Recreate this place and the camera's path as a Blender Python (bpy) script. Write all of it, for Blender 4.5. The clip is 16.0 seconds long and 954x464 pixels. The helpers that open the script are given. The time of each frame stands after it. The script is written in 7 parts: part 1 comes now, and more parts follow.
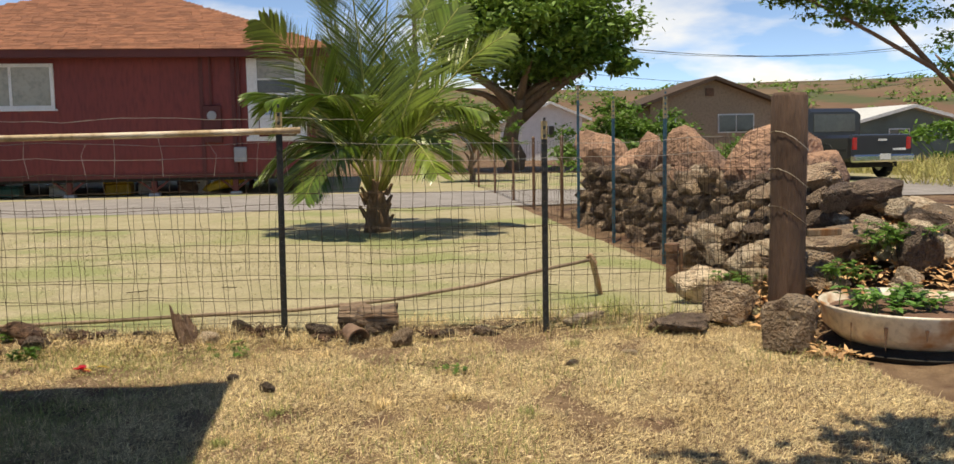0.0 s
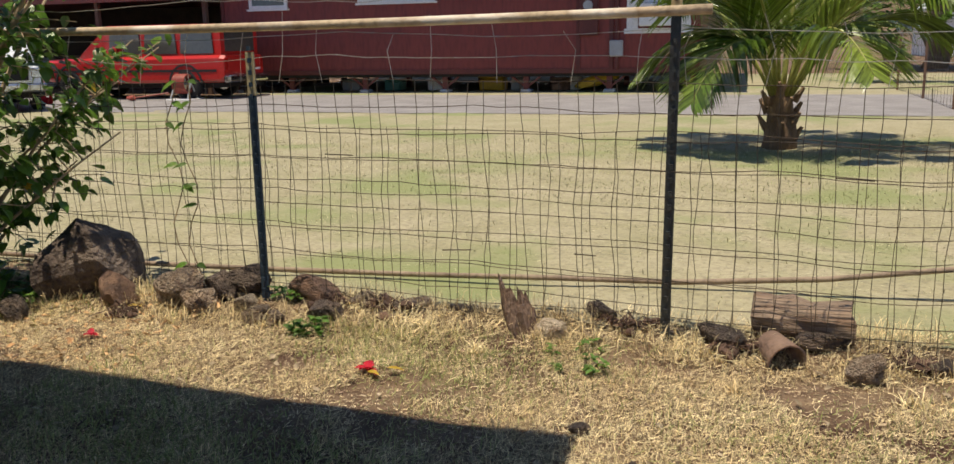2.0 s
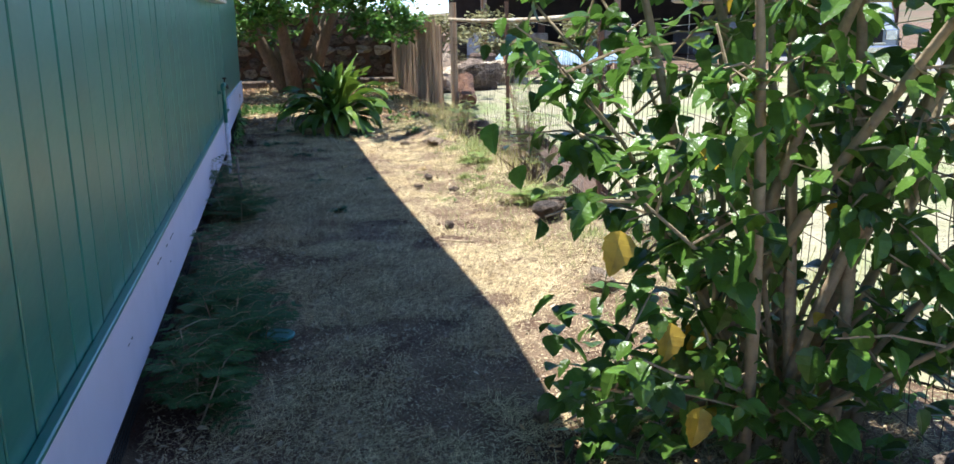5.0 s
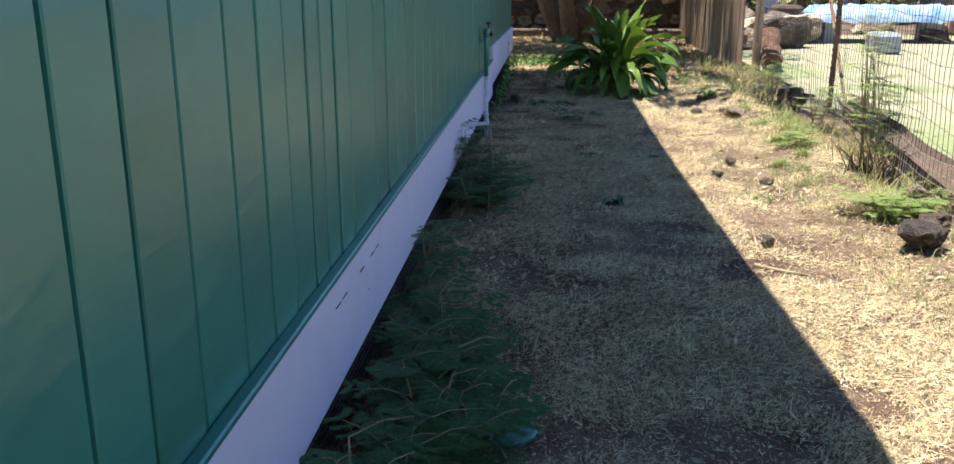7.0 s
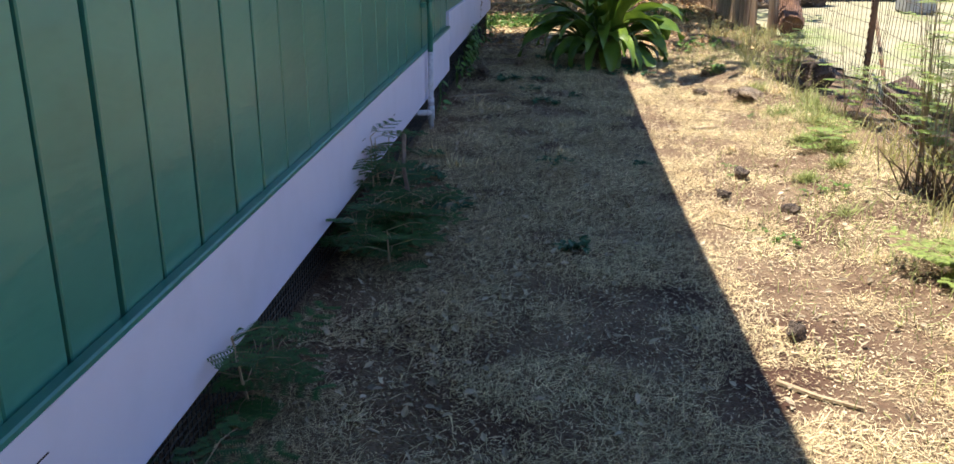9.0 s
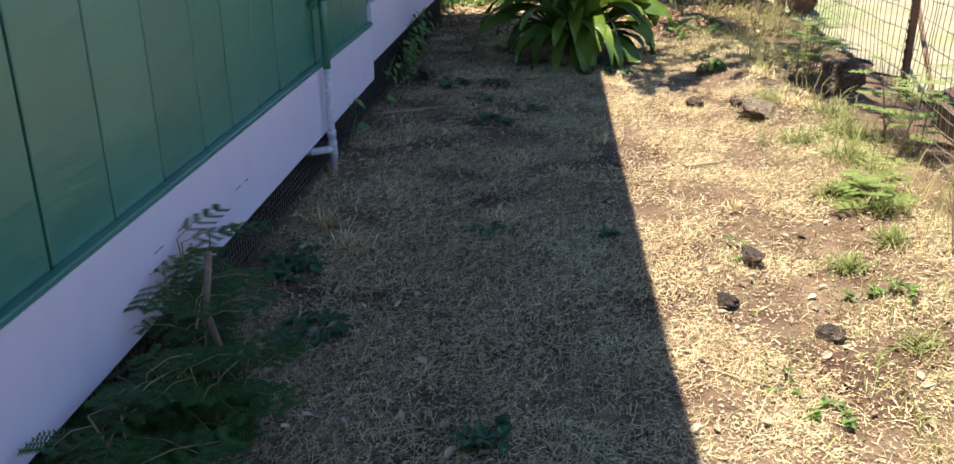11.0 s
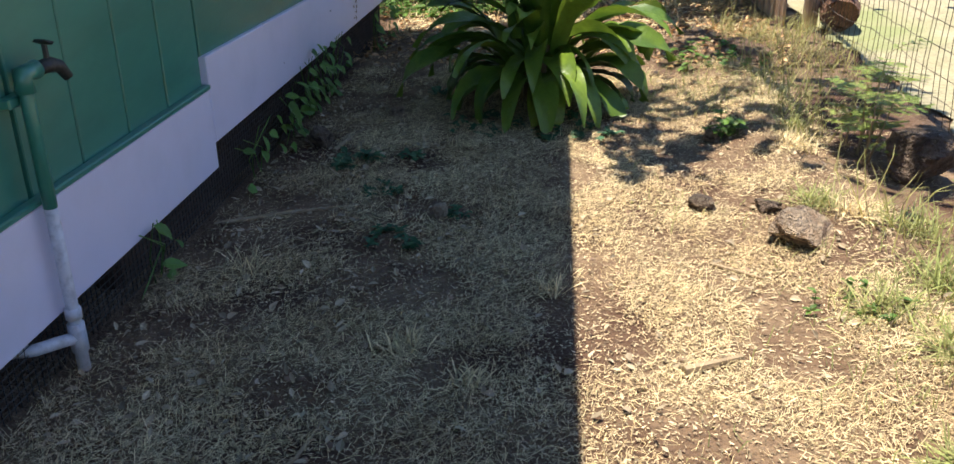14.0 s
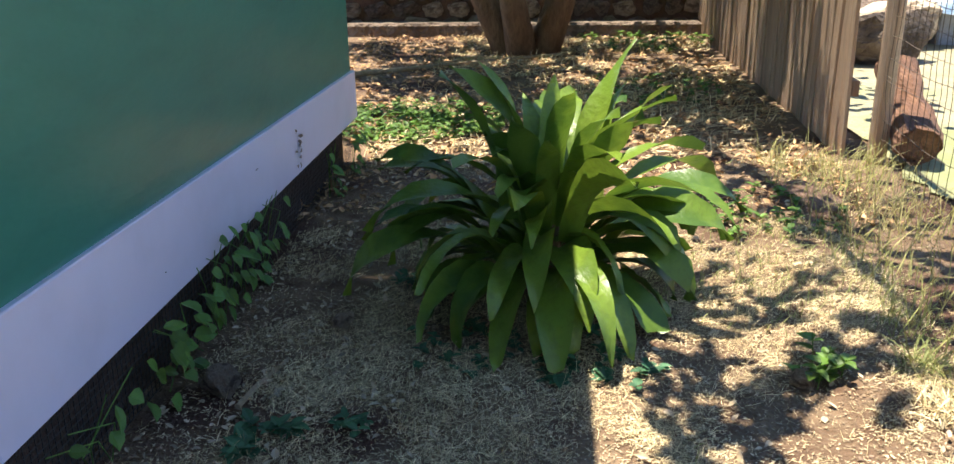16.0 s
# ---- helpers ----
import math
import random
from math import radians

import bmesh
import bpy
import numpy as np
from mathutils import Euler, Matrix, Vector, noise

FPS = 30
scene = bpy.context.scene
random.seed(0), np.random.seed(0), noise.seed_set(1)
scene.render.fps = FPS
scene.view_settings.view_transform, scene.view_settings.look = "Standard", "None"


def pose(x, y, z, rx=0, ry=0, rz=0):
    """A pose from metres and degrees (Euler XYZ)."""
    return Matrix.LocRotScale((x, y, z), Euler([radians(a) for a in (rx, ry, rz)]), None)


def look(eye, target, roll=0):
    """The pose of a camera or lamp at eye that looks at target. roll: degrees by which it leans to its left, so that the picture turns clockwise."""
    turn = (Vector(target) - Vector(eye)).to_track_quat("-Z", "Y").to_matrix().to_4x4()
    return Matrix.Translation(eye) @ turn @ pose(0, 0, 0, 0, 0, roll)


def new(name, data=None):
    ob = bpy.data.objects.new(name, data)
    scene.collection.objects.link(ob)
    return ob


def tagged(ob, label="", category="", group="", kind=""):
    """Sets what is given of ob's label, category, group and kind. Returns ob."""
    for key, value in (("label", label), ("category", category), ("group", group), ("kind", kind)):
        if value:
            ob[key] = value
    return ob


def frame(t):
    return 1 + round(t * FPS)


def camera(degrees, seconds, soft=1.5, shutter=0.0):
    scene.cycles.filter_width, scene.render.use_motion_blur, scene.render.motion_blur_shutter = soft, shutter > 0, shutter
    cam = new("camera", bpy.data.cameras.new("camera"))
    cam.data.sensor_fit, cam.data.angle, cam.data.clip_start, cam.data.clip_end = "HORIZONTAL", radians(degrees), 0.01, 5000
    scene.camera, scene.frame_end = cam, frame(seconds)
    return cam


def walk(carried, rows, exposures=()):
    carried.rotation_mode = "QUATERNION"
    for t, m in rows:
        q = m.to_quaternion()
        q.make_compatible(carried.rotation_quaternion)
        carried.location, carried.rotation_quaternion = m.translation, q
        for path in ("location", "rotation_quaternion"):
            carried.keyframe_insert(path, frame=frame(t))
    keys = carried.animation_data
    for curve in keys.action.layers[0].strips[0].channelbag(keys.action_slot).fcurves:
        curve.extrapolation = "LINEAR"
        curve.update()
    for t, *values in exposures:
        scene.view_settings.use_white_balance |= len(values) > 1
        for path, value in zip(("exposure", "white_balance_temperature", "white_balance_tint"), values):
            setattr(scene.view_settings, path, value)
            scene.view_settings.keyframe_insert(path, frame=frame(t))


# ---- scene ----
cam = camera(55.7, 16.0, soft=1.5)
PATH = [
    (0, (5.881, -4.102, 1.280), (6.114, -2.125, 1.085), -1.0),
    (0.5, (5.840, -3.531, 1.278), (5.788, -1.555, 0.970), -0.8),
    (1, (5.762, -2.978, 1.259), (5.527, -1.019, 0.930), -1.0),
    (1.5, (5.732, -2.397, 1.253), (5.398, -0.457, 0.897), -1.0),
    (2, (5.591, -1.865, 1.269), (5.030, 0.010, 0.861), -1.0),
    (2.5, (5.418, -1.358, 1.298), (4.534, 0.374, 0.832), -1.0),
    (3, (5.227, -0.818, 1.360), (4.072, 0.741, 0.871), -1.6),
    (3.5, (4.929, -0.437, 1.360), (3.520, 0.891, 0.857), -2.1),
    (4, (4.631, -0.062, 1.350), (3.034, 1.028, 0.838), -2.6),
    (4.5, (4.304, 0.195, 1.343), (2.502, 0.924, 0.871), -1.6),
    (5, (3.922, 0.258, 1.325), (2.017, 0.661, 0.864), -1.1),
    (7.5, (2.011, 0.283, 1.208), (0.108, 0.084, 0.626), -0.3),
    (8, (1.646, 0.322, 1.201), (-0.246, 0.132, 0.580), -0.4),
    (8.5, (1.250, 0.438, 1.202), (-0.637, 0.257, 0.563), 0.0),
    (11, (-0.631, 0.748, 1.245), (-2.480, 0.579, 0.503), -0.6),
    (11.5, (-1.004, 0.842, 1.253), (-2.853, 0.668, 0.511), -0.8),
    (12, (-1.291, 0.874, 1.232), (-3.138, 0.695, 0.486), -0.9),
    (12.5, (-1.580, 0.880, 1.230), (-3.416, 0.700, 0.459), -0.9),
    (13, (-1.898, 0.955, 1.220), (-3.726, 0.776, 0.428), -0.9),
    (13.5, (-2.204, 0.999, 1.231), (-4.028, 0.824, 0.428), -0.8),
    (14, (-2.498, 0.991, 1.260), (-4.327, 0.812, 0.472), -0.8),
    (14.5, (-2.776, 1.007, 1.293), (-4.613, 0.826, 0.522), -0.7),
    (15, (-3.169, 1.040, 1.322), (-5.058, 0.862, 0.689), -0.6),
    (15.5, (-3.571, 0.972, 1.322), (-5.468, 0.797, 0.713), -0.3),
    (16, (-4.000, 0.926, 1.375), (-5.880, 0.748, 0.716), -1.0),
]
walk(cam, [(t, look(eye, target, roll)) for t, eye, target, roll in PATH],
     exposures=[(0.0, 0.34, 7900, 8), (2.5, 0.32, 6900, 10), (4.0, 0.55, 6200, 9), (5.0, 1.42, 5750, 7), (8.0, 1.43, 6300, 9), (11.0, 1.38, 6600, 10.5), (12.5, 1.34, 6700, 10.5), (15.0, 1.28, 6700, 9.5), (16.0, 1.68, 6700, 8.5)])

# ---- sky, sun ----
SUN_WAY = Vector((0.10, 0.16, -1.0)).normalized()
sun = new("sun", bpy.data.lights.new("sun", "SUN"))
sun.data.energy, sun.data.angle, sun.data.color = 4.1, radians(0.55), (1.0, 0.935, 0.82)
sun.rotation_euler = SUN_WAY.to_track_quat("-Z", "Y").to_euler()
world = bpy.data.worlds.new("sky")
scene.world = world
world.use_nodes = True
wn = world.node_tree.nodes
wl = world.node_tree.links
bg = wn["Background"]
sky = wn.new("ShaderNodeTexSky")
sky.sky_type, sky.sun_disc = "NISHITA", False
sky.sun_elevation, sky.sun_rotation = radians(79.0), radians(212.0)
sky.air_density, sky.dust_density, sky.ozone_density = 1.0, 0.0, 3.0
sky.altitude = 6500.0
# fair-weather clouds low over the horizon
wtc = wn.new("ShaderNodeTexCoord")
wmap = wn.new("ShaderNodeMapping")
wmap.inputs["Scale"].default_value = (2.2, 2.2, 7.0)
wl.new(wtc.outputs["Generated"], wmap.inputs[0])
cn = wn.new("ShaderNodeTexNoise")
cn.inputs["Scale"].default_value, cn.inputs["Detail"].default_value = 2.3, 8.0
wl.new(wmap.outputs[0], cn.inputs["Vector"])
cr = wn.new("ShaderNodeMapRange")
cr.inputs["From Min"].default_value, cr.inputs["From Max"].default_value = 0.45, 0.58
wl.new(cn.outputs["Fac"], cr.inputs["Value"])
wmix = wn.new("ShaderNodeMix")
wmix.data_type = "RGBA"
wmix.inputs["B"].default_value = (5.2, 5.3, 5.5, 1)
sep = wn.new("ShaderNodeSeparateXYZ")
wl.new(wtc.outputs["Generated"], sep.inputs[0])
low = wn.new("ShaderNodeMapRange")
low.inputs["From Min"].default_value, low.inputs["From Max"].default_value = 0.24, 0.06
wl.new(sep.outputs["Z"], low.inputs["Value"])
cm = wn.new("ShaderNodeMath")
cm.operation = "MULTIPLY"
wl.new(cr.outputs["Result"], cm.inputs[0])
wl.new(low.outputs["Result"], cm.inputs[1])
wl.new(cm.outputs[0], wmix.inputs["Factor"])
wl.new(sky.outputs[0], wmix.inputs["A"])
wl.new(wmix.outputs["Result"], bg.inputs["Color"])
bg.inputs["Strength"].default_value = 0.165

# ---- materials ----
MATS = {}


def mat(name, c1, c2=None, scale=6.0, rough=0.8, bump=0.3, fine=60.0, metal=0.0, contrast=0.5, c3=None, scale3=1.2,
        stretch=(1, 1, 1), vary=0.0, island=0.0, spec=0.5, trans=0.0, coat=0.0, depth=0.02, speck=0.55):
    """Two scales of variation between c1 and c2, with patches of c3, and relief."""
    if name in MATS:
        return MATS[name]
    m = bpy.data.materials.new(name)
    m.use_nodes = True
    n, l = m.node_tree.nodes, m.node_tree.links
    p = n["Principled BSDF"]
    tc, mp = n.new("ShaderNodeTexCoord"), n.new("ShaderNodeMapping")
    mp.inputs["Scale"].default_value = stretch
    l.new(tc.outputs["Object"], mp.inputs[0])
    c2 = c2 or tuple(v * 0.7 for v in c1)

    def noise_at(s, d=5.0, r=0.55):
        t = n.new("ShaderNodeTexNoise")
        t.inputs["Scale"].default_value, t.inputs["Detail"].default_value, t.inputs["Roughness"].default_value = s, d, r
        l.new(mp.outputs[0], t.inputs["Vector"])
        return t

    def blend(f, a, b):
        x = n.new("ShaderNodeMix")
        x.data_type = "RGBA"
        l.new(f, x.inputs["Factor"])
        for socket, v in (("A", a), ("B", b)):
            if isinstance(v, tuple):
                x.inputs[socket].default_value = (*v[:3], 1)
            else:
                l.new(v, x.inputs[socket])
        return x.outputs["Result"]

    def ramp(o, lo, hi):
        r = n.new("ShaderNodeMapRange")
        r.inputs["From Min"].default_value, r.inputs["From Max"].default_value = lo, hi
        l.new(o, r.inputs["Value"])
        return r.outputs["Result"]

    big, small = noise_at(scale), noise_at(fine, 3.0, 0.6)
    col = blend(ramp(big.outputs["Fac"], 0.5 - contrast * 0.3, 0.5 + contrast * 0.3), c1, c2)
    col = blend(ramp(small.outputs["Fac"], 0.45, 0.85), col, tuple(v * speck for v in c2[:3]))
    if c3:
        col = blend(ramp(noise_at(scale3, 4.0).outputs["Fac"], 0.5, 0.62), col, c3)
    if vary or island:
        src = n.new("ShaderNodeObjectInfo") if vary else n.new("ShaderNodeNewGeometry")
        hv = n.new("ShaderNodeHueSaturation")
        l.new(col, hv.inputs["Color"])
        mr = n.new("ShaderNodeMapRange")
        amt = vary or island
        mr.inputs["To Min"].default_value, mr.inputs["To Max"].default_value = 1 - amt, 1 + amt
        l.new(src.outputs["Random" if vary else "Random Per Island"], mr.inputs["Value"])
        l.new(mr.outputs["Result"], hv.inputs["Value"])
        col = hv.outputs["Color"]
    l.new(col, p.inputs["Base Color"])
    p.inputs["Roughness"].default_value, p.inputs["Metallic"].default_value = rough, metal
    p.inputs["Specular IOR Level"].default_value, p.inputs["Coat Weight"].default_value = spec, coat
    if bump:
        b = n.new("ShaderNodeBump")
        b.inputs["Strength"].default_value, b.inputs["Distance"].default_value = bump, depth
        add = n.new("ShaderNodeMath")
        add.operation = "ADD"
        l.new(big.outputs["Fac"], add.inputs[0])
        l.new(small.outputs["Fac"], add.inputs[1])
        l.new(add.outputs[0], b.inputs["Height"])
        l.new(b.outputs[0], p.inputs["Normal"])
    if trans:
        tr, ms = n.new("ShaderNodeBsdfTranslucent"), n.new("ShaderNodeMixShader")
        l.new(col, tr.inputs["Color"])
        ms.inputs["Fac"].default_value = trans
        l.new(p.outputs[0], ms.inputs[1])
        l.new(tr.outputs[0], ms.inputs[2])
        l.new(ms.outputs[0], n["Material Output"].inputs["Surface"])
    MATS[name] = m
    return m


SOIL = mat("dry soil", (0.13, 0.067, 0.038), (0.33, 0.225, 0.135), 6.0, 0.95, 1.0, 70, c3=(0.092, 0.042, 0.024), scale3=1.5, contrast=0.6, speck=0.4, depth=0.03)
LAWN = mat("dry mown lawn", (0.29, 0.265, 0.145), (0.43, 0.375, 0.25), 1.7, 0.95, 1.0, 26, c3=(0.235, 0.255, 0.11), scale3=0.55, contrast=0.9, speck=0.4)
DRIVE = mat("grey gravel drive", (0.235, 0.215, 0.21), (0.32, 0.30, 0.29), 1.5, 0.95, 0.8, 60)
HILL = mat("dry hillside", (0.145, 0.078, 0.046), (0.18, 0.125, 0.066), 0.02, 0.95, 0.0, 0.35, c3=(0.075, 0.085, 0.032), scale3=0.05)
FARHILL = mat("haze-tinted mountains", (0.17, 0.25, 0.33), (0.21, 0.30, 0.38), 0.004, 1.0, 0.0, 0.02)
STRAW = mat("dead grass straw", (0.82, 0.69, 0.41), (0.60, 0.46, 0.25), 3, 0.85, 0, 20, island=0.6, trans=0.12, speck=0.75)
GRASS = mat("green grass blades", (0.27, 0.32, 0.095), (0.40, 0.40, 0.16), 2, 0.7, 0, 20, island=0.4, trans=0.3)
GREEN = mat("green painted siding", (0.058, 0.262, 0.192), (0.047, 0.225, 0.165), 1.1, 0.30, 0.22, 9, contrast=0.9, stretch=(0.35, 1, 1.2), vary=0.1, spec=0.8, speck=0.88)
GROOVE = mat("dark siding groove", (0.006, 0.016, 0.011), None, 5, 0.95, 0.1, spec=0.1)
WHITE = mat("white painted board", (0.81, 0.775, 0.90), (0.78, 0.75, 0.87), 1.3, 0.45, 0.05, 5, contrast=0.9, speck=0.93)
WHITE2 = mat("white trim paint", (0.80, 0.79, 0.76), (0.72, 0.71, 0.68), 3, 0.5, 0.1, 40)
REDWALL = mat("dark red painted wall", (0.215, 0.036, 0.028), (0.18, 0.03, 0.025), 0.7, 0.6, 0.25, 9, contrast=0.8, stretch=(1.5, 1.5, 0.3))
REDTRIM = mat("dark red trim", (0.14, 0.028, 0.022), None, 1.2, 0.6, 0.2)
SHINGLE = mat("red-brown asphalt shingle", (0.275, 0.118, 0.064), (0.215, 0.09, 0.05), 3, 0.95, 0.5, 60, island=0.28)
SHINGLE1 = mat("red-brown shingle", (0.275, 0.118, 0.064), (0.215, 0.09, 0.05), 3, 0.95, 0.5, 60, vary=0.28)
ROCK = mat("brown lava rock", (0.42, 0.285, 0.185), (0.62, 0.48, 0.345), 2.2, 0.95, 1.0, 9, c3=(0.20, 0.13, 0.09), scale3=1.7, depth=0.12, vary=0.35, speck=0.4)
ROCKD = mat("dark lava rock", (0.19, 0.132, 0.10), (0.36, 0.265, 0.195), 2.2, 0.95, 1.0, 9, c3=(0.10, 0.07, 0.052), scale3=1.6, depth=0.12, vary=0.4, speck=0.4)
ROCKP = mat("pale tan stone", (0.68, 0.56, 0.41), (0.50, 0.385, 0.27), 2.2, 0.9, 0.8, 8, c3=(0.34, 0.24, 0.16), scale3=1.2, depth=0.08, vary=0.25, speck=0.5)
ROCKR = mat("reddish boulder", (0.44, 0.265, 0.175), (0.34, 0.20, 0.135), 2.2, 0.95, 0.9, 16, c3=(0.19, 0.12, 0.09), scale3=1.5, depth=0.08, vary=0.2, speck=0.45)
WIRE = mat("rusty fence wire", (0.070, 0.050, 0.034), (0.12, 0.085, 0.055), 9, 0.65, 0, 30, metal=0.3)
WIREP = mat("bright galvanised wire", (0.62, 0.57, 0.49), (0.5, 0.44, 0.36), 9, 0.5, 0, 30, metal=0.3)
POSTG = mat("dark green enamel post", (0.025, 0.035, 0.035), (0.045, 0.04, 0.035), 9, 0.55, 0.3, 30)
POSTB = mat("weathered blue post", (0.05, 0.15, 0.21), (0.035, 0.095, 0.14), 6, 0.6, 0.3, 30)
POSTY = mat("pale post tip", (0.50, 0.39, 0.20), (0.36, 0.29, 0.18), 9, 0.7, 0.3, 30)
PIPE = mat("weathered pipe", (0.55, 0.42, 0.27), (0.40, 0.28, 0.17), 5, 0.7, 0.3, 30, c3=(0.72, 0.62, 0.5), scale3=3)
PVC = mat("white plastic pipe", (0.72, 0.72, 0.76), (0.66, 0.66, 0.70), 9, 0.4, 0.05, 40)
DARKWOOD = mat("dark weathered timber", (0.105, 0.062, 0.042), (0.16, 0.10, 0.07), 3, 0.9, 0.9, 20, stretch=(3, 3, 0.4))
GREYWOOD = mat("weathered fence board", (0.42, 0.25, 0.14), (0.52, 0.385, 0.26), 3, 0.9, 0.9, 25, c3=(0.44, 0.19, 0.07), scale3=1.4, stretch=(6, 6, 0.3), vary=0.25, speck=0.4)
LOG = mat("rotten log", (0.20, 0.12, 0.075), (0.42, 0.32, 0.23), 4, 0.95, 1.0, 22, c3=(0.08, 0.05, 0.035), scale3=4, stretch=(0.5, 3, 3))
BARK = mat("tree bark", (0.20, 0.125, 0.075), (0.29, 0.19, 0.115), 5, 0.95, 1.0, 22, stretch=(2, 2, 0.6), speck=0.4)
STEM = mat("tan shrub stem", (0.44, 0.33, 0.20), (0.34, 0.25, 0.15), 8, 0.8, 0.4, 30)
HIB = mat("glossy hibiscus leaf", (0.095, 0.19, 0.028), (0.145, 0.255, 0.04), 1.3, 0.30, 0.25, 45, island=0.5, trans=0.40)
HIBY = mat("yellowed leaf", (0.62, 0.42, 0.04), (0.5, 0.32, 0.03), 5, 0.5, 0.1, 30, trans=0.3)
LILY = mat("broad strap leaf", (0.115, 0.20, 0.022), (0.185, 0.27, 0.032), 2.5, 0.36, 0.2, 40, island=0.35, trans=0.22, c3=(0.07, 0.135, 0.02), scale3=3.0)
LEAF = mat("tree leaf", (0.085, 0.19, 0.03), (0.15, 0.28, 0.045), 0.5, 0.45, 0, 9, island=0.45, trans=0.4)
LEAFD = mat("dark monkeypod leaf", (0.13, 0.24, 0.04), (0.20, 0.31, 0.055), 0.3, 0.6, 0, 5, island=0.4, trans=0.25)
FERN = mat("feathery seedling leaf", (0.045, 0.13, 0.040), (0.075, 0.18, 0.045), 2, 0.6, 0, 20, island=0.35, trans=0.3)
WEED = mat("weed leaf", (0.10, 0.235, 0.045), (0.17, 0.32, 0.06), 3, 0.5, 0.1, 20, island=0.35, trans=0.3)
PALM = mat("coconut leaflet", (0.075, 0.135, 0.016), (0.19, 0.245, 0.040), 0.8, 0.32, 0, 12, island=0.55, trans=0.15)
RIB = mat("palm midrib", (0.36, 0.36, 0.09), (0.28, 0.29, 0.07), 3, 0.5, 0.1)
MULCH = mat("dry leaf litter", (0.46, 0.25, 0.115), (0.64, 0.41, 0.21), 6, 0.85, 0, 20, island=0.5)
SCREEN = mat("dark screen wire", (0.05, 0.05, 0.045), None, 9, 0.6, 0, 30, metal=0.3)
# near-black: shade put into the colour of recesses; also serves for paint cracks
VOID = mat("shade-dark void and cracks", (0.035, 0.028, 0.022), (0.06, 0.045, 0.035), 3, 0.95, 0.5, 20)
EARTH = mat("shade-darkened earth", (0.055, 0.034, 0.024), (0.095, 0.058, 0.04), 5, 0.95, 1.0, 25)
BRICK = mat("dusty red earth wall", (0.19, 0.105, 0.07), (0.14, 0.08, 0.055), 5, 0.95, 0.8, 25)
ENAMEL = mat("white enamel with rust", (0.78, 0.73, 0.63), (0.70, 0.62, 0.5), 3, 0.35, 0.15, 25, c3=(0.42, 0.22, 0.10), scale3=3.2)
RUST = mat("rusty brown metal", (0.155, 0.085, 0.055), (0.22, 0.12, 0.07), 7, 0.85, 0.6, 30)
BLACKPAINT = mat("black car paint", (0.012, 0.013, 0.017), (0.016, 0.017, 0.02), 2, 0.35, 0, 30, coat=0.25)
REDPAINT = mat("red car paint", (0.55, 0.018, 0.014), (0.5, 0.016, 0.012), 2, 0.3, 0, 30, coat=0.7)
WHITEPAINT = mat("white car paint", (0.72, 0.73, 0.74), (0.66, 0.67, 0.68), 2, 0.3, 0, 30, coat=0.6)
CHROME = mat("chrome", (0.75, 0.75, 0.74), (0.6, 0.6, 0.6), 6, 0.15, 0, 30, metal=1.0)
RUBBER = mat("black rubber", (0.02, 0.02, 0.02), None, 9, 0.8, 0.3)
LAMPR = mat("red lamp lens", (0.5, 0.02, 0.015), None, 9, 0.2, 0)
PANE = mat("dark window glass", (0.055, 0.055, 0.05), (0.09, 0.085, 0.07), 1.0, 0.08, 0, 9)
PANEL = mat("pale window shade", (0.34, 0.31, 0.24), (0.28, 0.26, 0.2), 0.8, 0.15, 0, 9)
BEIGE = mat("beige stucco", (0.40, 0.29, 0.19), (0.36, 0.26, 0.17), 0.4, 0.9, 0.2, 9)
PALEROOF = mat("white metal roof", (0.72, 0.73, 0.72), (0.62, 0.63, 0.62), 0.4, 0.5, 0.1, 9)
GREYM = mat("grey metal box", (0.40, 0.41, 0.42), (0.33, 0.34, 0.35), 4, 0.5, 0.1)
TARP = mat("blue-white tarpaulin", (0.17, 0.33, 0.52), (0.55, 0.65, 0.74), 3.5, 0.5, 0.9, 14)
YELLOW = mat("yellow plastic", (0.72, 0.45, 0.02), None, 4, 0.5, 0.1)
TEAL = mat("teal plastic", (0.10, 0.32, 0.27), None, 5, 0.5, 0.1)
PETAL = mat("red hibiscus petal", (0.62, 0.015, 0.03), (0.5, 0.01, 0.04), 9, 0.5, 0, 30, trans=0.3)
HOSE = mat("red garden hose", (0.36, 0.075, 0.05), (0.28, 0.06, 0.04), 9, 0.5, 0.1)
SHRUB = mat("bright shrub leaf", (0.10, 0.20, 0.035), (0.15, 0.27, 0.04), 0.5, 0.5, 0, 9, island=0.4, trans=0.35)
BLACK = mat("shaded opening and black parts", (0.02, 0.018, 0.016), None, 3, 0.9, 0.2)
CLAY = mat("old clay-brown pot", (0.20, 0.12, 0.085), (0.26, 0.17, 0.12), 6, 0.85, 0.5, 30)


# ---- building helpers ----
ICO = {}
for lev in (1, 2, 3):
    b_ = bmesh.new()
    bmesh.ops.create_icosphere(b_, subdivisions=lev, radius=1.0)
    ICO[lev] = ([v.co.copy() for v in b_.verts], [tuple(v.index for v in f.verts) for f in b_.faces])
    b_.free()


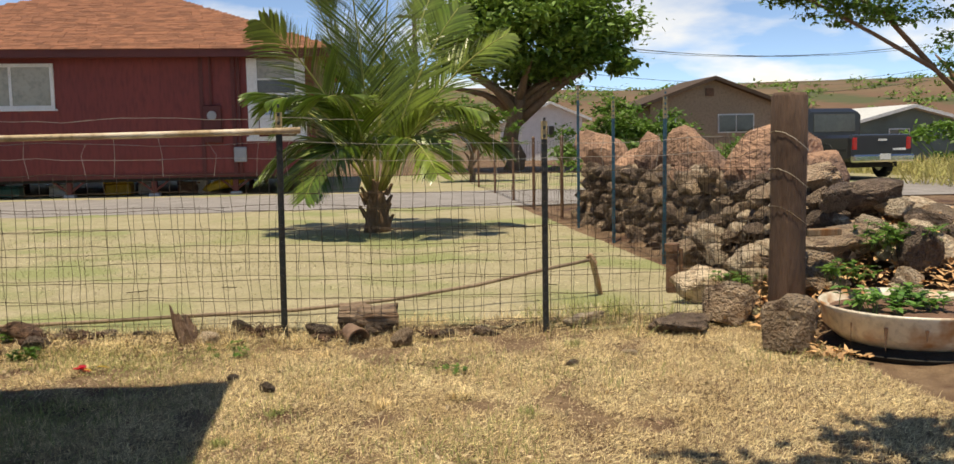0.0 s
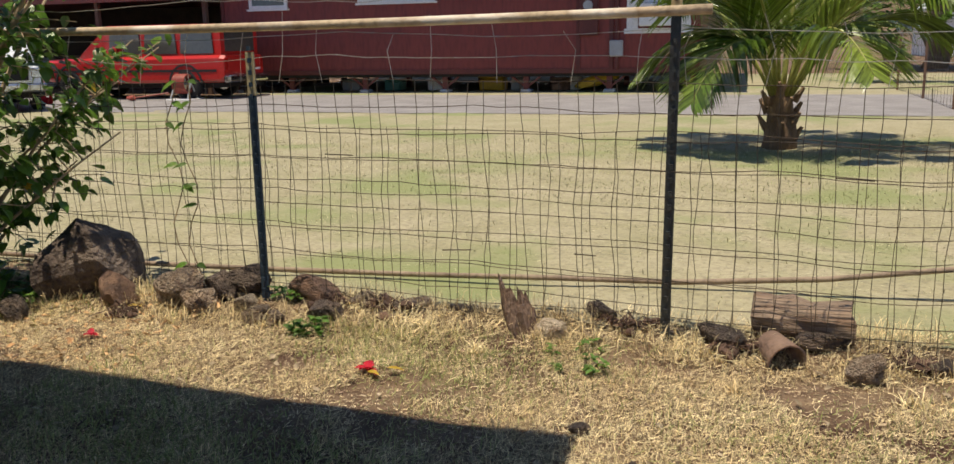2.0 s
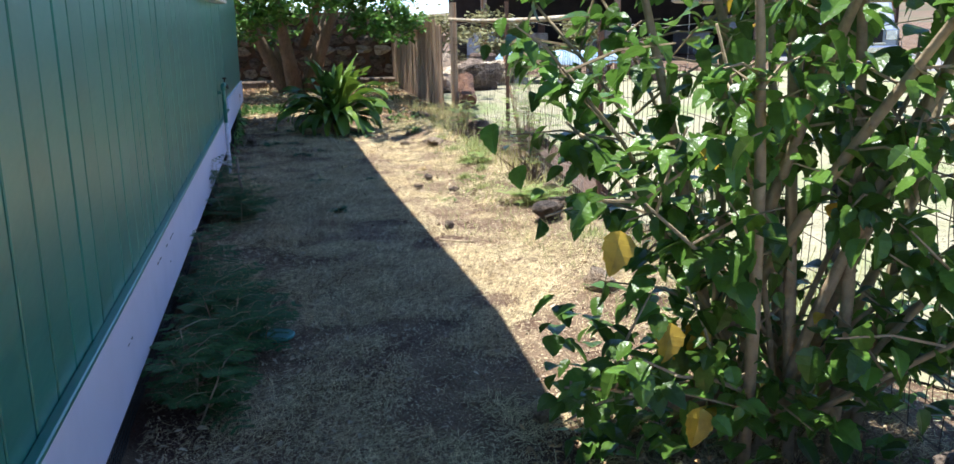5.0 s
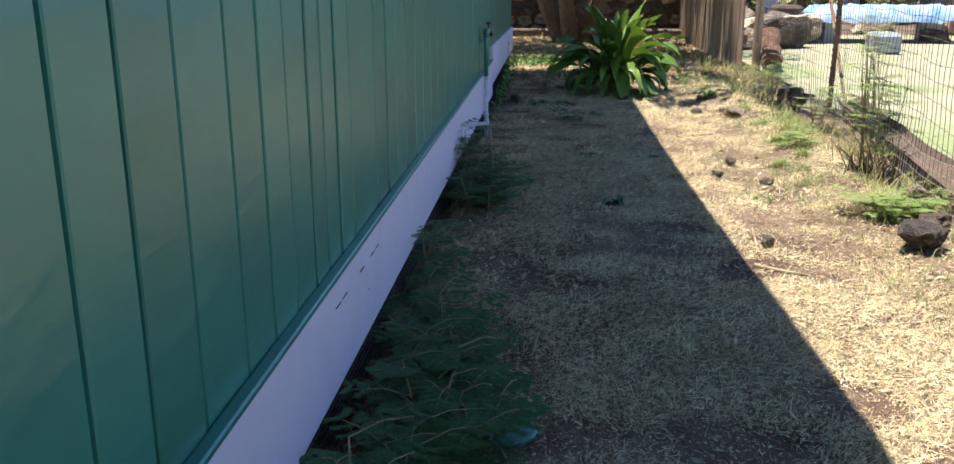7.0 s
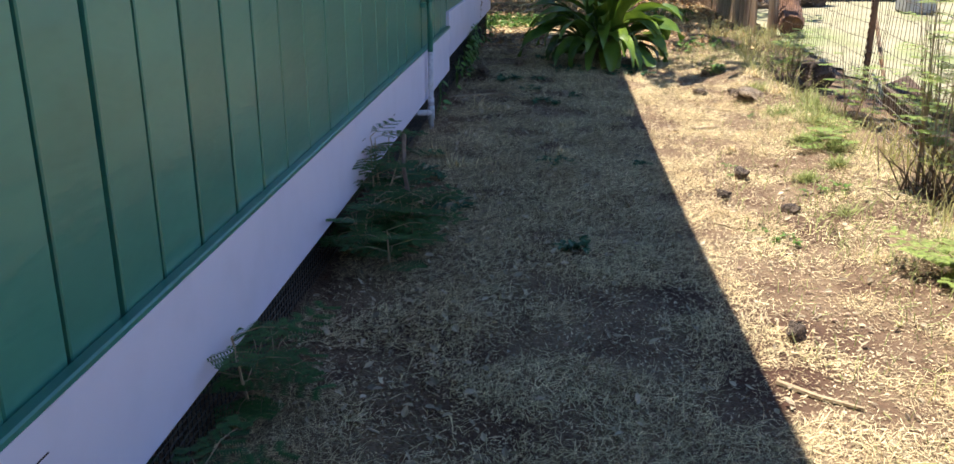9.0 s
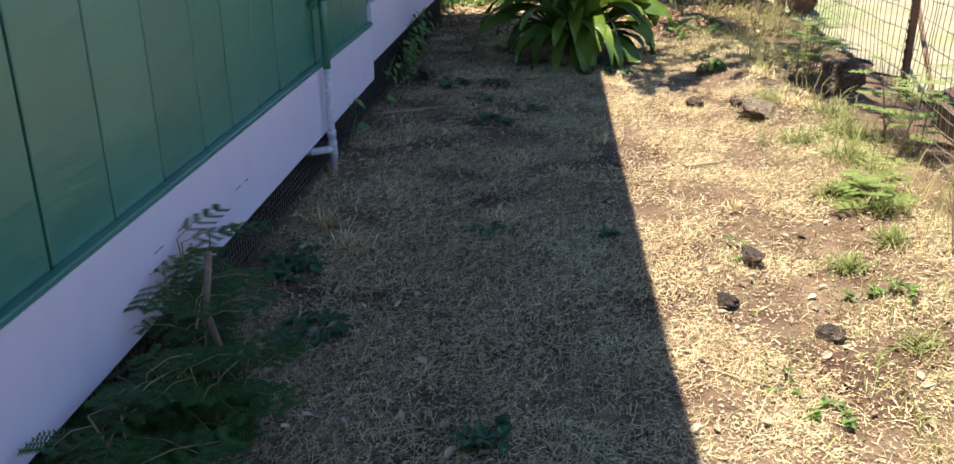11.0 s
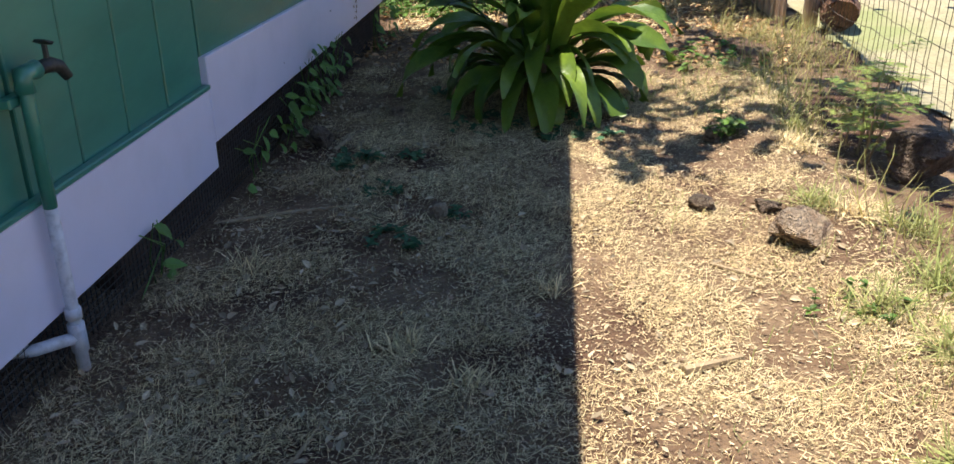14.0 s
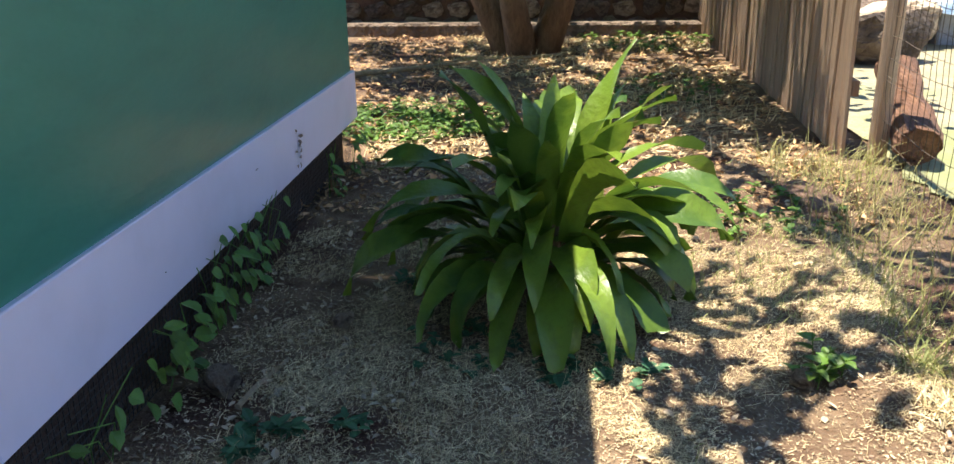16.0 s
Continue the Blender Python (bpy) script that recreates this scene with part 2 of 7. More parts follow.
class G:
    """Gathers the vertices and faces of one mesh."""

    def __init__(self):
        self.v, self.f = [], []

    def add(self, verts, faces):
        k = len(self.v)
        self.v += [tuple(p) for p in verts]
        self.f += [tuple(i + k for i in f) for f in faces]
        return self

    def box(self, x0, x1, y0, y1, z0, z1, m=None, bev=0.0):
        if bev:
            e = min(bev, (x1 - x0) * 0.4, (y1 - y0) * 0.4, (z1 - z0) * 0.4)
            b = bmesh.new()
            bmesh.ops.create_cube(b, size=1.0)
            for q in b.verts:
                q.co = Vector(((x0 + x1) / 2 + q.co.x * (x1 - x0), (y0 + y1) / 2 + q.co.y * (y1 - y0), (z0 + z1) / 2 + q.co.z * (z1 - z0)))
            bmesh.ops.bevel(b, geom=b.edges[:], offset=e, segments=1, affect="EDGES")
            b.verts.index_update()
            vs, fs = [q.co.copy() for q in b.verts], [tuple(q.index for q in f.verts) for f in b.faces]
            b.free()
        else:
            vs = [Vector((x, y, z)) for z in (z0, z1) for y in (y0, y1) for x in (x0, x1)]
            fs = [(0, 2, 3, 1), (4, 5, 7, 6), (0, 1, 5, 4), (2, 6, 7, 3), (0, 4, 6, 2), (1, 3, 7, 5)]
        return self.add([m @ q for q in vs] if m else vs, fs)

    def tube(self, pts, r, n=6, cap=True):
        pts = [Vector(p) for p in pts]
        rs = r if isinstance(r, (list, tuple)) else [r] * len(pts)
        k = len(self.v)
        ref = None
        for i, p in enumerate(pts):
            d = (pts[min(i + 1, len(pts) - 1)] - pts[max(i - 1, 0)]).normalized()
            if ref is None:
                ref = d.orthogonal().normalized()
            a = (ref - d * ref.dot(d)).normalized()
            ref = a
            b = d.cross(a)
            for j in range(n):
                w = 2 * math.pi * j / n
                self.v.append(tuple(p + (a * math.cos(w) + b * math.sin(w)) * rs[i]))
        for i in range(len(pts) - 1):
            for j in range(n):
                q = k + i * n
                self.f.append((q + j, q + (j + 1) % n, q + n + (j + 1) % n, q + n + j))
        if cap and n > 2:
            self.f.append(tuple(k + j for j in reversed(range(n))))
            self.f.append(tuple(k + (len(pts) - 1) * n + j for j in range(n)))
        return self

    def lathe(self, c, prof, n=24):
        """prof: (radius, z) from bottom to top, round the axis at c."""
        k = len(self.v)
        for r, z in prof:
            for j in range(n):
                w = 2 * math.pi * j / n
                self.v.append((c[0] + r * math.cos(w), c[1] + r * math.sin(w), c[2] + z))
        for i in range(len(prof) - 1):
            for j in range(n):
                q = k + i * n
                self.f.append((q + j, q + (j + 1) % n, q + n + (j + 1) % n, q + n + j))
        return self

    def rock(self, c, s, rng, lev=2, rough=0.28, turn=None, flat=0.0):
        off = Vector((rng.uniform(-50, 50), rng.uniform(-50, 50), rng.uniform(-50, 50)))
        t = Euler((rng.uniform(-0.3, 0.3), rng.uniform(-0.3, 0.3), rng.uniform(0, 6.3) if turn is None else turn)).to_matrix()
        vs = []
        planes = [Vector((rng.gauss(0, 1), rng.gauss(0, 1), rng.gauss(0, 1))).normalized() for _ in range(8)]
        for p in ICO[lev][0]:
            q = p * (1 + rough * noise.noise(p * 1.3 + off) * 1.5 + rough * 0.5 * noise.noise(p * 3.7 + off) + rough * 0.40 * noise.noise(p * 8.0 + off))
            for pl in planes:
                d = q.dot(pl) - 0.66
                if d > 0:
                    q = q - pl * d * 0.92
            q = t @ Vector((q.x * s[0], q.y * s[1], q.z * s[2]))
            vs.append(Vector(c) + q)
        return self.add(vs, ICO[lev][1])

    def blade(self, p, d, w, droop=0.0, side=None, segs=1):
        """A narrow pointed blade from p along d."""
        p, d = Vector(p), Vector(d)
        s = (side or d.cross(Vector((0, 0, 1))) or Vector((1, 0, 0))).normalized() * w * 0.5
        k = len(self.v)
        if segs == 1:
            self.v += [tuple(p - s), tuple(p + s), tuple(p + d - Vector((0, 0, droop)))]
            self.f.append((k, k + 1, k + 2))
        else:
            for i in range(segs + 1):
                u = i / segs
                q = p + d * u - Vector((0, 0, droop * u * u))
                ww = s * math.sin(math.pi * min(0.97, 0.12 + u * 0.88)) if i < segs else s * 0.05
                self.v += [tuple(q - ww), tuple(q + ww)]
            for i in range(segs):
                q = k + 2 * i
                self.f.append((q, q + 1, q + 3, q + 2))
        return self

    def leaf(self, p, d, up, length, width, cup=0.12, tip=0.25):
        """An oval leaf folded along its midrib, with a drooping tip."""
        p, d = Vector(p), Vector(d).normalized()
        s = d.cross(Vector(up))
        s = s.normalized() if s.length > 1e-3 else d.orthogonal().normalized()
        nrm = s.cross(d)
        k = len(self.v)
        prof = ((0, 0), (0.18, 0.36), (0.42, 0.5), (0.7, 0.34), (1.0, 0.0))
        mid, lft, rgt = [], [], []
        for u, w in prof:
            c = p + d * length * u - nrm * length * tip * u * u
            mid.append(c)
            if 0 < u < 1:
                lft.append(c - s * width * w + nrm * width * cup)
                rgt.append(c + s * width * w + nrm * width * cup)
        self.v += [tuple(q) for q in (*mid, *lft, *rgt)]
        m_, l_, r_ = k, k + 5, k + 8
        self.f += [(m_, m_ + 1, l_), (m_, r_, m_ + 1), (m_ + 1, m_ + 2, l_ + 1, l_), (m_ + 1, r_, r_ + 1, m_ + 2),
                   (m_ + 2, m_ + 3, l_ + 2, l_ + 1), (m_ + 2, r_ + 1, r_ + 2, m_ + 3), (m_ + 3, m_ + 4, l_ + 2), (m_ + 3, r_ + 2, m_ + 4)]
        return self

    def toothed(self, p, d, up, length, width, cup=0.12, tip=0.25):
        """A broad leaf with a toothed edge, folded along its midrib."""
        p, d = Vector(p), Vector(d).normalized()
        s = d.cross(Vector(up))
        s = s.normalized() if s.length > 1e-3 else d.orthogonal().normalized()
        nrm = s.cross(d)
        k = len(self.v)
        prof = ((0.0, 0.0), (0.10, 0.30), (0.28, 0.50), (0.31, 0.45), (0.50, 0.48), (0.53, 0.40), (0.70, 0.36), (0.73, 0.28), (0.88, 0.17), (1.0, 0.0))
        for u, w in prof:
            c = p + d * length * u - nrm * length * tip * u * u
            e = nrm * width * cup * min(1.0, w * 2.2)
            self.v += [tuple(c - s * width * w + e), tuple(c), tuple(c + s * width * w + e)]
        for i in range(len(prof) - 1):
            q = k + 3 * i
            self.f += [(q, q + 1, q + 4, q + 3), (q + 1, q + 2, q + 5, q + 4)]
        return self

    def mesh(self, name, material, smooth=False):
        me = bpy.data.meshes.new(name)
        me.from_pydata(self.v, [], self.f)
        me.materials.append(material)
        if smooth:
            me.polygons.foreach_set("use_smooth", [True] * len(me.polygons))
        me.update()
        return me


def thing(name, label, category, group="", at=(0, 0, 0), kind=""):
    ob = new(name)
    ob.location = at
    return tagged(ob, label, category, group, kind)


def part(name, g, material, parent=None, label="", smooth=False, kind=""):
    ob = new(name, g.mesh(name, material, smooth))
    if parent is not None:
        ob.parent = parent
        ob.matrix_parent_inverse = Matrix.Translation(-parent.location)
    return tagged(ob, label, kind=kind)


def solo(name, g, material, label, category, group="", smooth=False, kind=""):
    """A thing that is one plain mesh."""
    return tagged(new(name, g.mesh(name, material, smooth)), label, category, group, kind)


def arc(a, b, sag, n=8):
    a, b = Vector(a), Vector(b)
    return [a.lerp(b, i / n) - Vector((0, 0, sag * 4 * (i / n) * (1 - i / n))) for i in range(n + 1)]


# ---- ground ----
def gz(x, y):
    """Height of the ground."""
    z = 0.018 * noise.noise(Vector((x * 0.9, y * 0.9, 0))) + 0.010 * noise.noise(Vector((x * 3.1, y * 3.1, 4)))
    z += 0.06 * math.exp(-((y - 1.95) / 0.22) ** 2) * (1 if -9 < x < 8.6 else 0)
    if x > 8.9 and -1 < y < 12:
        z += 0.25 * min(1.0, (x - 8.9) / 1.2) * min(1.0, max(0.0, (y + 1) / 2.5)) * min(1.0, max(0.0, (12 - y) / 2)) * max(0.0, min(1.0, (14 - x) / 3))
    far = max(0.0, y - 75)
    z += 43 * (1 - math.exp(-(far / 190) ** 2)) * (0.72 + 0.35 * noise.noise(Vector((x * 0.006, y * 0.004, 2)))) * (0.55 + 0.45 / (1 + math.exp(-(x - 45) / 45)))
    return z


def axis(spans):
    out = []
    for a, b, s in spans:
        n = max(1, round((b - a) / s))
        out += [a + (b - a) * i / n for i in range(n)]
    return out + [spans[-1][1]]


XS = axis([(-1500, -300, 200), (-300, -60, 24), (-60, -17, 4), (-17, 12, 0.16), (12, 50, 3), (50, 300, 14), (300, 1500, 150)])
YS = axis([(-900, -60, 200), (-60, -6, 6), (-6, 4, 0.14), (4, 24, 0.8), (24, 75, 5), (75, 330, 11), (330, 1500, 150)])


def sheet(xs, ys, lift=0.0, rag=0.0):
    g = G()
    for y in ys:
        for x in xs:
            dx = rag * noise.noise(Vector((x * 0.8, y * 0.8, 9))) if rag else 0
            g.v.append((x, y + dx, gz(x, y + dx) + lift))
    w = len(xs)
    for j in range(len(ys) - 1):
        for i in range(w - 1):
            k = j * w + i
            g.f.append((k, k + 1, k + 1 + w, k + w))
    return g


ground = tagged(new("ground", sheet(XS, YS).mesh("ground", SOIL, True)), "dry reddish dirt yard with sparse dead grass", "ground", kind="structure")
ground.data.materials.append(HILL)
for p_ in ground.data.polygons:
    if p_.center.y > 70 or abs(p_.center.x) > 120:
        p_.material_index = 1
g = G()
LX, LN = axis([(-16, 8.8, 0.13)]), 34
for j_ in range(LN + 1):
    for x_ in LX:
        edge_ = (2.74 if x_ < -5.9 else 2.74 - (x_ + 5.9) * 0.0874) + 0.1 + max(0.0, min(1.0, (x_ + 2) / 3)) * (0.12 + 0.3 * noise.noise(Vector((x_ * 0.9, 0, 9)))) + 0.16 * noise.noise(Vector((x_ * 4.1, 2, 9)))
        y_ = edge_ + (14.4 + 0.25 * noise.noise(Vector((x_, 3, 9))) - edge_) * j_ / LN
        g.v.append((x_, y_, gz(x_, y_) + 0.013))
for j_ in range(LN):
    for i_ in range(len(LX) - 1):
        k_ = j_ * len(LX) + i_
        g.f.append((k_, k_ + 1, k_ + 1 + len(LX), k_ + len(LX)))
lawn = tagged(new("lawn", g.mesh("lawn", LAWN, True)), "sunburnt mown lawn with green patches", "lawn", kind="structure")
verge = tagged(new("lawn_verge", sheet(axis([(-8, 30, 1.0)]), axis([(19.6, 33, 0.8)]), 0.012, 0.4).mesh("lawn_verge", LAWN, True)), "grass strip before the red house", "lawn", kind="structure")
drive = tagged(new("driveway", sheet(axis([(-32, 24, 0.8)]), axis([(14.1, 20.0, 0.6)]), 0.02, 0.3).mesh("driveway", DRIVE, True)), "grey gravel driveway before the red house", "driveway", kind="structure")

# mountains far behind, the haze put into their blue colour
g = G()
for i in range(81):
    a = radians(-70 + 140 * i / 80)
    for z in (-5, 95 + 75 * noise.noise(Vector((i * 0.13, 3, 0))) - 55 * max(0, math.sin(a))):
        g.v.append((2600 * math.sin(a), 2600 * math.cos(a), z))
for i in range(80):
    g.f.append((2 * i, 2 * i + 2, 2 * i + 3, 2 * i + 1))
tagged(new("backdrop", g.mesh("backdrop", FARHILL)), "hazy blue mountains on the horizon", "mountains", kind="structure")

# ---- green house ----
WY, XA, XB, XC = -0.295, 3.7, -5.585, -9.19
house = thing("green_house", "green painted wooden house with white skirt board", "house", at=(0, -4, 0))
rng = random.Random(3)
x = XA
edges = [XA, 3.42, 3.1, 2.83, 2.5, 2.2, 2.0, 1.80, 1.60, 1.40, 1.24, 1.05, 0.835, 0.665, 0.50, 0.33, 0.20, 0.06, -0.10, -0.268, -0.46, -0.66, -0.85, -1.06, -1.30, -1.52, -1.75,
         -2.0, -2.27, -2.563, -2.85, -3.15, -3.40, -3.67, -3.93, -4.187, -4.45, -4.72, -5.0, -5.28, XB]
part("wall", G().box(XB - 3.605, XA - 0.01, -8.0, WY - 0.06, 0.46, 2.6), GROOVE, house, "dark backing behind the siding")
for a, b in zip(edges, edges[1:]):
    gap = rng.choice((0.006, 0.009, 0.013, 0.018))
    part("siding_board", G().box(b + gap / 2, a - gap / 2, WY - 0.045, WY + rng.uniform(-0.002, 0.002), 0.452, 2.58, bev=0.003), GREEN, house)
part("siding_panel", G().box(XC, XB - 0.004, WY - 0.05, WY + 0.004, 0.45, 2.58, bev=0.003), GREEN, house, "smooth green painted panel")
part("end_wall", G().box(XC - 0.02, XC, -8.0, WY - 0.01, 0.3, 2.9), GREEN, house)
part("end_wall", G().box(XA - 0.01, XA + 0.02, -8.0, WY - 0.01, 0.3, 2.9), GREEN, house)
part("drip_strip", G().box(XB, XA, WY + 0.0, WY + 0.03, 0.464, 0.482, bev=0.004), GREEN, house)
part("skirt_board", G().box(XB, XA, WY - 0.02, WY + 0.022, 0.166, 0.462, bev=0.004), WHITE, house)
g = G().box(XC - 0.03, XB - 0.003, WY - 0.02, WY + 0.024, 0.262, 0.54, bev=0.004)
g.v = [(x_, y_, z_ + (0.042 * (x_ - XC) / (XB - XC) if z_ > 0.4 else 0.0)) for x_, y_, z_ in g.v]
part("skirt_board", g, WHITE, house)
# dark sheet standing in for the shade below the floor
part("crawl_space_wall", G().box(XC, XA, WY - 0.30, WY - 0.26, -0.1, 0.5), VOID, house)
# earth colour lowered to carry the shade under the skirt board
part("footing", G().box(XC + 0.02, -4.9, WY - 0.16, WY - 0.06, -0.1, 0.30, bev=0.02), EARTH, house, "earth footing darkened for the shade under the skirt")
g = G()
for i in range(int((XA - XC) / 0.026)):
    x = XA - i * 0.026
    g.tube([(x, WY - 0.015, -0.05), (x, WY - 0.012, 0.2 if x > XB else 0.28)], 0.0013, 3, False)
for i in range(13):
    g.tube([(XA if i < 9 else XB, WY - 0.013, i * 0.022), (XC, WY - 0.013, i * 0.022)], 0.0013, 3, False)
part("screen", g, SCREEN, house, "dark wire screen under the skirt board", kind="stuff")
# unseen roof, with a broad eave over the main part and a narrow one over the lean-to
def roof(cols, ze):
    """cols: (x, y of the eave) along the roof; a ridge, and the other slope behind."""
    g = G()
    for xx, ye in cols:
        for yy, zz in ((ye, ze), (-4.2, ze + 1.25), (-9.1, ze)):
            g.v += [(xx, yy, zz), (xx, yy, zz + 0.1)]
    for c in range(len(cols) - 1):
        a, b = 6 * c, 6 * c + 6
        g.f += [(a, a + 2, b + 2, b), (a + 2, a + 4, b + 4, b + 2), (a + 1, b + 1, b + 3, a + 3), (a + 3, b + 3, b + 5, a + 5), (a, b, b + 1, a + 1), (a + 4, a + 5, b + 5, b + 4)]
    for a in (0, 6 * len(cols) - 6):
        g.f += [(a, a + 1, a + 3, a + 2), (a + 2, a + 3, a + 5, a + 4)]
    part("roof", g, SHINGLE, house)


# eave line bowed and extended only to place the shadow edge on the ground
roof(((-7.6, 0.64), (-5.0, 0.66), (-3.0, 0.69), (-1.4, 0.75), (-0.2, 0.78), (0.8, 0.74), (2.4, 0.62), (3.6, 0.54), (4.86, 0.48)), 2.34)
roof(((XC - 0.25, 0.42), (-7.62, 0.42)), 2.45)
# a window high in the wall, of which the sill shows
win = part("window", G().box(-5.0, -3.2, WY + 0.004, WY + 0.035, 1.56, 2.28, bev=0.006), WHITE2, house, "white window frame")
part("pane", G().box(-4.93, -3.27, WY + 0.02, WY + 0.04, 1.63, 2.22), PANE, win)
part("window_sill", G().box(-5.06, -3.14, WY + 0.004, WY + 0.11, 1.50, 1.555, bev=0.008), WHITE2, win)

# standpipe with a garden tap
px, py = -4.44, WY + 0.052
tap = thing("standpipe", "white and green plastic water pipe with garden tap", "water pipe", at=(px, py, 0))
part("pipe_white", G().tube([(px, py, -0.02), (px, py, 0.46)], 0.0165, 10), PVC, tap, "white pipe", True)
part("pipe_green", G().tube([(px, py, 0.46), (px, py, 0.755), (px - 0.01, py, 0.780), (px - 0.035, py, 0.790)], 0.017, 10), GREEN, tap, "green painted pipe", True)
part("elbow", G().tube([(px + 0.002, py, 0.745), (px, py, 0.790), (px - 0.05, py + 0.005, 0.790)], 0.023, 10), GREEN, tap, "green elbow", True)
part("coupling", G().tube([(px, py, 0.06), (px, py, 0.14)], 0.022, 10).tube([(px, py, 0.155), (px, py, 0.185)], 0.021, 10), PVC, tap, "", True)
part("branch", G().tube([(px, py, 0.10), (px + 0.10, py - 0.06, 0.115), (px + 0.14, py - 0.15, 0.12)], 0.017, 8), PVC, tap, "", True)
part("strap", G().box(px - 0.045, px + 0.045, py - 0.05, py - 0.018, 0.715, 0.740, bev=0.003), GREEN, tap)
faucet = part("faucet", G().tube([(px - 0.05, py + 0.005, 0.790), (px - 0.10, py + 0.01, 0.790), (px - 0.125, py + 0.02, 0.780), (px - 0.14, py + 0.03, 0.750)], [0.016, 0.02, 0.017, 0.013], 8), POSTG, tap, "dark brass tap", True)
part("tap_handle", G().tube([(px - 0.095, py + 0.01, 0.805), (px - 0.095, py + 0.01, 0.840)], 0.007, 6).rock((px - 0.095, py + 0.01, 0.845), (0.028, 0.028, 0.008), rng, 1), POSTG, faucet)

# ---- red house across the lawn ----
HY = 21.05
red = thing("red_house", "dark red wooden house on posts with brown shingle roof", "house", at=(-2, HY, 0))
part("wall", G().box(-8.6, 4.45, HY, HY + 0.15, 0.52, 3.72), REDWALL, red)
part("side_wall", G().box(4.42, 4.62, HY + 0.02, HY + 12, 0.52, 3.72), mat("tan side wall", (0.36, 0.22, 0.13), None, 1, 0.8, 0.2), red, "tan side wall")
part("side_wall", G().box(-8.6, -8.45, HY + 0.15, HY + 12, 0.52, 3.72), REDWALL, red)
# floor coloured black to give the shade between the posts
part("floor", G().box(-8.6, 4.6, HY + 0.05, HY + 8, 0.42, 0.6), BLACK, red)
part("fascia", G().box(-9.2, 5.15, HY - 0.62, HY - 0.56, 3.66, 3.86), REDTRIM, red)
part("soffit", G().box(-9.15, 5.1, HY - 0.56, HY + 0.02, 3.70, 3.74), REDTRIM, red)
for x in (-8.62, 1.42, 2.25):
    part("corner_board", G().box(x, x + 0.1, HY - 0.03, HY + 0.01, 0.5, 3.7), REDTRIM, red)
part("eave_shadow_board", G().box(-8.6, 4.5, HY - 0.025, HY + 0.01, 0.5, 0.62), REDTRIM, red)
# hip roof laid with courses of shingles
ex0, ex1, ey, ez, slope = -9.25, 5.2, HY - 0.66, 3.86, 0.40
part("roof_deck", G().add([(ex0, ey, ez), (ex1, ey, ez), (ex1, ey + 13.6, ez), (ex0, ey + 13.6, ez), (ex0 + 6.8, ey + 6.8, ez + 6.8 * slope), (ex1 - 6.8, ey + 6.8, ez + 6.8 * slope)],
     [(0, 1, 5, 4), (1, 2, 5), (2, 3, 4, 5), (3, 0, 4), (3, 2, 1, 0)]), SHINGLE, red)
gs = G()
course = 0
d = 0.0
near_tabs = []
while d < 6.7:
    z = ez + d * slope
    xx = ex0 + d + (0.17 if course % 2 else 0.0)
    while xx < ex1 - d - 0.1:
        w = min(rng.uniform(0.26, 0.36), ex1 - d - xx)
        zz = z + 0.012 + rng.uniform(0, 0.008)
        vs = [(xx, ey + d - 0.02, zz), (xx + w - 0.012, ey + d - 0.02, zz), (xx + w - 0.012, ey + d + 0.16, zz + 0.16 * slope), (xx, ey + d + 0.16, zz + 0.16 * slope)]
        vs += [(a, b, c - 0.02) for a, b, c in vs]
        gs.add(vs, [(0, 1, 2, 3), (0, 4, 5, 1), (1, 5, 6, 2), (3, 7, 4, 0)])
        xx += w
    d += 0.14
    course += 1
part("shingles", gs, SHINGLE, red, "overlapping red-brown shingles", kind="stuff")


def sash_window(parent, x0, x1, z0, z1, y, panes, frame=0.07):
    w = part("window", G().box(x0, x1, y - 0.05, y + 0.02, z0, z0 + frame).box(x0, x1, y - 0.05, y + 0.02, z1 - frame, z1)
             .box(x0, x0 + frame, y - 0.052, y + 0.02, z0, z1).box(x1 - frame, x1, y - 0.052, y + 0.02, z0, z1), WHITE2, parent, "white window frame")
    n = len(panes)
    for i, m in enumerate(panes):
        a, b = x0 + frame + (x1 - x0 - 2 * frame) * i / n, x0 + frame + (x1 - x0 - 2 * frame) * (i + 1) / n
        part("pane", G().box(a, b, y - 0.02, y - 0.012, z0 + frame, z1 - frame), m, w)
        if i:
            part("mullion", G().box(a - 0.035, a + 0.035, y - 0.045, y + 0.0, z0 + frame, z1 - frame), WHITE2, w)
    part("window_sill", G().box(x0 - 0.05, x1 + 0.05, y - 0.09, y + 0.0, z0 - 0.05, z0), WHITE2, w)


sash_window(red, -4.46, -2.28, 2.38, 3.56, HY, (PANEL, PANEL), 0.09)
sash_window(red, -7.72, -6.55, 2.3, 3.5, HY, (PANE,), 0.09)
dw = part("window", G().box(2.68, 2.95, HY - 0.06, HY + 0.02, 1.55, 3.66).box(3.95, 4.22, HY - 0.06, HY + 0.02, 1.55, 3.66).box(2.62, 4.28, HY - 0.08, HY + 0.02, 1.45, 1.57), WHITE2, red, "tall window with broad white trim")
part("pane", G().box(2.95, 3.95, HY - 0.02, HY - 0.01, 2.2, 3.66), PANE, dw)
part("pane", G().box(2.95, 3.95, HY - 0.024, HY - 0.012, 3.1, 3.66), PANEL, dw)
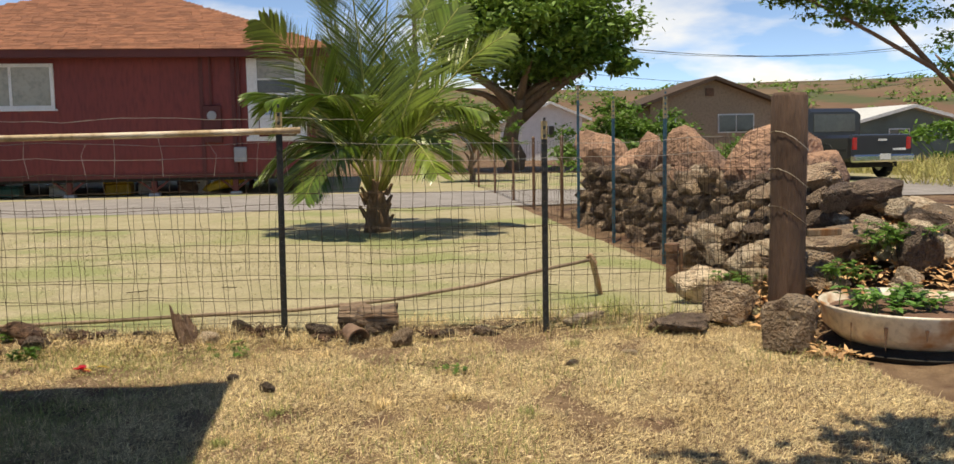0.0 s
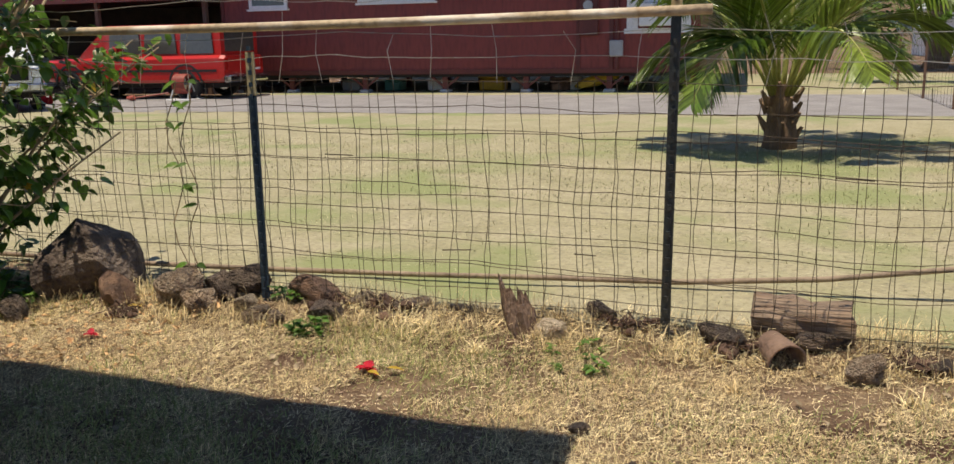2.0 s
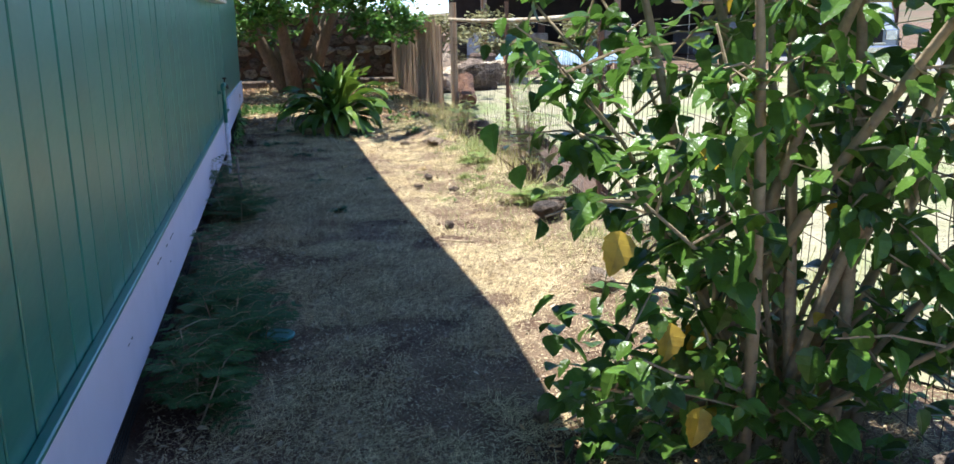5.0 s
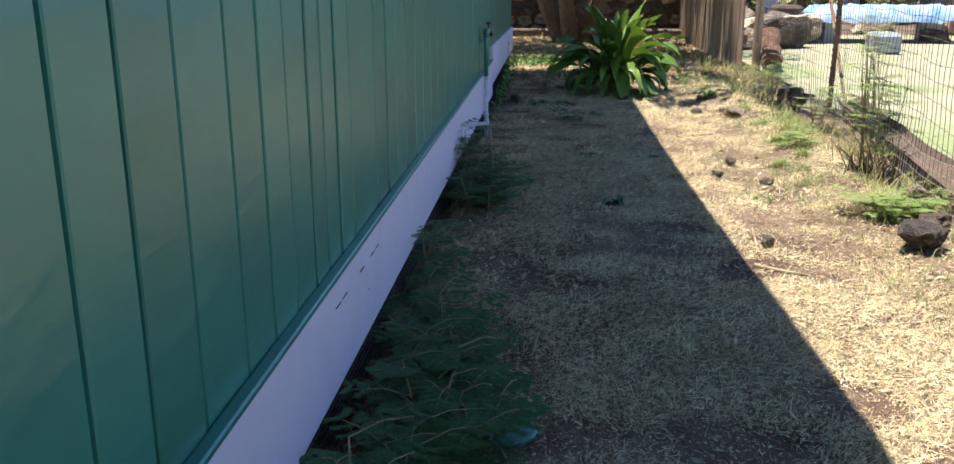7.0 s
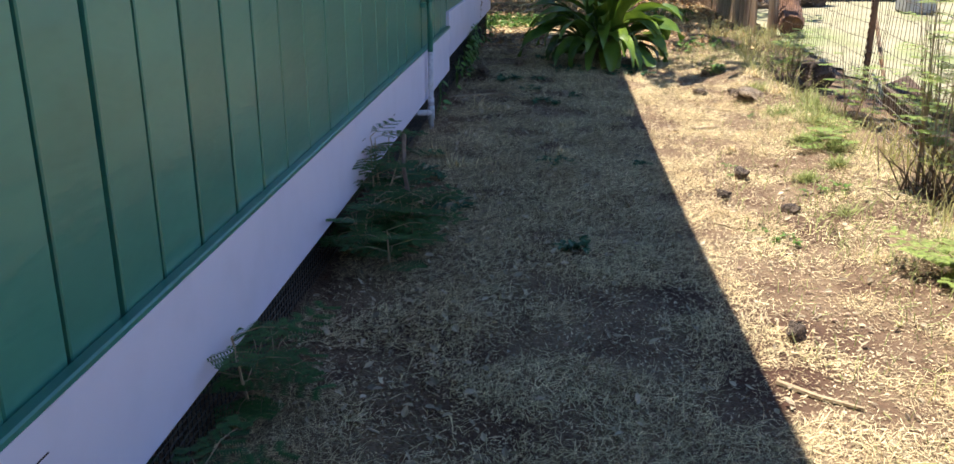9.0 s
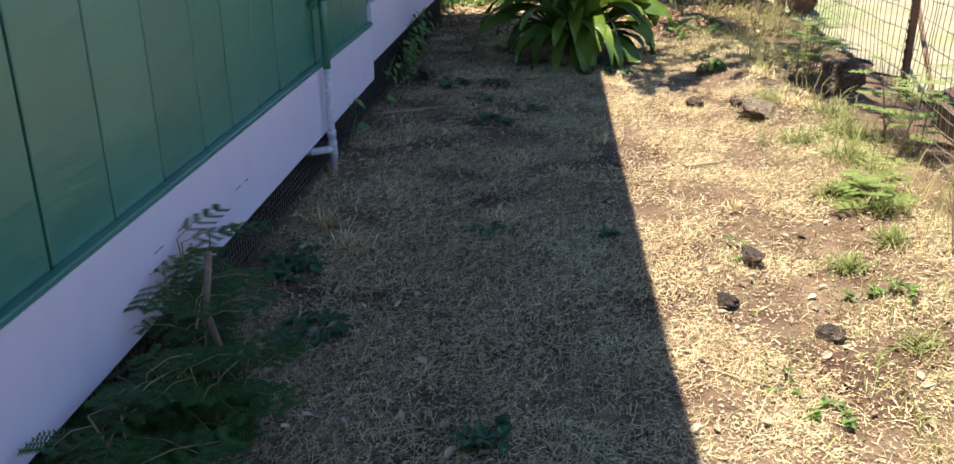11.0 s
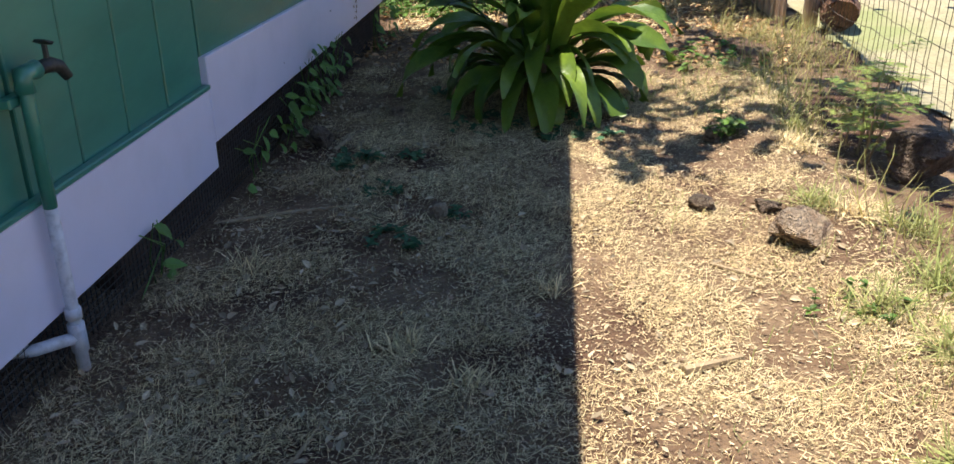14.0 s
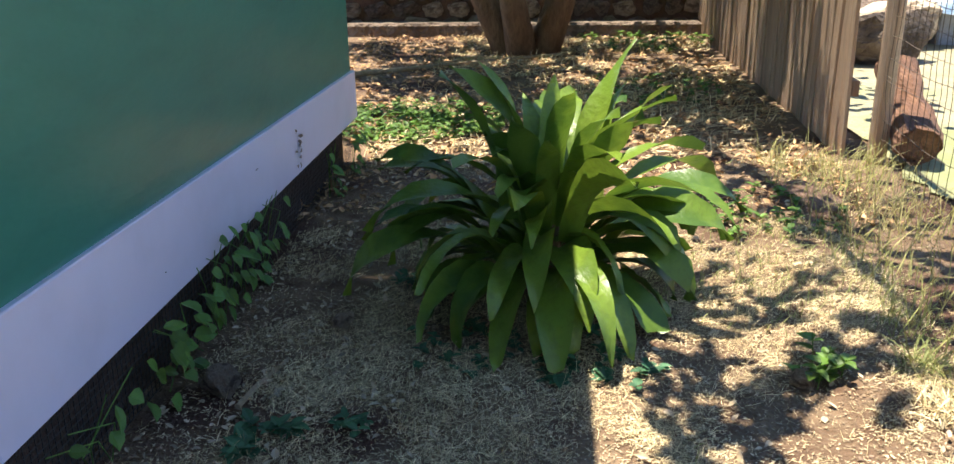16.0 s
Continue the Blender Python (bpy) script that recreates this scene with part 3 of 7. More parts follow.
part("sash_rail", G().box(2.95, 3.95, HY - 0.04, HY, 2.18, 2.26).box(2.95, 3.95, HY - 0.04, HY, 2.68, 2.74).box(2.95, 3.95, HY - 0.04, HY, 3.08, 3.13), WHITE2, dw)
part("air_conditioner", G().box(3.0, 3.9, HY - 0.3, HY + 0.02, 1.62, 2.16, bev=0.02), WHITE2, dw)
meter = part("meter_box", G().box(1.5, 1.98, HY - 0.12, HY, 1.42, 2.42, bev=0.02), REDTRIM, red, "red painted meter box")
part("meter_glass", G().tube([(1.74, HY - 0.12, 2.15), (1.74, HY - 0.2, 2.15)], 0.12, 14), GREYM, meter, "round glass meter")
part("conduit", G().tube([(1.72, HY - 0.05, 2.4), (1.72, HY - 0.05, 3.7)], 0.035, 6), REDTRIM, red)
part("conduit", G().tube([(2.45, HY - 0.05, 0.6), (2.45, HY - 0.05, 3.7)], 0.05, 6), REDTRIM, red)
part("junction_box", G().box(2.27, 2.6, HY - 0.12, HY, 0.9, 1.3, bev=0.02), GREYM, red, "grey metal box")
for i, x in enumerate((-8.4, -6.6, -4.4, -2.1, 0.1, 2.25, 4.3)):
    for y in (HY + 0.15, HY + 3.5, HY + 7.5):
        part("post", G().box(x - 0.07, x + 0.07, y - 0.07, y + 0.07, -0.05, 0.5), REDTRIM, red)
    part("brace", G().tube([(x, HY + 0.12, 0.14), (x + 0.45, HY + 0.12, 0.48)], 0.035, 4).tube([(x, HY + 0.12, 0.14), (x - 0.45, HY + 0.12, 0.48)], 0.035, 4), REDTRIM, red)
    part("pier", G().box(x - 0.14, x + 0.14, HY + 0.02, HY + 0.3, -0.05, 0.1, bev=0.02), GREYM, red)
for i, (x, w, h, m) in enumerate(((-3.0, 0.5, 0.3, WHITE2), (-1.5, 0.7, 0.34, YELLOW), (-0.6, 0.4, 0.36, GREYM), (0.5, 0.6, 0.3, ROCKR), (1.0, 0.3, 0.4, WHITE2), (-4.3, 0.5, 0.28, TEAL), (-5.6, 0.6, 0.3, GREYM))):
    solo("storage_bin", G().box(x, x + w, HY + 1.2, HY + 1.7, 0.0, h, bev=0.04).box(x - 0.02, x + w + 0.02, HY + 1.18, HY + 1.72, h, h + 0.04, bev=0.01), m, "plastic storage bin stowed under the red house", "bin", "bins under the red house")
solo("tarpaulin_bundle", G().rock((1.95, HY + 0.7, 0.3), (0.75, 0.4, 0.18), rng, 2, 0.2, 0.0), YELLOW, "bright yellow folded tarpaulin under the red house", "tarpaulin")


# ---- wire fence along the yard ----
FENCE = [(-9.31, 2.72), (-5.95, 2.73), (-1.9, 2.36), (1.18, 2.12), (3.38, 1.93), (5.30, 1.83), (7.02, 1.75), (8.55, 1.78)]


def along(line, s):
    for a, b in zip(line, line[1:]):
        d = math.dist(a, b)
        if s <= d:
            return Vector((a[0] + (b[0] - a[0]) * s / d, a[1] + (b[1] - a[1]) * s / d, 0))
        s -= d
    return Vector((*line[-1], 0))


def fence_mesh(line, top, spacing, rows, rng, r, lean=0.0, base=0.03):
    length = sum(math.dist(a, b) for a, b in zip(line, line[1:]))
    g = G()
    bow = lambda s, z: Vector((0.02 * noise.noise(Vector((s * 2.1, z * 3, 7))), 0.035 * noise.noise(Vector((s * 1.3, z * 2, 3))), 0))
    s = 0.0
    while s < length:
        j = rng.uniform(-0.012, 0.012)
        pts = []
        for i in range(9):
            z = base + (top - base) * i / 8
            q = along(line, min(length, max(0, s + j + 0.016 * noise.noise(Vector((s * 9, z * 6, 1))))))
            pts.append(q + Vector((0, 0, z + gz(q.x, q.y))) + bow(s, z))
        g.tube(pts, r, 3, False)
        s += spacing * rng.uniform(0.85, 1.15)
    for k in range(rows + 1):
        z0 = base + (top - base) * k / rows
        pts = []
        n = int(length / 0.12)
        for i in range(n + 1):
            s = length * i / n
            z = z0 + 0.02 * noise.noise(Vector((s * 1.7, k * 3.1, 5))) + 0.008 * noise.noise(Vector((s * 8, k, 5)))
            q = along(line, s)
            pts.append(q + Vector((0, 0, z + gz(q.x, q.y))) + bow(s, z))
        g.tube(pts, r * 1.1, 3, False)
    return g


def t_post(x, y, h, tip, material, lean=(0, 0), label="dark green steel fence post with pale tip", tipm=POSTY):
    th = thing("fence_post", label, "fence post", "posts of the wire fence", (x, y, 0))
    g = G()
    sh = Matrix.Translation((x, y, -0.1)) @ Matrix(((1, 0, lean[0], 0), (0, 1, lean[1], 0), (0, 0, 1, 0), (0, 0, 0, 1)))
    g.box(-0.02, 0.02, -0.003, 0.003, 0, h + 0.1 - tip, sh).box(-0.003, 0.003, 0.0, 0.035, 0, h + 0.1 - tip, sh)
    for i in range(int(h / 0.055)):
        g.box(-0.008, 0.008, -0.012, -0.003, 0.2 + i * 0.055, 0.222 + i * 0.055, sh)
    part("shaft", g, material, th)
    part("tip", G().box(-0.021, 0.021, -0.004, 0.004, h + 0.1 - tip, h + 0.1, sh).box(-0.004, 0.004, 0.0, 0.036, h + 0.1 - tip, h + 0.1, sh), tipm, th, "unpainted pale tip")
    return th


rng = random.Random(11)
fence = thing("wire_fence", "rusty woven wire fence stretched between steel posts", "fence", at=(2, 2, 0))
part("woven_wire", fence_mesh(FENCE, 1.06, 0.080, 9, rng, 0.0019), WIRE, fence, "rusty woven wire", kind="stuff")
part("woven_wire", fence_mesh(FENCE[3:], 0.86, 0.15, 5, rng, 0.0017, base=0.09), WIRE, fence, "second layer of rusty wire", kind="stuff")
g = G()
for z, a, b in ((1.26, 0.0, 17.6), (1.42, 8.0, 15.2), (1.16, 11.0, 17.6)):
    pts = []
    for i in range(81):
        s = a + (b - a) * i / 80
        q = along(FENCE, s)
        pts.append(q + Vector((0, 0, z + gz(q.x, q.y) + 0.035 * noise.noise(Vector((s * 1.1, z * 7, 0))) + 0.012 * noise.noise(Vector((s * 5, z, 2))))))
    g.tube(pts, 0.0022, 4, False)
for i in range(34):
    s = 9.0 + i * 0.26 + rng.uniform(-0.08, 0.08)
    q = along(FENCE, s)
    z = 1.05 + gz(q.x, q.y)
    g.tube([q + Vector((0, 0, z)), q + Vector((rng.uniform(-0.03, 0.03), 0, z + 0.14)), q + Vector((rng.uniform(-0.04, 0.04), 0.01, z + rng.uniform(0.2, 0.34)))], 0.0016, 3, False)
part("top_wire", g, WIREP, fence, "pale galvanised strands", kind="stuff")
g = G()
for a, b in ((-9.3, -5.9), (-5.9, -1.9), (3.4, 5.3), (5.3, 7.0), (7.0, 8.5)):
    n = int((b - a) / 0.5)
    for i in range(n):
        x = a + (b - a) * (i + rng.random()) / n
        t_ = min(1, max(0, (x - 3.4) / 5))
        q = Vector((x, 1.93 - 0.16 * t_ if x > 3 else 2.7, 0.25 + rng.random() * 0.75))
        g.tube([q, q + Vector((rng.uniform(0.08, 0.16), -0.01, rng.uniform(-0.01, 0.01)))], 0.003, 3)
part("wire_tie", g, WIRE, fence, "", kind="stuff")
t_post(3.38, 1.915, 1.25, 0.2, mat("dark blue post", (0.02, 0.04, 0.065), (0.03, 0.05, 0.07), 9, 0.6, 0.3), (-0.008, 0.01), "dark blue steel fence post with pale wooden tip")
t_post(5.30, 1.815, 1.50, 0.1, POSTG, (0.01, 0.0))
t_post(7.02, 1.735, 1.42, 0.12, POSTG, (0.005, 0.02))
t_post(1.18, 2.105, 1.25, 0.1, POSTG, (0.0, 0.0))
t_post(-1.9, 2.345, 1.3, 0.05, RUST, (0.0, 0.0), "rusty steel fence post", RUST)
t_post(-5.95, 2.715, 1.5, 0.05, RUST, (-0.01, 0.0), "rusty steel fence post", RUST)
solo("fence_rail", G().tube(arc((5.45, 1.80, 1.385), (-0.4, 2.2, 1.40), 0.03, 14), 0.021, 7), PIPE, "weathered yellowish pipe tied along the fence top", "rail", "", True)
solo("fence_rail", G().tube(arc((-9.2, 2.68, 1.32), (-2.0, 2.38, 1.33), 0.03, 14), 0.022, 7), PIPE, "weathered wooden rail tied along the fence top", "rail", "", True)
solo("leaning_pole", G().tube([(-5.5, 2.75, 0.02), (-6.9, 2.9, 1.0)], 0.016, 6), GREYWOOD, "grey stick leaning against the wire fence", "stick")
solo("irrigation_pipe", G().tube([(-1.6, 2.72, 0.03), (0.4, 2.58, 0.04), (1.6, 2.50, 0.05), (2.3, 2.49, 0.05), (3.0, 2.52, 0.05), (3.9, 2.59, 0.05), (4.7, 2.65, 0.06), (5.3, 2.70, 0.06), (6.0, 2.76, 0.10), (6.7, 2.84, 0.18), (7.25, 2.94, 0.27), (7.64, 3.04, 0.32)], 0.015, 7), mat("sun-bleached brown pipe", (0.34, 0.25, 0.17), (0.22, 0.155, 0.105), 5, 0.7, 0.4, 30), "weathered plastic pipe lying along the fence foot", "pipe", "", True)
solo("wooden_stake", G().tube([(7.78, 3.18, -0.05), (7.67, 3.08, 0.34)], [0.024, 0.026], 6).tube([(7.69, 3.06, 0.28), (7.64, 3.06, 0.36)], 0.03, 6), GREYWOOD, "short grey wooden stake holding up the pipe", "stake")

# side fence with blue posts in front of the rock wall
SIDE = [(8.55, 1.78), (8.72, 3.3), (8.90, 4.84), (8.93, 6.87), (8.97, 8.96), (8.98, 10.4), (9.0, 14.0), (9.05, 19.0), (9.1, 26.0)]
side = thing("side_fence", "rusty woven wire fence with blue steel posts", "fence", at=(9, 6, 0))
part("woven_wire", fence_mesh(SIDE[:6], 1.3, 0.15, 8, rng, 0.0017), WIRE, side, "rusty woven wire", kind="stuff")
part("woven_wire", fence_mesh(SIDE[5:], 1.3, 0.3, 6, rng, 0.003), WIRE, side, "grey chain-link wire", kind="stuff")
for x, y, h, ln in ((8.90, 4.84, 1.72, 0.004), (8.93, 6.87, 1.78, -0.004), (8.97, 8.96, 2.1, 0.0)):
    t_post(x - 0.03, y, h, 0.22, POSTB, (ln, 0), "blue painted steel fence post with pale tip")
for y in (10.4, 13.0, 15.5, 18.5, 22.0):
    solo("chain_link_post", G().tube([(8.97 + y * 0.003, y, -0.1), (8.97 + y * 0.003, y, 1.35)], 0.028, 8).lathe((8.97 + y * 0.003, y, 1.35), [(0.034, 0), (0.03, 0.03), (0.0, 0.05)], 8), RUST, "rusty brown pipe post of the far fence", "fence post", "posts of the far fence")
post = thing("timber_post", "thick dark-stained round timber fence post", "post", at=(8.71, 1.75, 0))
g = G()
n = 14
prof = []
for k, (r, z) in enumerate(((0.12, -0.1), (0.125, 0.3), (0.118, 0.8), (0.122, 1.2), (0.12, 1.56), (0.105, 1.585), (0.0, 1.59))):
    prof.append((r, z))
g.lathe((8.71, 1.75, 0), prof, n)
for i, v in enumerate(g.v):
    a = math.atan2(v[1] - 1.75, v[0] - 8.71)
    k = 1 + 0.05 * noise.noise(Vector((math.cos(a) * 2, math.sin(a) * 2, v[2] * 0.7)))
    g.v[i] = (8.71 + (v[0] - 8.71) * k, 1.75 + (v[1] - 1.75) * k, v[2])
part("timber", g, DARKWOOD, post, "", True)
part("wire_wrap", G().tube([(8.71 + 0.13 * math.cos(a * 0.5), 1.75 + 0.13 * math.sin(a * 0.5), 1.45 - 0.02 * a + 0.03 * math.sin(a)) for a in range(40)], 0.0022, 3, False), WIREP, post)
solo("pipe_stub", G().tube([(8.37, 3.14, -0.05), (8.37, 3.14, 0.36)], 0.05, 10).tube([(8.37, 3.14, 0.36), (8.37, 3.14, 0.42)], 0.062, 10).tube([(8.45, 3.12, -0.05), (8.44, 3.12, 0.38)], 0.018, 6), RUST, "rusty capped pipe stub beside the stones", "pipe stub", "", False)

# ---- rock wall and rubble ----
rng = random.Random(5)
wall = thing("dry_stone_wall", "dry-stacked dark lava rock retaining wall", "stone wall", at=(9.4, 6, 0))
MESHES = {m: [G().rock((0, 0, 0), (1, 1, 1), rng, 3, 0.3).mesh("stone", m) for _ in range(6)] for m in (ROCK, ROCKD, ROCKP, ROCKR)}


def stone(name, c, s, m, parent=None, turn=None, tilt=0.4):
    ob = new(name, rng.choice(MESHES[m]))
    ob.location, ob.scale = c, s
    ob.rotation_euler = (rng.uniform(-tilt, tilt), rng.uniform(-tilt, tilt), rng.uniform(0, 6.28) if turn is None else turn)
    if parent is not None:
        ob.parent = parent
        ob.matrix_parent_inverse = Matrix.Translation(-parent.location)
    return ob


part("wall_core", G().box(9.36, 9.95, 2.3, 10.0, -0.1, 0.62, bev=0.12), ROCKD, wall, "earth and rubble core")
for k in range(5):
    y = 2.35 + 0.1 * (k % 2)
    while y < 10.1:
        w = rng.uniform(0.17, 0.36) * (1.0 if k else 1.25)
        stone("stone", (9.26 + 0.03 * k + rng.uniform(-0.05, 0.05), y + w / 2, 0.08 + k * 0.18 + rng.uniform(-0.03, 0.03)),
              (rng.uniform(0.14, 0.2), w * 0.62, rng.uniform(0.11, 0.15)), rng.choice((ROCKD, ROCKD, ROCKD, ROCK)), wall, 0.0 + rng.uniform(-0.3, 0.3))
        y += w
for i in range(60):
    stone("stone", (rng.uniform(9.3, 10.1), rng.uniform(2.4, 10), 0.86 + rng.uniform(-0.06, 0.06)), (rng.uniform(0.06, 0.18), rng.uniform(0.06, 0.16), rng.uniform(0.05, 0.1)), rng.choice((ROCK, ROCKP, ROCKR, ROCKD)), wall)
for nm, c, s, t in (("reddish boulder resting on the rock wall", (10.25, 12.2, 0.95), (0.55, 1.5, 0.5), 0.05), ("pointed pinkish boulder resting on the rock wall", (10.05, 7.2, 0.98), (0.42, 0.8, 0.44), 0.1),
                    ("brown boulder resting on the rock wall", (9.95, 9.3, 0.93), (0.4, 0.5, 0.3), 1.2), ("huge tan slab-sided boulder on the rock wall", (9.92, 4.6, 1.0), (0.60, 0.5, 0.50), 0.3),
                    ("tan boulder leaning behind the timber post", (10.3, 4.4, 0.9), (0.36, 0.4, 0.36), 1.0), ("upright pale boulder on the rock wall", (9.9, 8.5, 1.08), (0.2, 0.26, 0.42), 0.0)):
    ob = solo("boulder", G().rock((0, 0, 0), s, rng, 3, 0.22, t), ROCKR, nm, "boulder", "boulders on the wall")
    ob.location = c
# heap of rubble sloping down to the yard
HEAPMAT = (ROCKD, ROCK, ROCKP, ROCKP, ROCKP, ROCK)
for x, y, z, s, m, lab in ((9.28, 2.15, 0.52, (0.36, 0.22, 0.13), ROCK, "long flat-topped brown rock on the heap"), (8.42, 2.62, 0.16, (0.24, 0.2, 0.17), ROCKP, "pale squared stone at the fence corner"),
                           (8.32, 1.80, 0.13, (0.23, 0.20, 0.17), ROCK, "brown lava rock at the heap foot"), (8.38, 1.02, 0.14, (0.215, 0.21, 0.20), ROCK, "large pitted lava rock beside the basin"),
                           (7.92, 1.68, 0.05, (0.22, 0.17, 0.08), ROCKD, "flat dark stone sunk in the grass"), (8.72, 2.5, 0.33, (0.16, 0.14, 0.13), ROCKP, "whitish stone on the heap"),
                           (9.62, 1.7, 0.5, (0.17, 0.15, 0.19), ROCKD, "upright dark lava rock among weeds"), (9.9, 2.7, 0.82, (0.3, 0.24, 0.15), ROCKD, "dark lava rock on the heap"),
                           (9.5, 3.0, 0.95, (0.32, 0.28, 0.14), ROCK, "flat brown rock on the heap"), (9.25, 2.75, 0.72, (0.15, 0.13, 0.13), ROCK, "rounded brown rock on the heap"),
                           (9.95, 2.45, 0.72, (0.13, 0.1, 0.1), ROCKP, "small yellowish block on the heap"), (10.2, 2.3, 0.52, (0.34, 0.28, 0.2), ROCKD, "dark lava rock on the heap"),
                           (10.45, 3.0, 0.62, (0.4, 0.3, 0.12), ROCKP, "flat pale slab on the heap"), (8.95, 2.35, 0.45, (0.12, 0.1, 0.08), ROCKP, "small pale stone on the heap"),
                           (8.98, 1.95, 0.3, (0.25, 0.22, 0.18), ROCK, "brown rock on the heap"), (9.5, 2.3, 0.45, (0.3, 0.25, 0.2), ROCKD, "dark rock on the heap")):
    tagged(stone("rock", (x, y, z), s, m, None, rng.uniform(-0.4, 0.4), 0.2), lab, "rock", "rocks of the heap")
for i in range(190):
    x, y = rng.uniform(8.75, 11.4), rng.uniform(1.1, 4.2)
    z = gz(x, y) + 0.10 + 0.42 * min(1, max(0, (y - 1.2) / 1.5)) * min(1, max(0, (x - 8.6) / 0.6)) * max(0.35, min(1, (11.6 - x) / 1.6))
    k = rng.uniform(0.05, 0.17)
    if x < 9.0 and y < 2.2:
        continue
    tagged(stone("rock", (x, y, z), (k * rng.uniform(0.8, 1.5), k, k * rng.uniform(0.5, 0.9)), rng.choice(HEAPMAT), None), "loose lava rock in the rubble heap", "rock", "rocks of the heap")
solo("wooden_block", G().box(-0.13, 0.13, -0.03, 0.03, -0.025, 0.025, bev=0.006), GREYWOOD, "short brown wooden block on the heap", "block").matrix_world = pose(8.98, 1.78, 0.63, 0, 0, 5)
part("soil_heap", G().rock((9.9, 2.4, -0.1), (0.95, 1.05, 0.42), rng, 3, 0.15, 0.0), BRICK, wall, "brown soil under the rubble")

# enamel basin with soil and weeds
bx, by = 9.12, 0.95
basin = thing("enamel_basin", "old white enamel basin planter with rust streaks", "planter", at=(bx, by, 0.05))
g = G().lathe((bx, by, 0.04), [(0.0, 0.0), (0.30, 0.0), (0.42, 0.03), (0.50, 0.10), (0.52, 0.205), (0.535, 0.23), (0.53, 0.243), (0.505, 0.235), (0.49, 0.20), (0.45, 0.17)], 40)
part("bowl", g, ENAMEL, basin, "", True)
part("soil", G().lathe((bx, by, 0.04), [(0.0, 0.24), (0.3, 0.22), (0.50, 0.185)], 24), BRICK, basin, "dark planting soil")
part("tyre_base", G().lathe((bx, by, -0.02), [(0.25, 0.0), (0.47, 0.0), (0.5, 0.05), (0.44, 0.09), (0.2, 0.09)], 30), BLACK, basin, "black base below the bowl")
g = G()
for i in range(9):
    a = i * 0.4 + 3.5
    g.blade((bx + 0.522 * math.cos(a), by + 0.522 * math.sin(a), 0.21), (0.0, 0.0, -0.8 * rng.uniform(0.08, 0.2)), rng.uniform(0.01, 0.03), 0, Vector((-math.sin(a), math.cos(a), 0)))
part("rust_streak", g, RUST, basin, kind="stuff")


def weed_patch(name, c, rad, n, size, m, label, zlift=0.0, upright=0.5, cat="weeds"):
    g = G()
    for i in range(n):
        a, r = rng.uniform(0, 6.28), rad * math.sqrt(rng.random())
        x, y = c[0] + r * math.cos(a), c[1] + r * math.sin(a)
        z = (c[2] if len(c) > 2 else gz(x, y)) + zlift
        h = size * rng.uniform(0.4, 1.6) * upright
        top = Vector((x + rng.uniform(-1, 1) * size * 0.5, y + rng.uniform(-1, 1) * size * 0.5, z + h))
        g.tube([(x, y, z - 0.02), top], size * 0.03, 3, False)
        for j in range(5):
            b = rng.uniform(0, 6.28)
            g.leaf(Vector((x, y, z)).lerp(top, rng.uniform(0.4, 1)), (math.cos(b), math.sin(b), rng.uniform(-0.1, 0.7)), (0, 0, 1), size * rng.uniform(0.5, 1.1), size * rng.uniform(0.35, 0.7))
    return solo(name, g, m, label, cat, "", False, "stuff")


weed_patch("basin_weeds", (bx - 0.1, by + 0.05, 0.26), 0.34, 40, 0.09, WEED, "bright green weeds growing in the basin", 0, 0.8)
weed_patch("heap_weeds", (9.6, 1.9, 0.5), 0.28, 60, 0.08, SHRUB, "bright green weeds among the rocks", 0, 1.4)
weed_patch("heap_weeds", (9.05, 1.55, 0.35), 0.2, 25, 0.07, SHRUB, "yellow-green weeds among the rocks", 0, 1.0)
weed_patch("heap_weeds", (10.6, 2.1, 0.6), 0.4, 60, 0.08, SHRUB, "bright green weeds among the rocks", 0, 1.2)
weed_patch("heap_weeds", (8.6, 2.3, 0.2), 0.2, 25, 0.06, SHRUB, "green weeds among the rocks", 0, 1.0)
g = G()
for i in range(3200):
    x, y = rng.uniform(8.4, 10.8), rng.uniform(0.6, 2.9)
    if (x - bx) ** 2 + (y - by) ** 2 < 0.3:
        continue
    z = gz(x, y) + 0.04 + 0.35 * min(1, max(0, (y - 1.0) / 1.3)) * min(1, max(0, (x - 8.5) / 0.6))
    g.leaf((x, y, z), (rng.uniform(-1, 1), rng.uniform(-1, 1), rng.uniform(-0.2, 0.8)), (0, 0, 1), rng.uniform(0.03, 0.09), rng.uniform(0.02, 0.04))
solo("leaf_litter", g, MULCH, "dry brown leaves and twigs among the rocks", "leaf litter", kind="stuff")


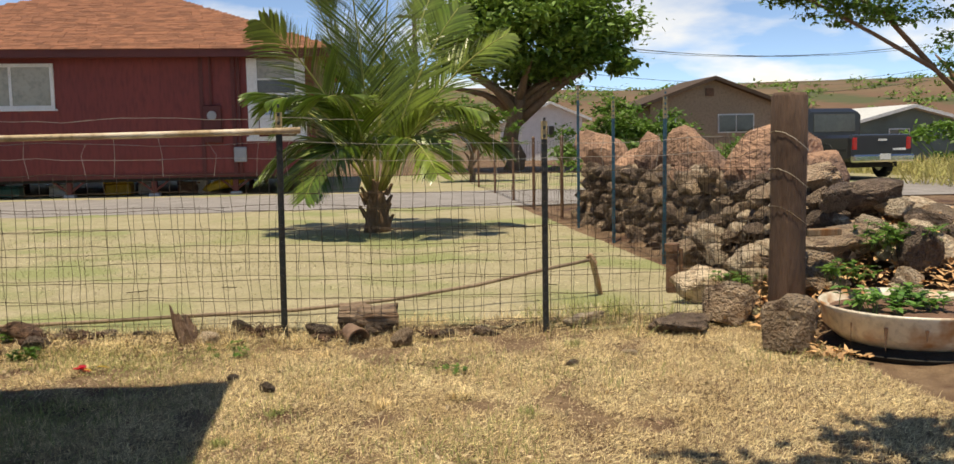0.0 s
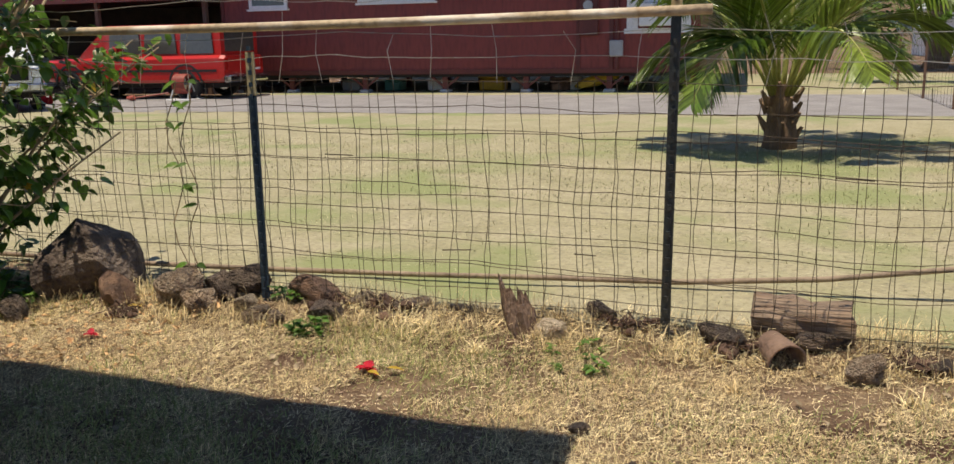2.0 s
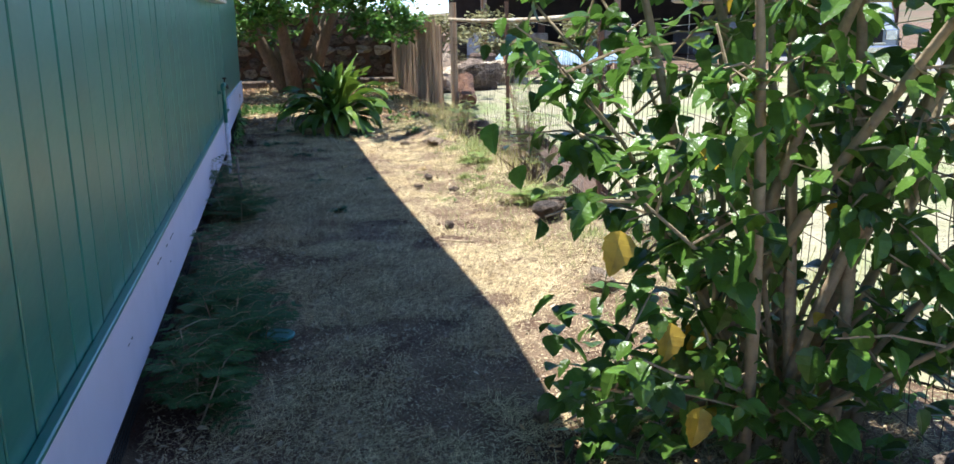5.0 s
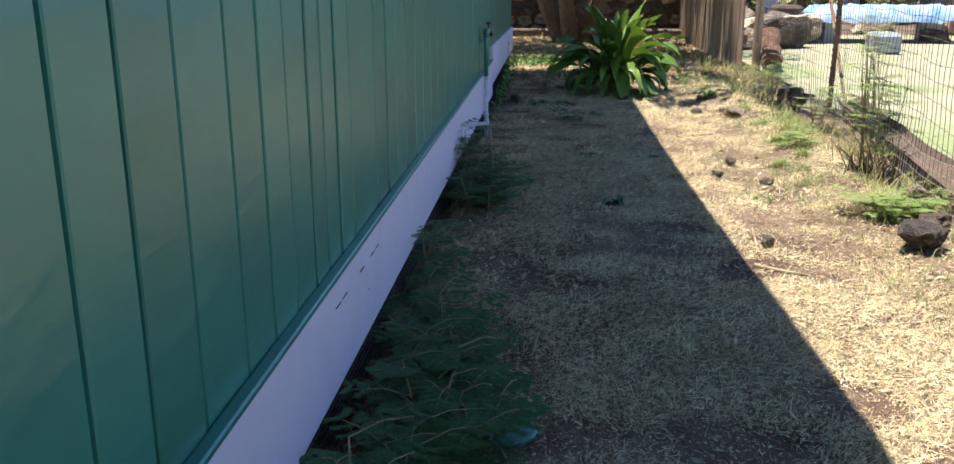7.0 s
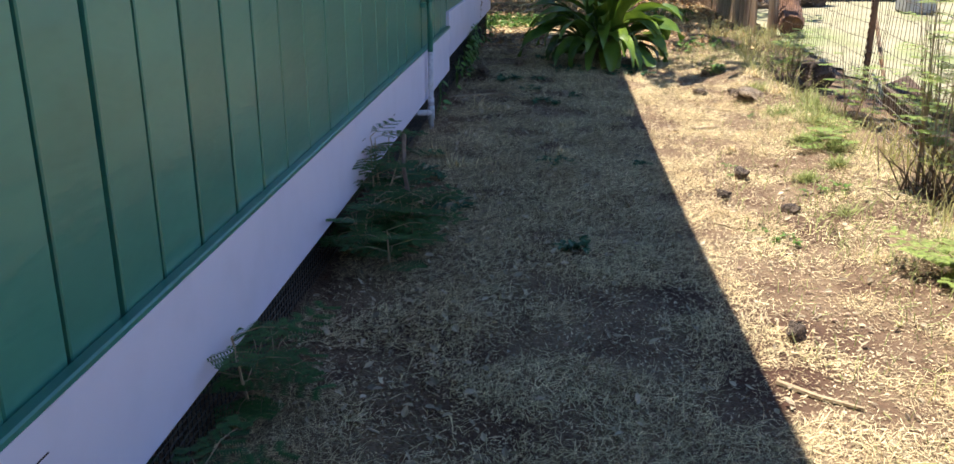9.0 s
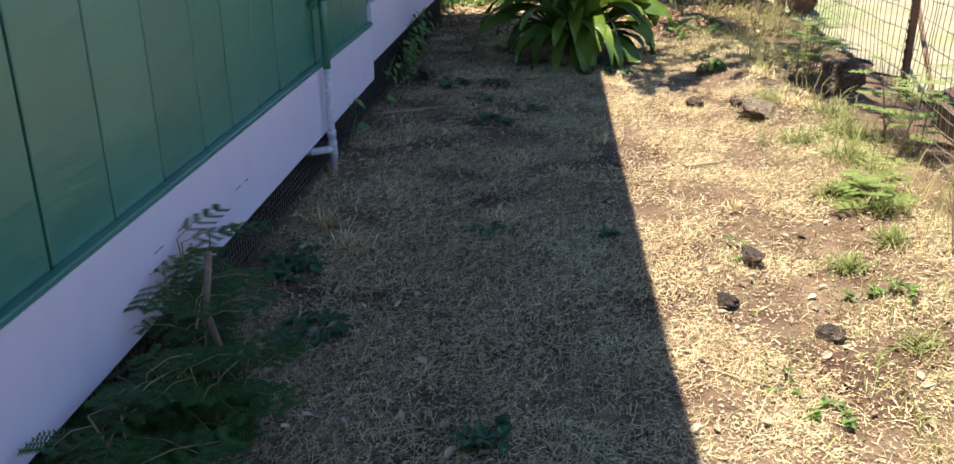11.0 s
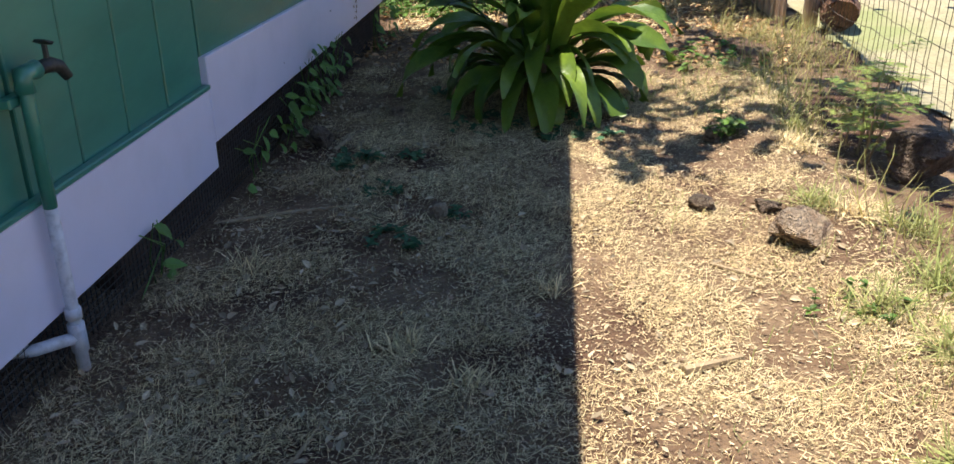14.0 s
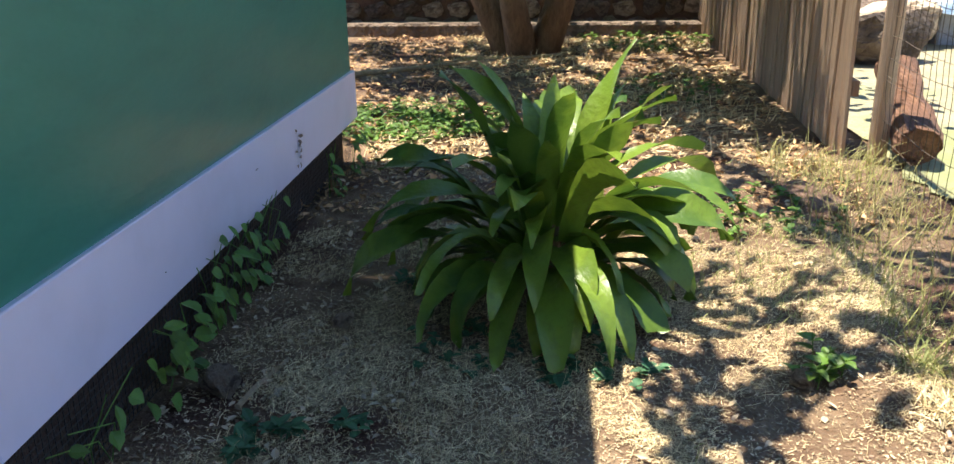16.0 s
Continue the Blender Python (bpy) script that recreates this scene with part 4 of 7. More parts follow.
# ---- rocks, stumps and clutter at the fence foot ----
rng = random.Random(21)
# boulder colour darkened for the shrub's shade, lighter patches as dapple
ob = solo("boulder", G().rock((0, 0, 0), (0.34, 0.27, 0.30), rng, 3, 0.25, 0.2), mat("pitted boulder in shade tones", (0.085, 0.060, 0.047), (0.15, 0.11, 0.085), 4, 0.95, 1.0, 34, c3=(0.20, 0.15, 0.115), scale3=5, depth=0.05, speck=0.4), "big dark lava boulder, darkened further for the hibiscus shade", "boulder")
ob.location = (2.34, 1.98, 0.15)
for x, y, z, s, m, lab in ((2.95, 1.86, 0.08, (0.15, 0.12, 0.16), ROCK, "reddish lava rock in the fence row"), (2.62, 1.78, 0.09, (0.14, 0.12, 0.12), ROCKR, "reddish-brown lava rock in the fence row"),
                           (3.12, 1.95, 0.08, (0.12, 0.1, 0.1), ROCKD, "dark rough rock in the fence row"), (3.10, 1.78, 0.05, (0.15, 0.12, 0.10), ROCK, "wedge-shaped brown rock in the fence row"),
                           (3.27, 1.97, 0.10, (0.16, 0.10, 0.09), ROCKD, "smooth oval grey rock in the fence row"), (3.33, 1.80, 0.05, (0.09, 0.06, 0.05), ROCKP, "whitish jagged stone in the fence row"),
                           (3.43, 1.72, 0.03, (0.085, 0.07, 0.06), ROCK, "brown rock in the fence row"), (3.54, 1.70, 0.035, (0.06, 0.05, 0.05), ROCK, "small brown rock in the fence row"),
                           (3.62, 1.97, 0.07, (0.17, 0.11, 0.09), ROCKR, "reddish rough rock in the fence row"), (3.75, 1.78, 0.05, (0.1, 0.08, 0.07), ROCKD, "dark rock in the fence row"),
                           (3.9, 1.95, 0.03, (0.12, 0.08, 0.06), ROCK, "rough dark rock in the fence row"), (4.12, 1.95, 0.02, (0.13, 0.08, 0.05), ROCK, "rough dark rock in the fence row"),
                           (4.38, 1.97, 0.01, (0.09, 0.06, 0.04), ROCKD, "rough dark rock in the fence row"), (4.83, 1.78, 0.04, (0.1, 0.07, 0.06), ROCKP, "pale-topped stone beside the stump"),
                           (5.0, 2.0, 0.04, (0.1, 0.06, 0.05), ROCKD, "dark clod at the fence foot"), (6.06, 1.62, 0.06, (0.1, 0.08, 0.09), ROCK, "brown block beside the pot"),
                           (6.35, 1.72, 0.03, (0.1, 0.06, 0.05), ROCKD, "dark clod at the fence foot"), (6.6, 1.75, 0.03, (0.12, 0.06, 0.04), ROCKD, "dark clod at the fence foot"),
                           (5.55, 1.8, 0.05, (0.14, 0.08, 0.06), ROCKD, "dark clod at the fence foot"), (5.9, 1.85, 0.04, (0.16, 0.08, 0.05), ROCKD, "dark clod at the fence foot"),
                           (7.3, 1.85, 0.05, (0.2, 0.08, 0.05), ROCKP, "weathered pale stone by the fence"), (2.2, 1.55, 0.06, (0.12, 0.1, 0.09), ROCKD, "dark rock under the hibiscus"), (1.2, 1.05, 0.02, (0.06, 0.05, 0.04), ROCK, "small brown stone in the dirt"),
                           (-2.25, 2.12, 0.08, (0.13, 0.1, 0.11), ROCK, "brown rock beside the timber"), (-1.75, 2.0, 0.06, (0.1, 0.09, 0.08), ROCKD, "dark rock beside the timber"),
                           (-1.55, 1.9, 0.07, (0.16, 0.12, 0.09), ROCKD, "dark rock beside the timber"), (-0.1, 1.72, 0.05, (0.16, 0.1, 0.07), ROCK, "brown rock in the yard"),
                           (-6.08, 2.43, 0.13, (0.17, 0.15, 0.17), ROCKD, "dark round stone beside the wire fence"), (-5.67, 1.52, 0.035, (0.07, 0.06, 0.045), ROCK, "round brown stone in the yard"),
                           (-5.35, 1.80, 0.035, (0.17, 0.13, 0.06), ROCK, "pitted dark lava rock in the yard"), (-5.62, 1.74, 0.02, (0.07, 0.05, 0.035), ROCKD, "dark lava rock in the yard"),
                           (-5.56, 0.56, 0.03, (0.045, 0.04, 0.04), ROCKP, "small whitish stone on the dirt"), (-6.89, 0.17, 0.03, (0.06, 0.05, 0.045), ROCK, "small brown stone near the wall"),
                           (-3.485, 1.42, 0.035, (0.055, 0.045, 0.05), ROCKD, "dark crumbly clod of dry earth"), (-3.167, 1.276, 0.02, (0.05, 0.04, 0.035), ROCKD, "dark crumbly clod of dry earth"),
                           (-1.70, 1.26, 0.03, (0.045, 0.04, 0.04), ROCKD, "dark crumbly clod of dry earth"), (-2.995, 1.543, 0.02, (0.06, 0.05, 0.035), ROCKD, "dark crumbly clod of dry earth"),
                           (5.32, 0.59, 0.03, (0.055, 0.045, 0.045), ROCKD, "dark crumbly clod of dry earth"), (5.1, 0.9, 0.02, (0.05, 0.04, 0.035), ROCKD, "dark clod at the shadow edge"), (6.99, 0.83, 0.02, (0.06, 0.04, 0.035), ROCKD, "dark clod on the dry grass"), (7.4, 1.05, 0.02, (0.06, 0.04, 0.03), ROCKP, "pale pebble on the dry grass"), (-6.4, -0.1, 0.05, (0.09, 0.07, 0.06), ROCK, "brown stone by the house foot"),
                           (-8.3, 2.1, 0.02, (0.3, 0.22, 0.05), ROCKR, "flat tan stone sunk in the soil"), (-6.53, 1.68, 0.02, (0.06, 0.05, 0.04), ROCK, "small brown stone on the dirt")):
    tagged(stone("rock", (x, y, z * 0.8 + gz(x, y)), tuple(0.86 * v for v in s), m, None, rng.uniform(-0.5, 0.5), 0.2), lab, "rock")


def log_piece(name, a, b, r, m, label, cat, n=12, rag=0.25):
    g = G()
    pts = [Vector(a).lerp(Vector(b), i / 5) for i in range(6)]
    g.tube(pts, [r * rng.uniform(0.85, 1.1) for _ in pts], n)
    c = (Vector(a) + Vector(b)) / 2
    g.v = [tuple(Vector(v) + (Vector(v) - c).normalized() * r * rag * noise.noise(Vector(v) * 11)) for v in g.v]
    return solo(name, g, m, label, cat)


g = G()
for k, (r, z) in enumerate(((0.085, -0.04), (0.07, 0.05), (0.06, 0.13), (0.05, 0.19), (0.012, 0.10))):
    for i in range(18):
        a = i * math.pi / 9
        rr_ = r * (1 + 0.35 * noise.noise(Vector((math.cos(a) * 2, math.sin(a) * 2, z * 4))) + rng.uniform(-0.12, 0.12))
        zz = z + (rng.uniform(-0.05, 0.07) if k == 3 else 0.0) + (0.05 * math.cos(a + 2.6) if k == 3 else 0.0)
        g.v.append((4.70 - zz * 0.28 + rr_ * math.cos(a), 1.82 + zz * 0.1 + rr_ * math.sin(a), zz))
for k in range(4):
    for i in range(18):
        g.f.append((18 * k + i, 18 * k + (i + 1) % 18, 18 * k + 18 + (i + 1) % 18, 18 * k + 18 + i))
solo("stump", g, mat("dark rotten stump wood", (0.15, 0.085, 0.055), (0.32, 0.21, 0.145), 14, 0.95, 1.0, 60, stretch=(2, 2, 0.4), speck=0.3), "rotten jagged stump at the fence foot", "stump")
log_piece("log", (5.66, 1.98, 0.12), (6.04, 1.96, 0.12), 0.10, LOG, "split weathered log lying by the fence", "log", rag=0.35)
g = G()
for r0, z0, r1, z1 in ((0.085, 0.0, 0.105, 0.2),):
    g.lathe((0, 0, 0), [(0.0, 0.0), (0.075, 0.0), (0.105, 0.2), (0.11, 0.215), (0.098, 0.215), (0.09, 0.19), (0.068, 0.02), (0.0, 0.02)], 20)
ob = solo("flower_pot", g, CLAY, "old brown pot tipped on its side", "pot", "", True)
ob.matrix_world = pose(5.72, 1.80, 0.07, 103, 0, 25) @ Matrix.Scale(0.72, 4)
for x, y, sx in ((3.72, 1.9, 0.09), (4.0, 1.9, 0.11), (5.15, 1.88, 0.08), (5.6, 1.76, 0.10), (6.25, 1.74, 0.10), (2.75, 1.66, 0.09)):
    g = G()
    for i in range(16):
        k = sx * rng.uniform(0.12, 0.34)
        px_, py_ = x + rng.gauss(0, sx * 0.55), y + rng.gauss(0, sx * 0.3)
        g.rock((px_, py_, gz(px_, py_) + k * 0.3 + rng.uniform(0, 0.03)), (k * 1.2, k, k * 0.8), rng, 2, 0.35)
    for i in range(22):
        a = rng.uniform(0, 6.28)
        q = Vector((x + rng.gauss(0, sx * 0.5), y + rng.gauss(0, sx * 0.3), gz(x, y) + 0.03))
        g.tube([q, q + Vector((0.05 * math.cos(a), 0.05 * math.sin(a), rng.uniform(0, 0.05))), q + Vector((0.1 * math.cos(a), 0.09 * math.sin(a), rng.uniform(-0.03, 0.03)))], 0.003, 3, False)
    solo("earth_clod", g, mat("crumbly dark earth", (0.15, 0.085, 0.055), (0.09, 0.052, 0.036), 9, 0.95, 0.8, 40, island=0.4), "crumbly dark earth clods with dead roots", "earth clods", kind="stuff")
# timber with netting along the fence
log_piece("sleeper", (-1.9, 2.36, 0.08), (-5.4, 2.80, 0.08), 0.135, DARKWOOD, "long dark weathered timber lying under the wire fence", "timber", 5, 0.10)
log_piece("log", (-9.05, 2.90, 0.13), (-9.95, 3.06, 0.40), 0.125, mat("reddish rotten log", (0.21, 0.105, 0.06), (0.14, 0.07, 0.045), 5, 0.95, 1.0, 22, stretch=(0.5, 3, 3)), "brown mossy log leaning beyond the fence post", "log", 18, 0.7)
solo("wire_netting", fence_mesh([(-1.6, 2.12), (-5.6, 2.5)], 0.30, 0.06, 5, rng, 0.0016, base=0.0), WIREP, "loose pale wire netting in front of the timber", "wire netting", kind="stuff")
g = G().lathe((0.18, 0.17, 0.02), [(0.0, 0.0), (0.074, 0.0), (0.078, 0.01), (0.071, 0.015), (0.0, 0.013)], 24)
solo("plastic_lid", g, TEAL, "faded teal plastic lid lying on the dirt", "lid")


def flower(x, y, s=0.05):
    g = G()
    for i in range(7):
        a = i * 0.9 + rng.random()
        g.leaf((x, y, gz(x, y) + 0.02), (math.cos(a), math.sin(a), rng.uniform(0.0, 0.9)), (0, 0, 1), s * rng.uniform(0.7, 1.3), s * 0.9)
    solo("hibiscus_blossom", g, PETAL, "fallen red hibiscus blossom on the grass", "flower", "fallen blossoms")


flower(4.2, 1.24)
flower(2.83, 1.33, 0.035)
g = G().leaf((4.28, 1.25, 0.03), (1, 0.2, 0.1), (0, 0, 1), 0.07, 0.03).leaf((2.75, 1.7, 0.05), (1, 0.3, 0.2), (0, 0, 1), 0.08, 0.05).leaf((4.22, 1.2, 0.03), (0.6, -0.2, 0.1), (0, 0, 1), 0.06, 0.03)
solo("fallen_leaf", g, HIBY, "fallen yellow leaves on the grass", "leaf", kind="stuff")

# ---- hibiscus ----
rng = random.Random(8)
hib = thing("hibiscus_shrub", "tall green hibiscus shrub with tan stems and yellow leaves", "shrub", at=(1.5, 1.7, 0))
stems, leaves, yel = G(), G(), G()
tips = []
targets = [(1.35, 1.35, 1.9), (1.55, 1.65, 2.1), (1.75, 1.95, 2.05), (1.2, 1.6, 1.95), (1.65, 2.3, 1.9), (1.3, 2.0, 2.0), (1.5, 1.15, 1.75), (1.9, 1.6, 1.85), (1.0, 1.9, 1.7), (1.8, 2.5, 1.6),
           (1.85, 0.90, 0.40), (1.72, 0.95, 1.2), (1.9, 1.08, 0.9), (2.5, 2.25, 1.32), (2.45, 2.15, 0.85), (2.2, 2.5, 1.1), (1.35, 0.95, 1.4), (2.1, 1.9, 1.5), (1.9, 1.2, 0.42), (2.2, 2.1, 0.7), (2.2, 2.0, 1.7), (1.1, 1.2, 1.5), (2.62, 2.3, 1.28), (2.0, 1.3, 1.6),
           (2.25, 1.75, 2.05), (2.4, 1.9, 1.85), (2.45, 1.8, 1.65), (1.6, 1.0, 1.05), (1.75, 1.35, 1.3)]
for i, t in enumerate(targets):
    b = Vector((1.5 + rng.uniform(-0.22, 0.22), 1.65 + rng.uniform(-0.25, 0.3), 0.0))
    t = Vector(t)
    mid = b.lerp(t, 0.5) + Vector((0, 0, 0.25 if t.z > 1 else 0.1)) + Vector((rng.uniform(-0.06, 0.06), rng.uniform(-0.06, 0.06), 0))
    pts = [b.lerp(mid, u / 4).lerp(mid.lerp(t, u / 4), u / 4) for u in range(5)]
    r = 0.019 if t.z > 1.6 else 0.010
    part("stem", G().tube(pts, [r, r * 0.95, r * 0.8, r * 0.6, r * 0.35], 7), STEM, hib, "", True)
    for k in range(11):
        u = rng.uniform(0.34, 1.0)
        q = pts[min(3, int(u * 4))].lerp(pts[min(4, int(u * 4) + 1)], (u * 4) % 1.0 if u < 1 else 1.0)
        d = Vector((rng.uniform(-1, 1), rng.uniform(-1, 1), rng.uniform(-0.25, 0.8))).normalized()
        e = q + d * rng.uniform(0.12, 0.36)
        if e.y < 0.8 or e.x > 2.75:
            e = q
            d = Vector((0, 0.2, 0.6))
        stems.tube([q, q.lerp(e, 0.5) + Vector((0, 0, 0.02)), e], [0.005, 0.004, 0.0025], 4, False)
        tips.append((q, e))
for q, e in tips:
    for j in range(rng.randint(8, 11)):
        u = rng.uniform(0.15, 1.1)
        p = q.lerp(e, u) + Vector((rng.gauss(0, 0.03), rng.gauss(0, 0.03), rng.gauss(0, 0.03)))
        out = Vector((p.x - 1.5, p.y - 1.7, 0))
        d = (Vector((rng.uniform(-1, 1), rng.uniform(-1, 1), rng.uniform(-1.1, 0.3))) + out * 0.7).normalized()
        if p.y + d.y * 0.1 < 0.78:
            continue
        ln = rng.uniform(0.04, 0.098)
        (yel if rng.random() < 0.006 else leaves).toothed(p, d, (rng.uniform(-0.5, 0.5), rng.uniform(-0.5, 0.5), 1), ln, ln * rng.uniform(0.62, 0.85), rng.uniform(0.02, 0.2), rng.uniform(0.1, 0.5))
for p in ((1.96, 1.02, 0.83), (1.78, 1.24, 0.52), (1.68, 1.32, 0.44), (1.72, 1.35, 0.5), (1.85, 1.3, 0.3)):
    yel.toothed(p, (0.4, -0.3, -0.9), (1, 0, 0.3), 0.11, 0.085)
for i in range(420):
    a, r = rng.uniform(0, 6.28), 0.66 * math.sqrt(rng.random())
    p = (1.5 + r * math.cos(a) * 0.85, max(0.95, 1.65 + r * math.sin(a)), rng.uniform(0.05, 0.5))
    leaves.toothed(p, (rng.uniform(-1, 1), rng.uniform(-1, 1), rng.uniform(-0.8, 0.4)), (0, 0, 1), rng.uniform(0.05, 0.11), rng.uniform(0.04, 0.08))
part("twig", stems, STEM, hib, "", kind="stuff")
part("foliage", leaves, HIB, hib, "glossy toothed green leaves", kind="stuff")
part("yellow_foliage", yel, HIBY, hib, "yellowed leaves", kind="stuff")
g = G()
for p in ((2.45, 2.2, 1.25), (2.1, 2.05, 1.0)):
    for i in range(5):
        a = i * 1.256
        g.leaf(p, (math.cos(a) * 0.5, math.sin(a) * 0.5, 0.8), (1, 0, 0), 0.05, 0.04)
part("blossom", g, PETAL, hib, "red blossoms")
# vine climbing the wire
g = G()
vl = G()
for x0 in (2.92, 3.0):
    pts = [(x0 + 0.04 * math.sin(i * 1.3 + x0 * 9), 1.93, 0.12 + i * 0.1) for i in range(11)]
    g.tube(pts, 0.003, 4, False)
    for p in pts:
        if rng.random() < 0.75:
            vl.leaf(p, (rng.choice((-1, 1)), -0.5, rng.uniform(-0.6, 0.1)), (0, -0.6, 1), rng.uniform(0.06, 0.1), rng.uniform(0.03, 0.05))
vine = thing("vine", "thin green vine twining up the fence wire", "vine", at=(2.95, 1.93, 0))
part("vine_stem", g, STEM, vine)
part("leaves", vl, HIB, vine, "", kind="stuff")

# ---- coconut palm ----
rng = random.Random(14)
pb = Vector((5.97, 9.3, 0))
palm = thing("coconut_palm", "young coconut palm with arching green fronds", "palm", at=pb)
g = G().tube([pb + Vector((0, 0, -0.05)), pb + Vector((0.02, 0, 0.2)), pb + Vector((0.0, 0, 0.5)), pb + Vector((0, 0, 0.75))], [0.21, 0.18, 0.14, 0.10], 14)
part("trunk", g, BARK, palm, "short stout brown trunk", True)
g = G()
for i in range(16):
    a = i * 2.4
    z = 0.1 + 0.035 * i
    q = pb + Vector((0.15 * math.cos(a), 0.15 * math.sin(a), z))
    g.tube([q, q + Vector((0.1 * math.cos(a), 0.1 * math.sin(a), 0.16))], [0.05, 0.02], 5)
part("leaf_boot", g, BARK, palm, "fibrous old leaf bases")
tipsP = [(-1.5, -0.6, 3.0, 0.5), (-1.0, 0.5, 3.9, 0.4), (-0.35, -0.7, 4.2, 0.3), (0.35, 0.4, 4.25, 0.25), (0.95, 0.9, 3.6, 0.35), (1.95, -0.3, 2.85, 0.55), (2.0, 0.4, 1.15, 1.15), (-1.65, -0.2, 0.85, 1.2),
         (-0.95, -1.2, 0.6, 1.3), (0.8, -1.5, 0.9, 1.2), (-0.6, -1.6, 1.9, 0.9), (0.2, 1.8, 2.6, 0.7), (-0.7, 0.2, 3.6, 0.45), (1.3, 0.3, 3.3, 0.4), (1.5, -1.1, 1.7, 0.95), (-1.4, -0.9, 1.9, 0.9), (1.1, 1.5, 1.9, 0.9), (-1.3, 1.3, 1.7, 0.9), (-1.8, 0.6, 2.1, 0.7)]
for tx, ty, tz, arch in tipsP:
    a = pb + Vector((0.06 * tx, 0.06 * ty, 0.62))
    b = pb + Vector((tx, ty, tz))
    c = a.lerp(b, 0.5) + Vector((-0.1 * tx, -0.1 * ty, arch))
    pts = [a.lerp(c, u / 14).lerp(c.lerp(b, u / 14), u / 14) for u in range(15)]
    fr = part("frond", G().tube(pts, [0.022 * (1 - 0.85 * u / 14) + 0.003 for u in range(15)], 5), RIB, palm, "yellow-green midrib", True)
    lf = G()
    for k in range(92):
        u = 0.14 + 0.86 * k / 91
        i = min(13, int(u * 14))
        p = pts[i].lerp(pts[i + 1], u * 14 - i)
        d = (pts[i + 1] - pts[i]).normalized()
        s = d.cross(Vector((0, 0, 1)))
        s = s.normalized() if s.length > 0.05 else Vector((1, 0, 0))
        if tz > 2.8:  # the steep young fronds twist on their midribs
            s = Matrix.Rotation(0.8 * min(1.0, u * 2.5), 3, d) @ s
        ln = 0.90 * (math.sin(math.pi * (0.18 + 0.78 * u)) ** 0.7) * rng.uniform(0.85, 1.08)
        for sg in (-1, 1):
            w = (s * sg * 0.72 + d * 0.70 + Vector((0, 0, 0.10))).normalized() * ln
            lf.blade(p, w, 0.064, ln * rng.uniform(0.3, 0.75) * (1.15 - abs(d.z)), d.cross(w).cross(w) * 1.0 + d * 0.5, 4)
    part("foliage", lf, PALM, fr, "", kind="stuff")


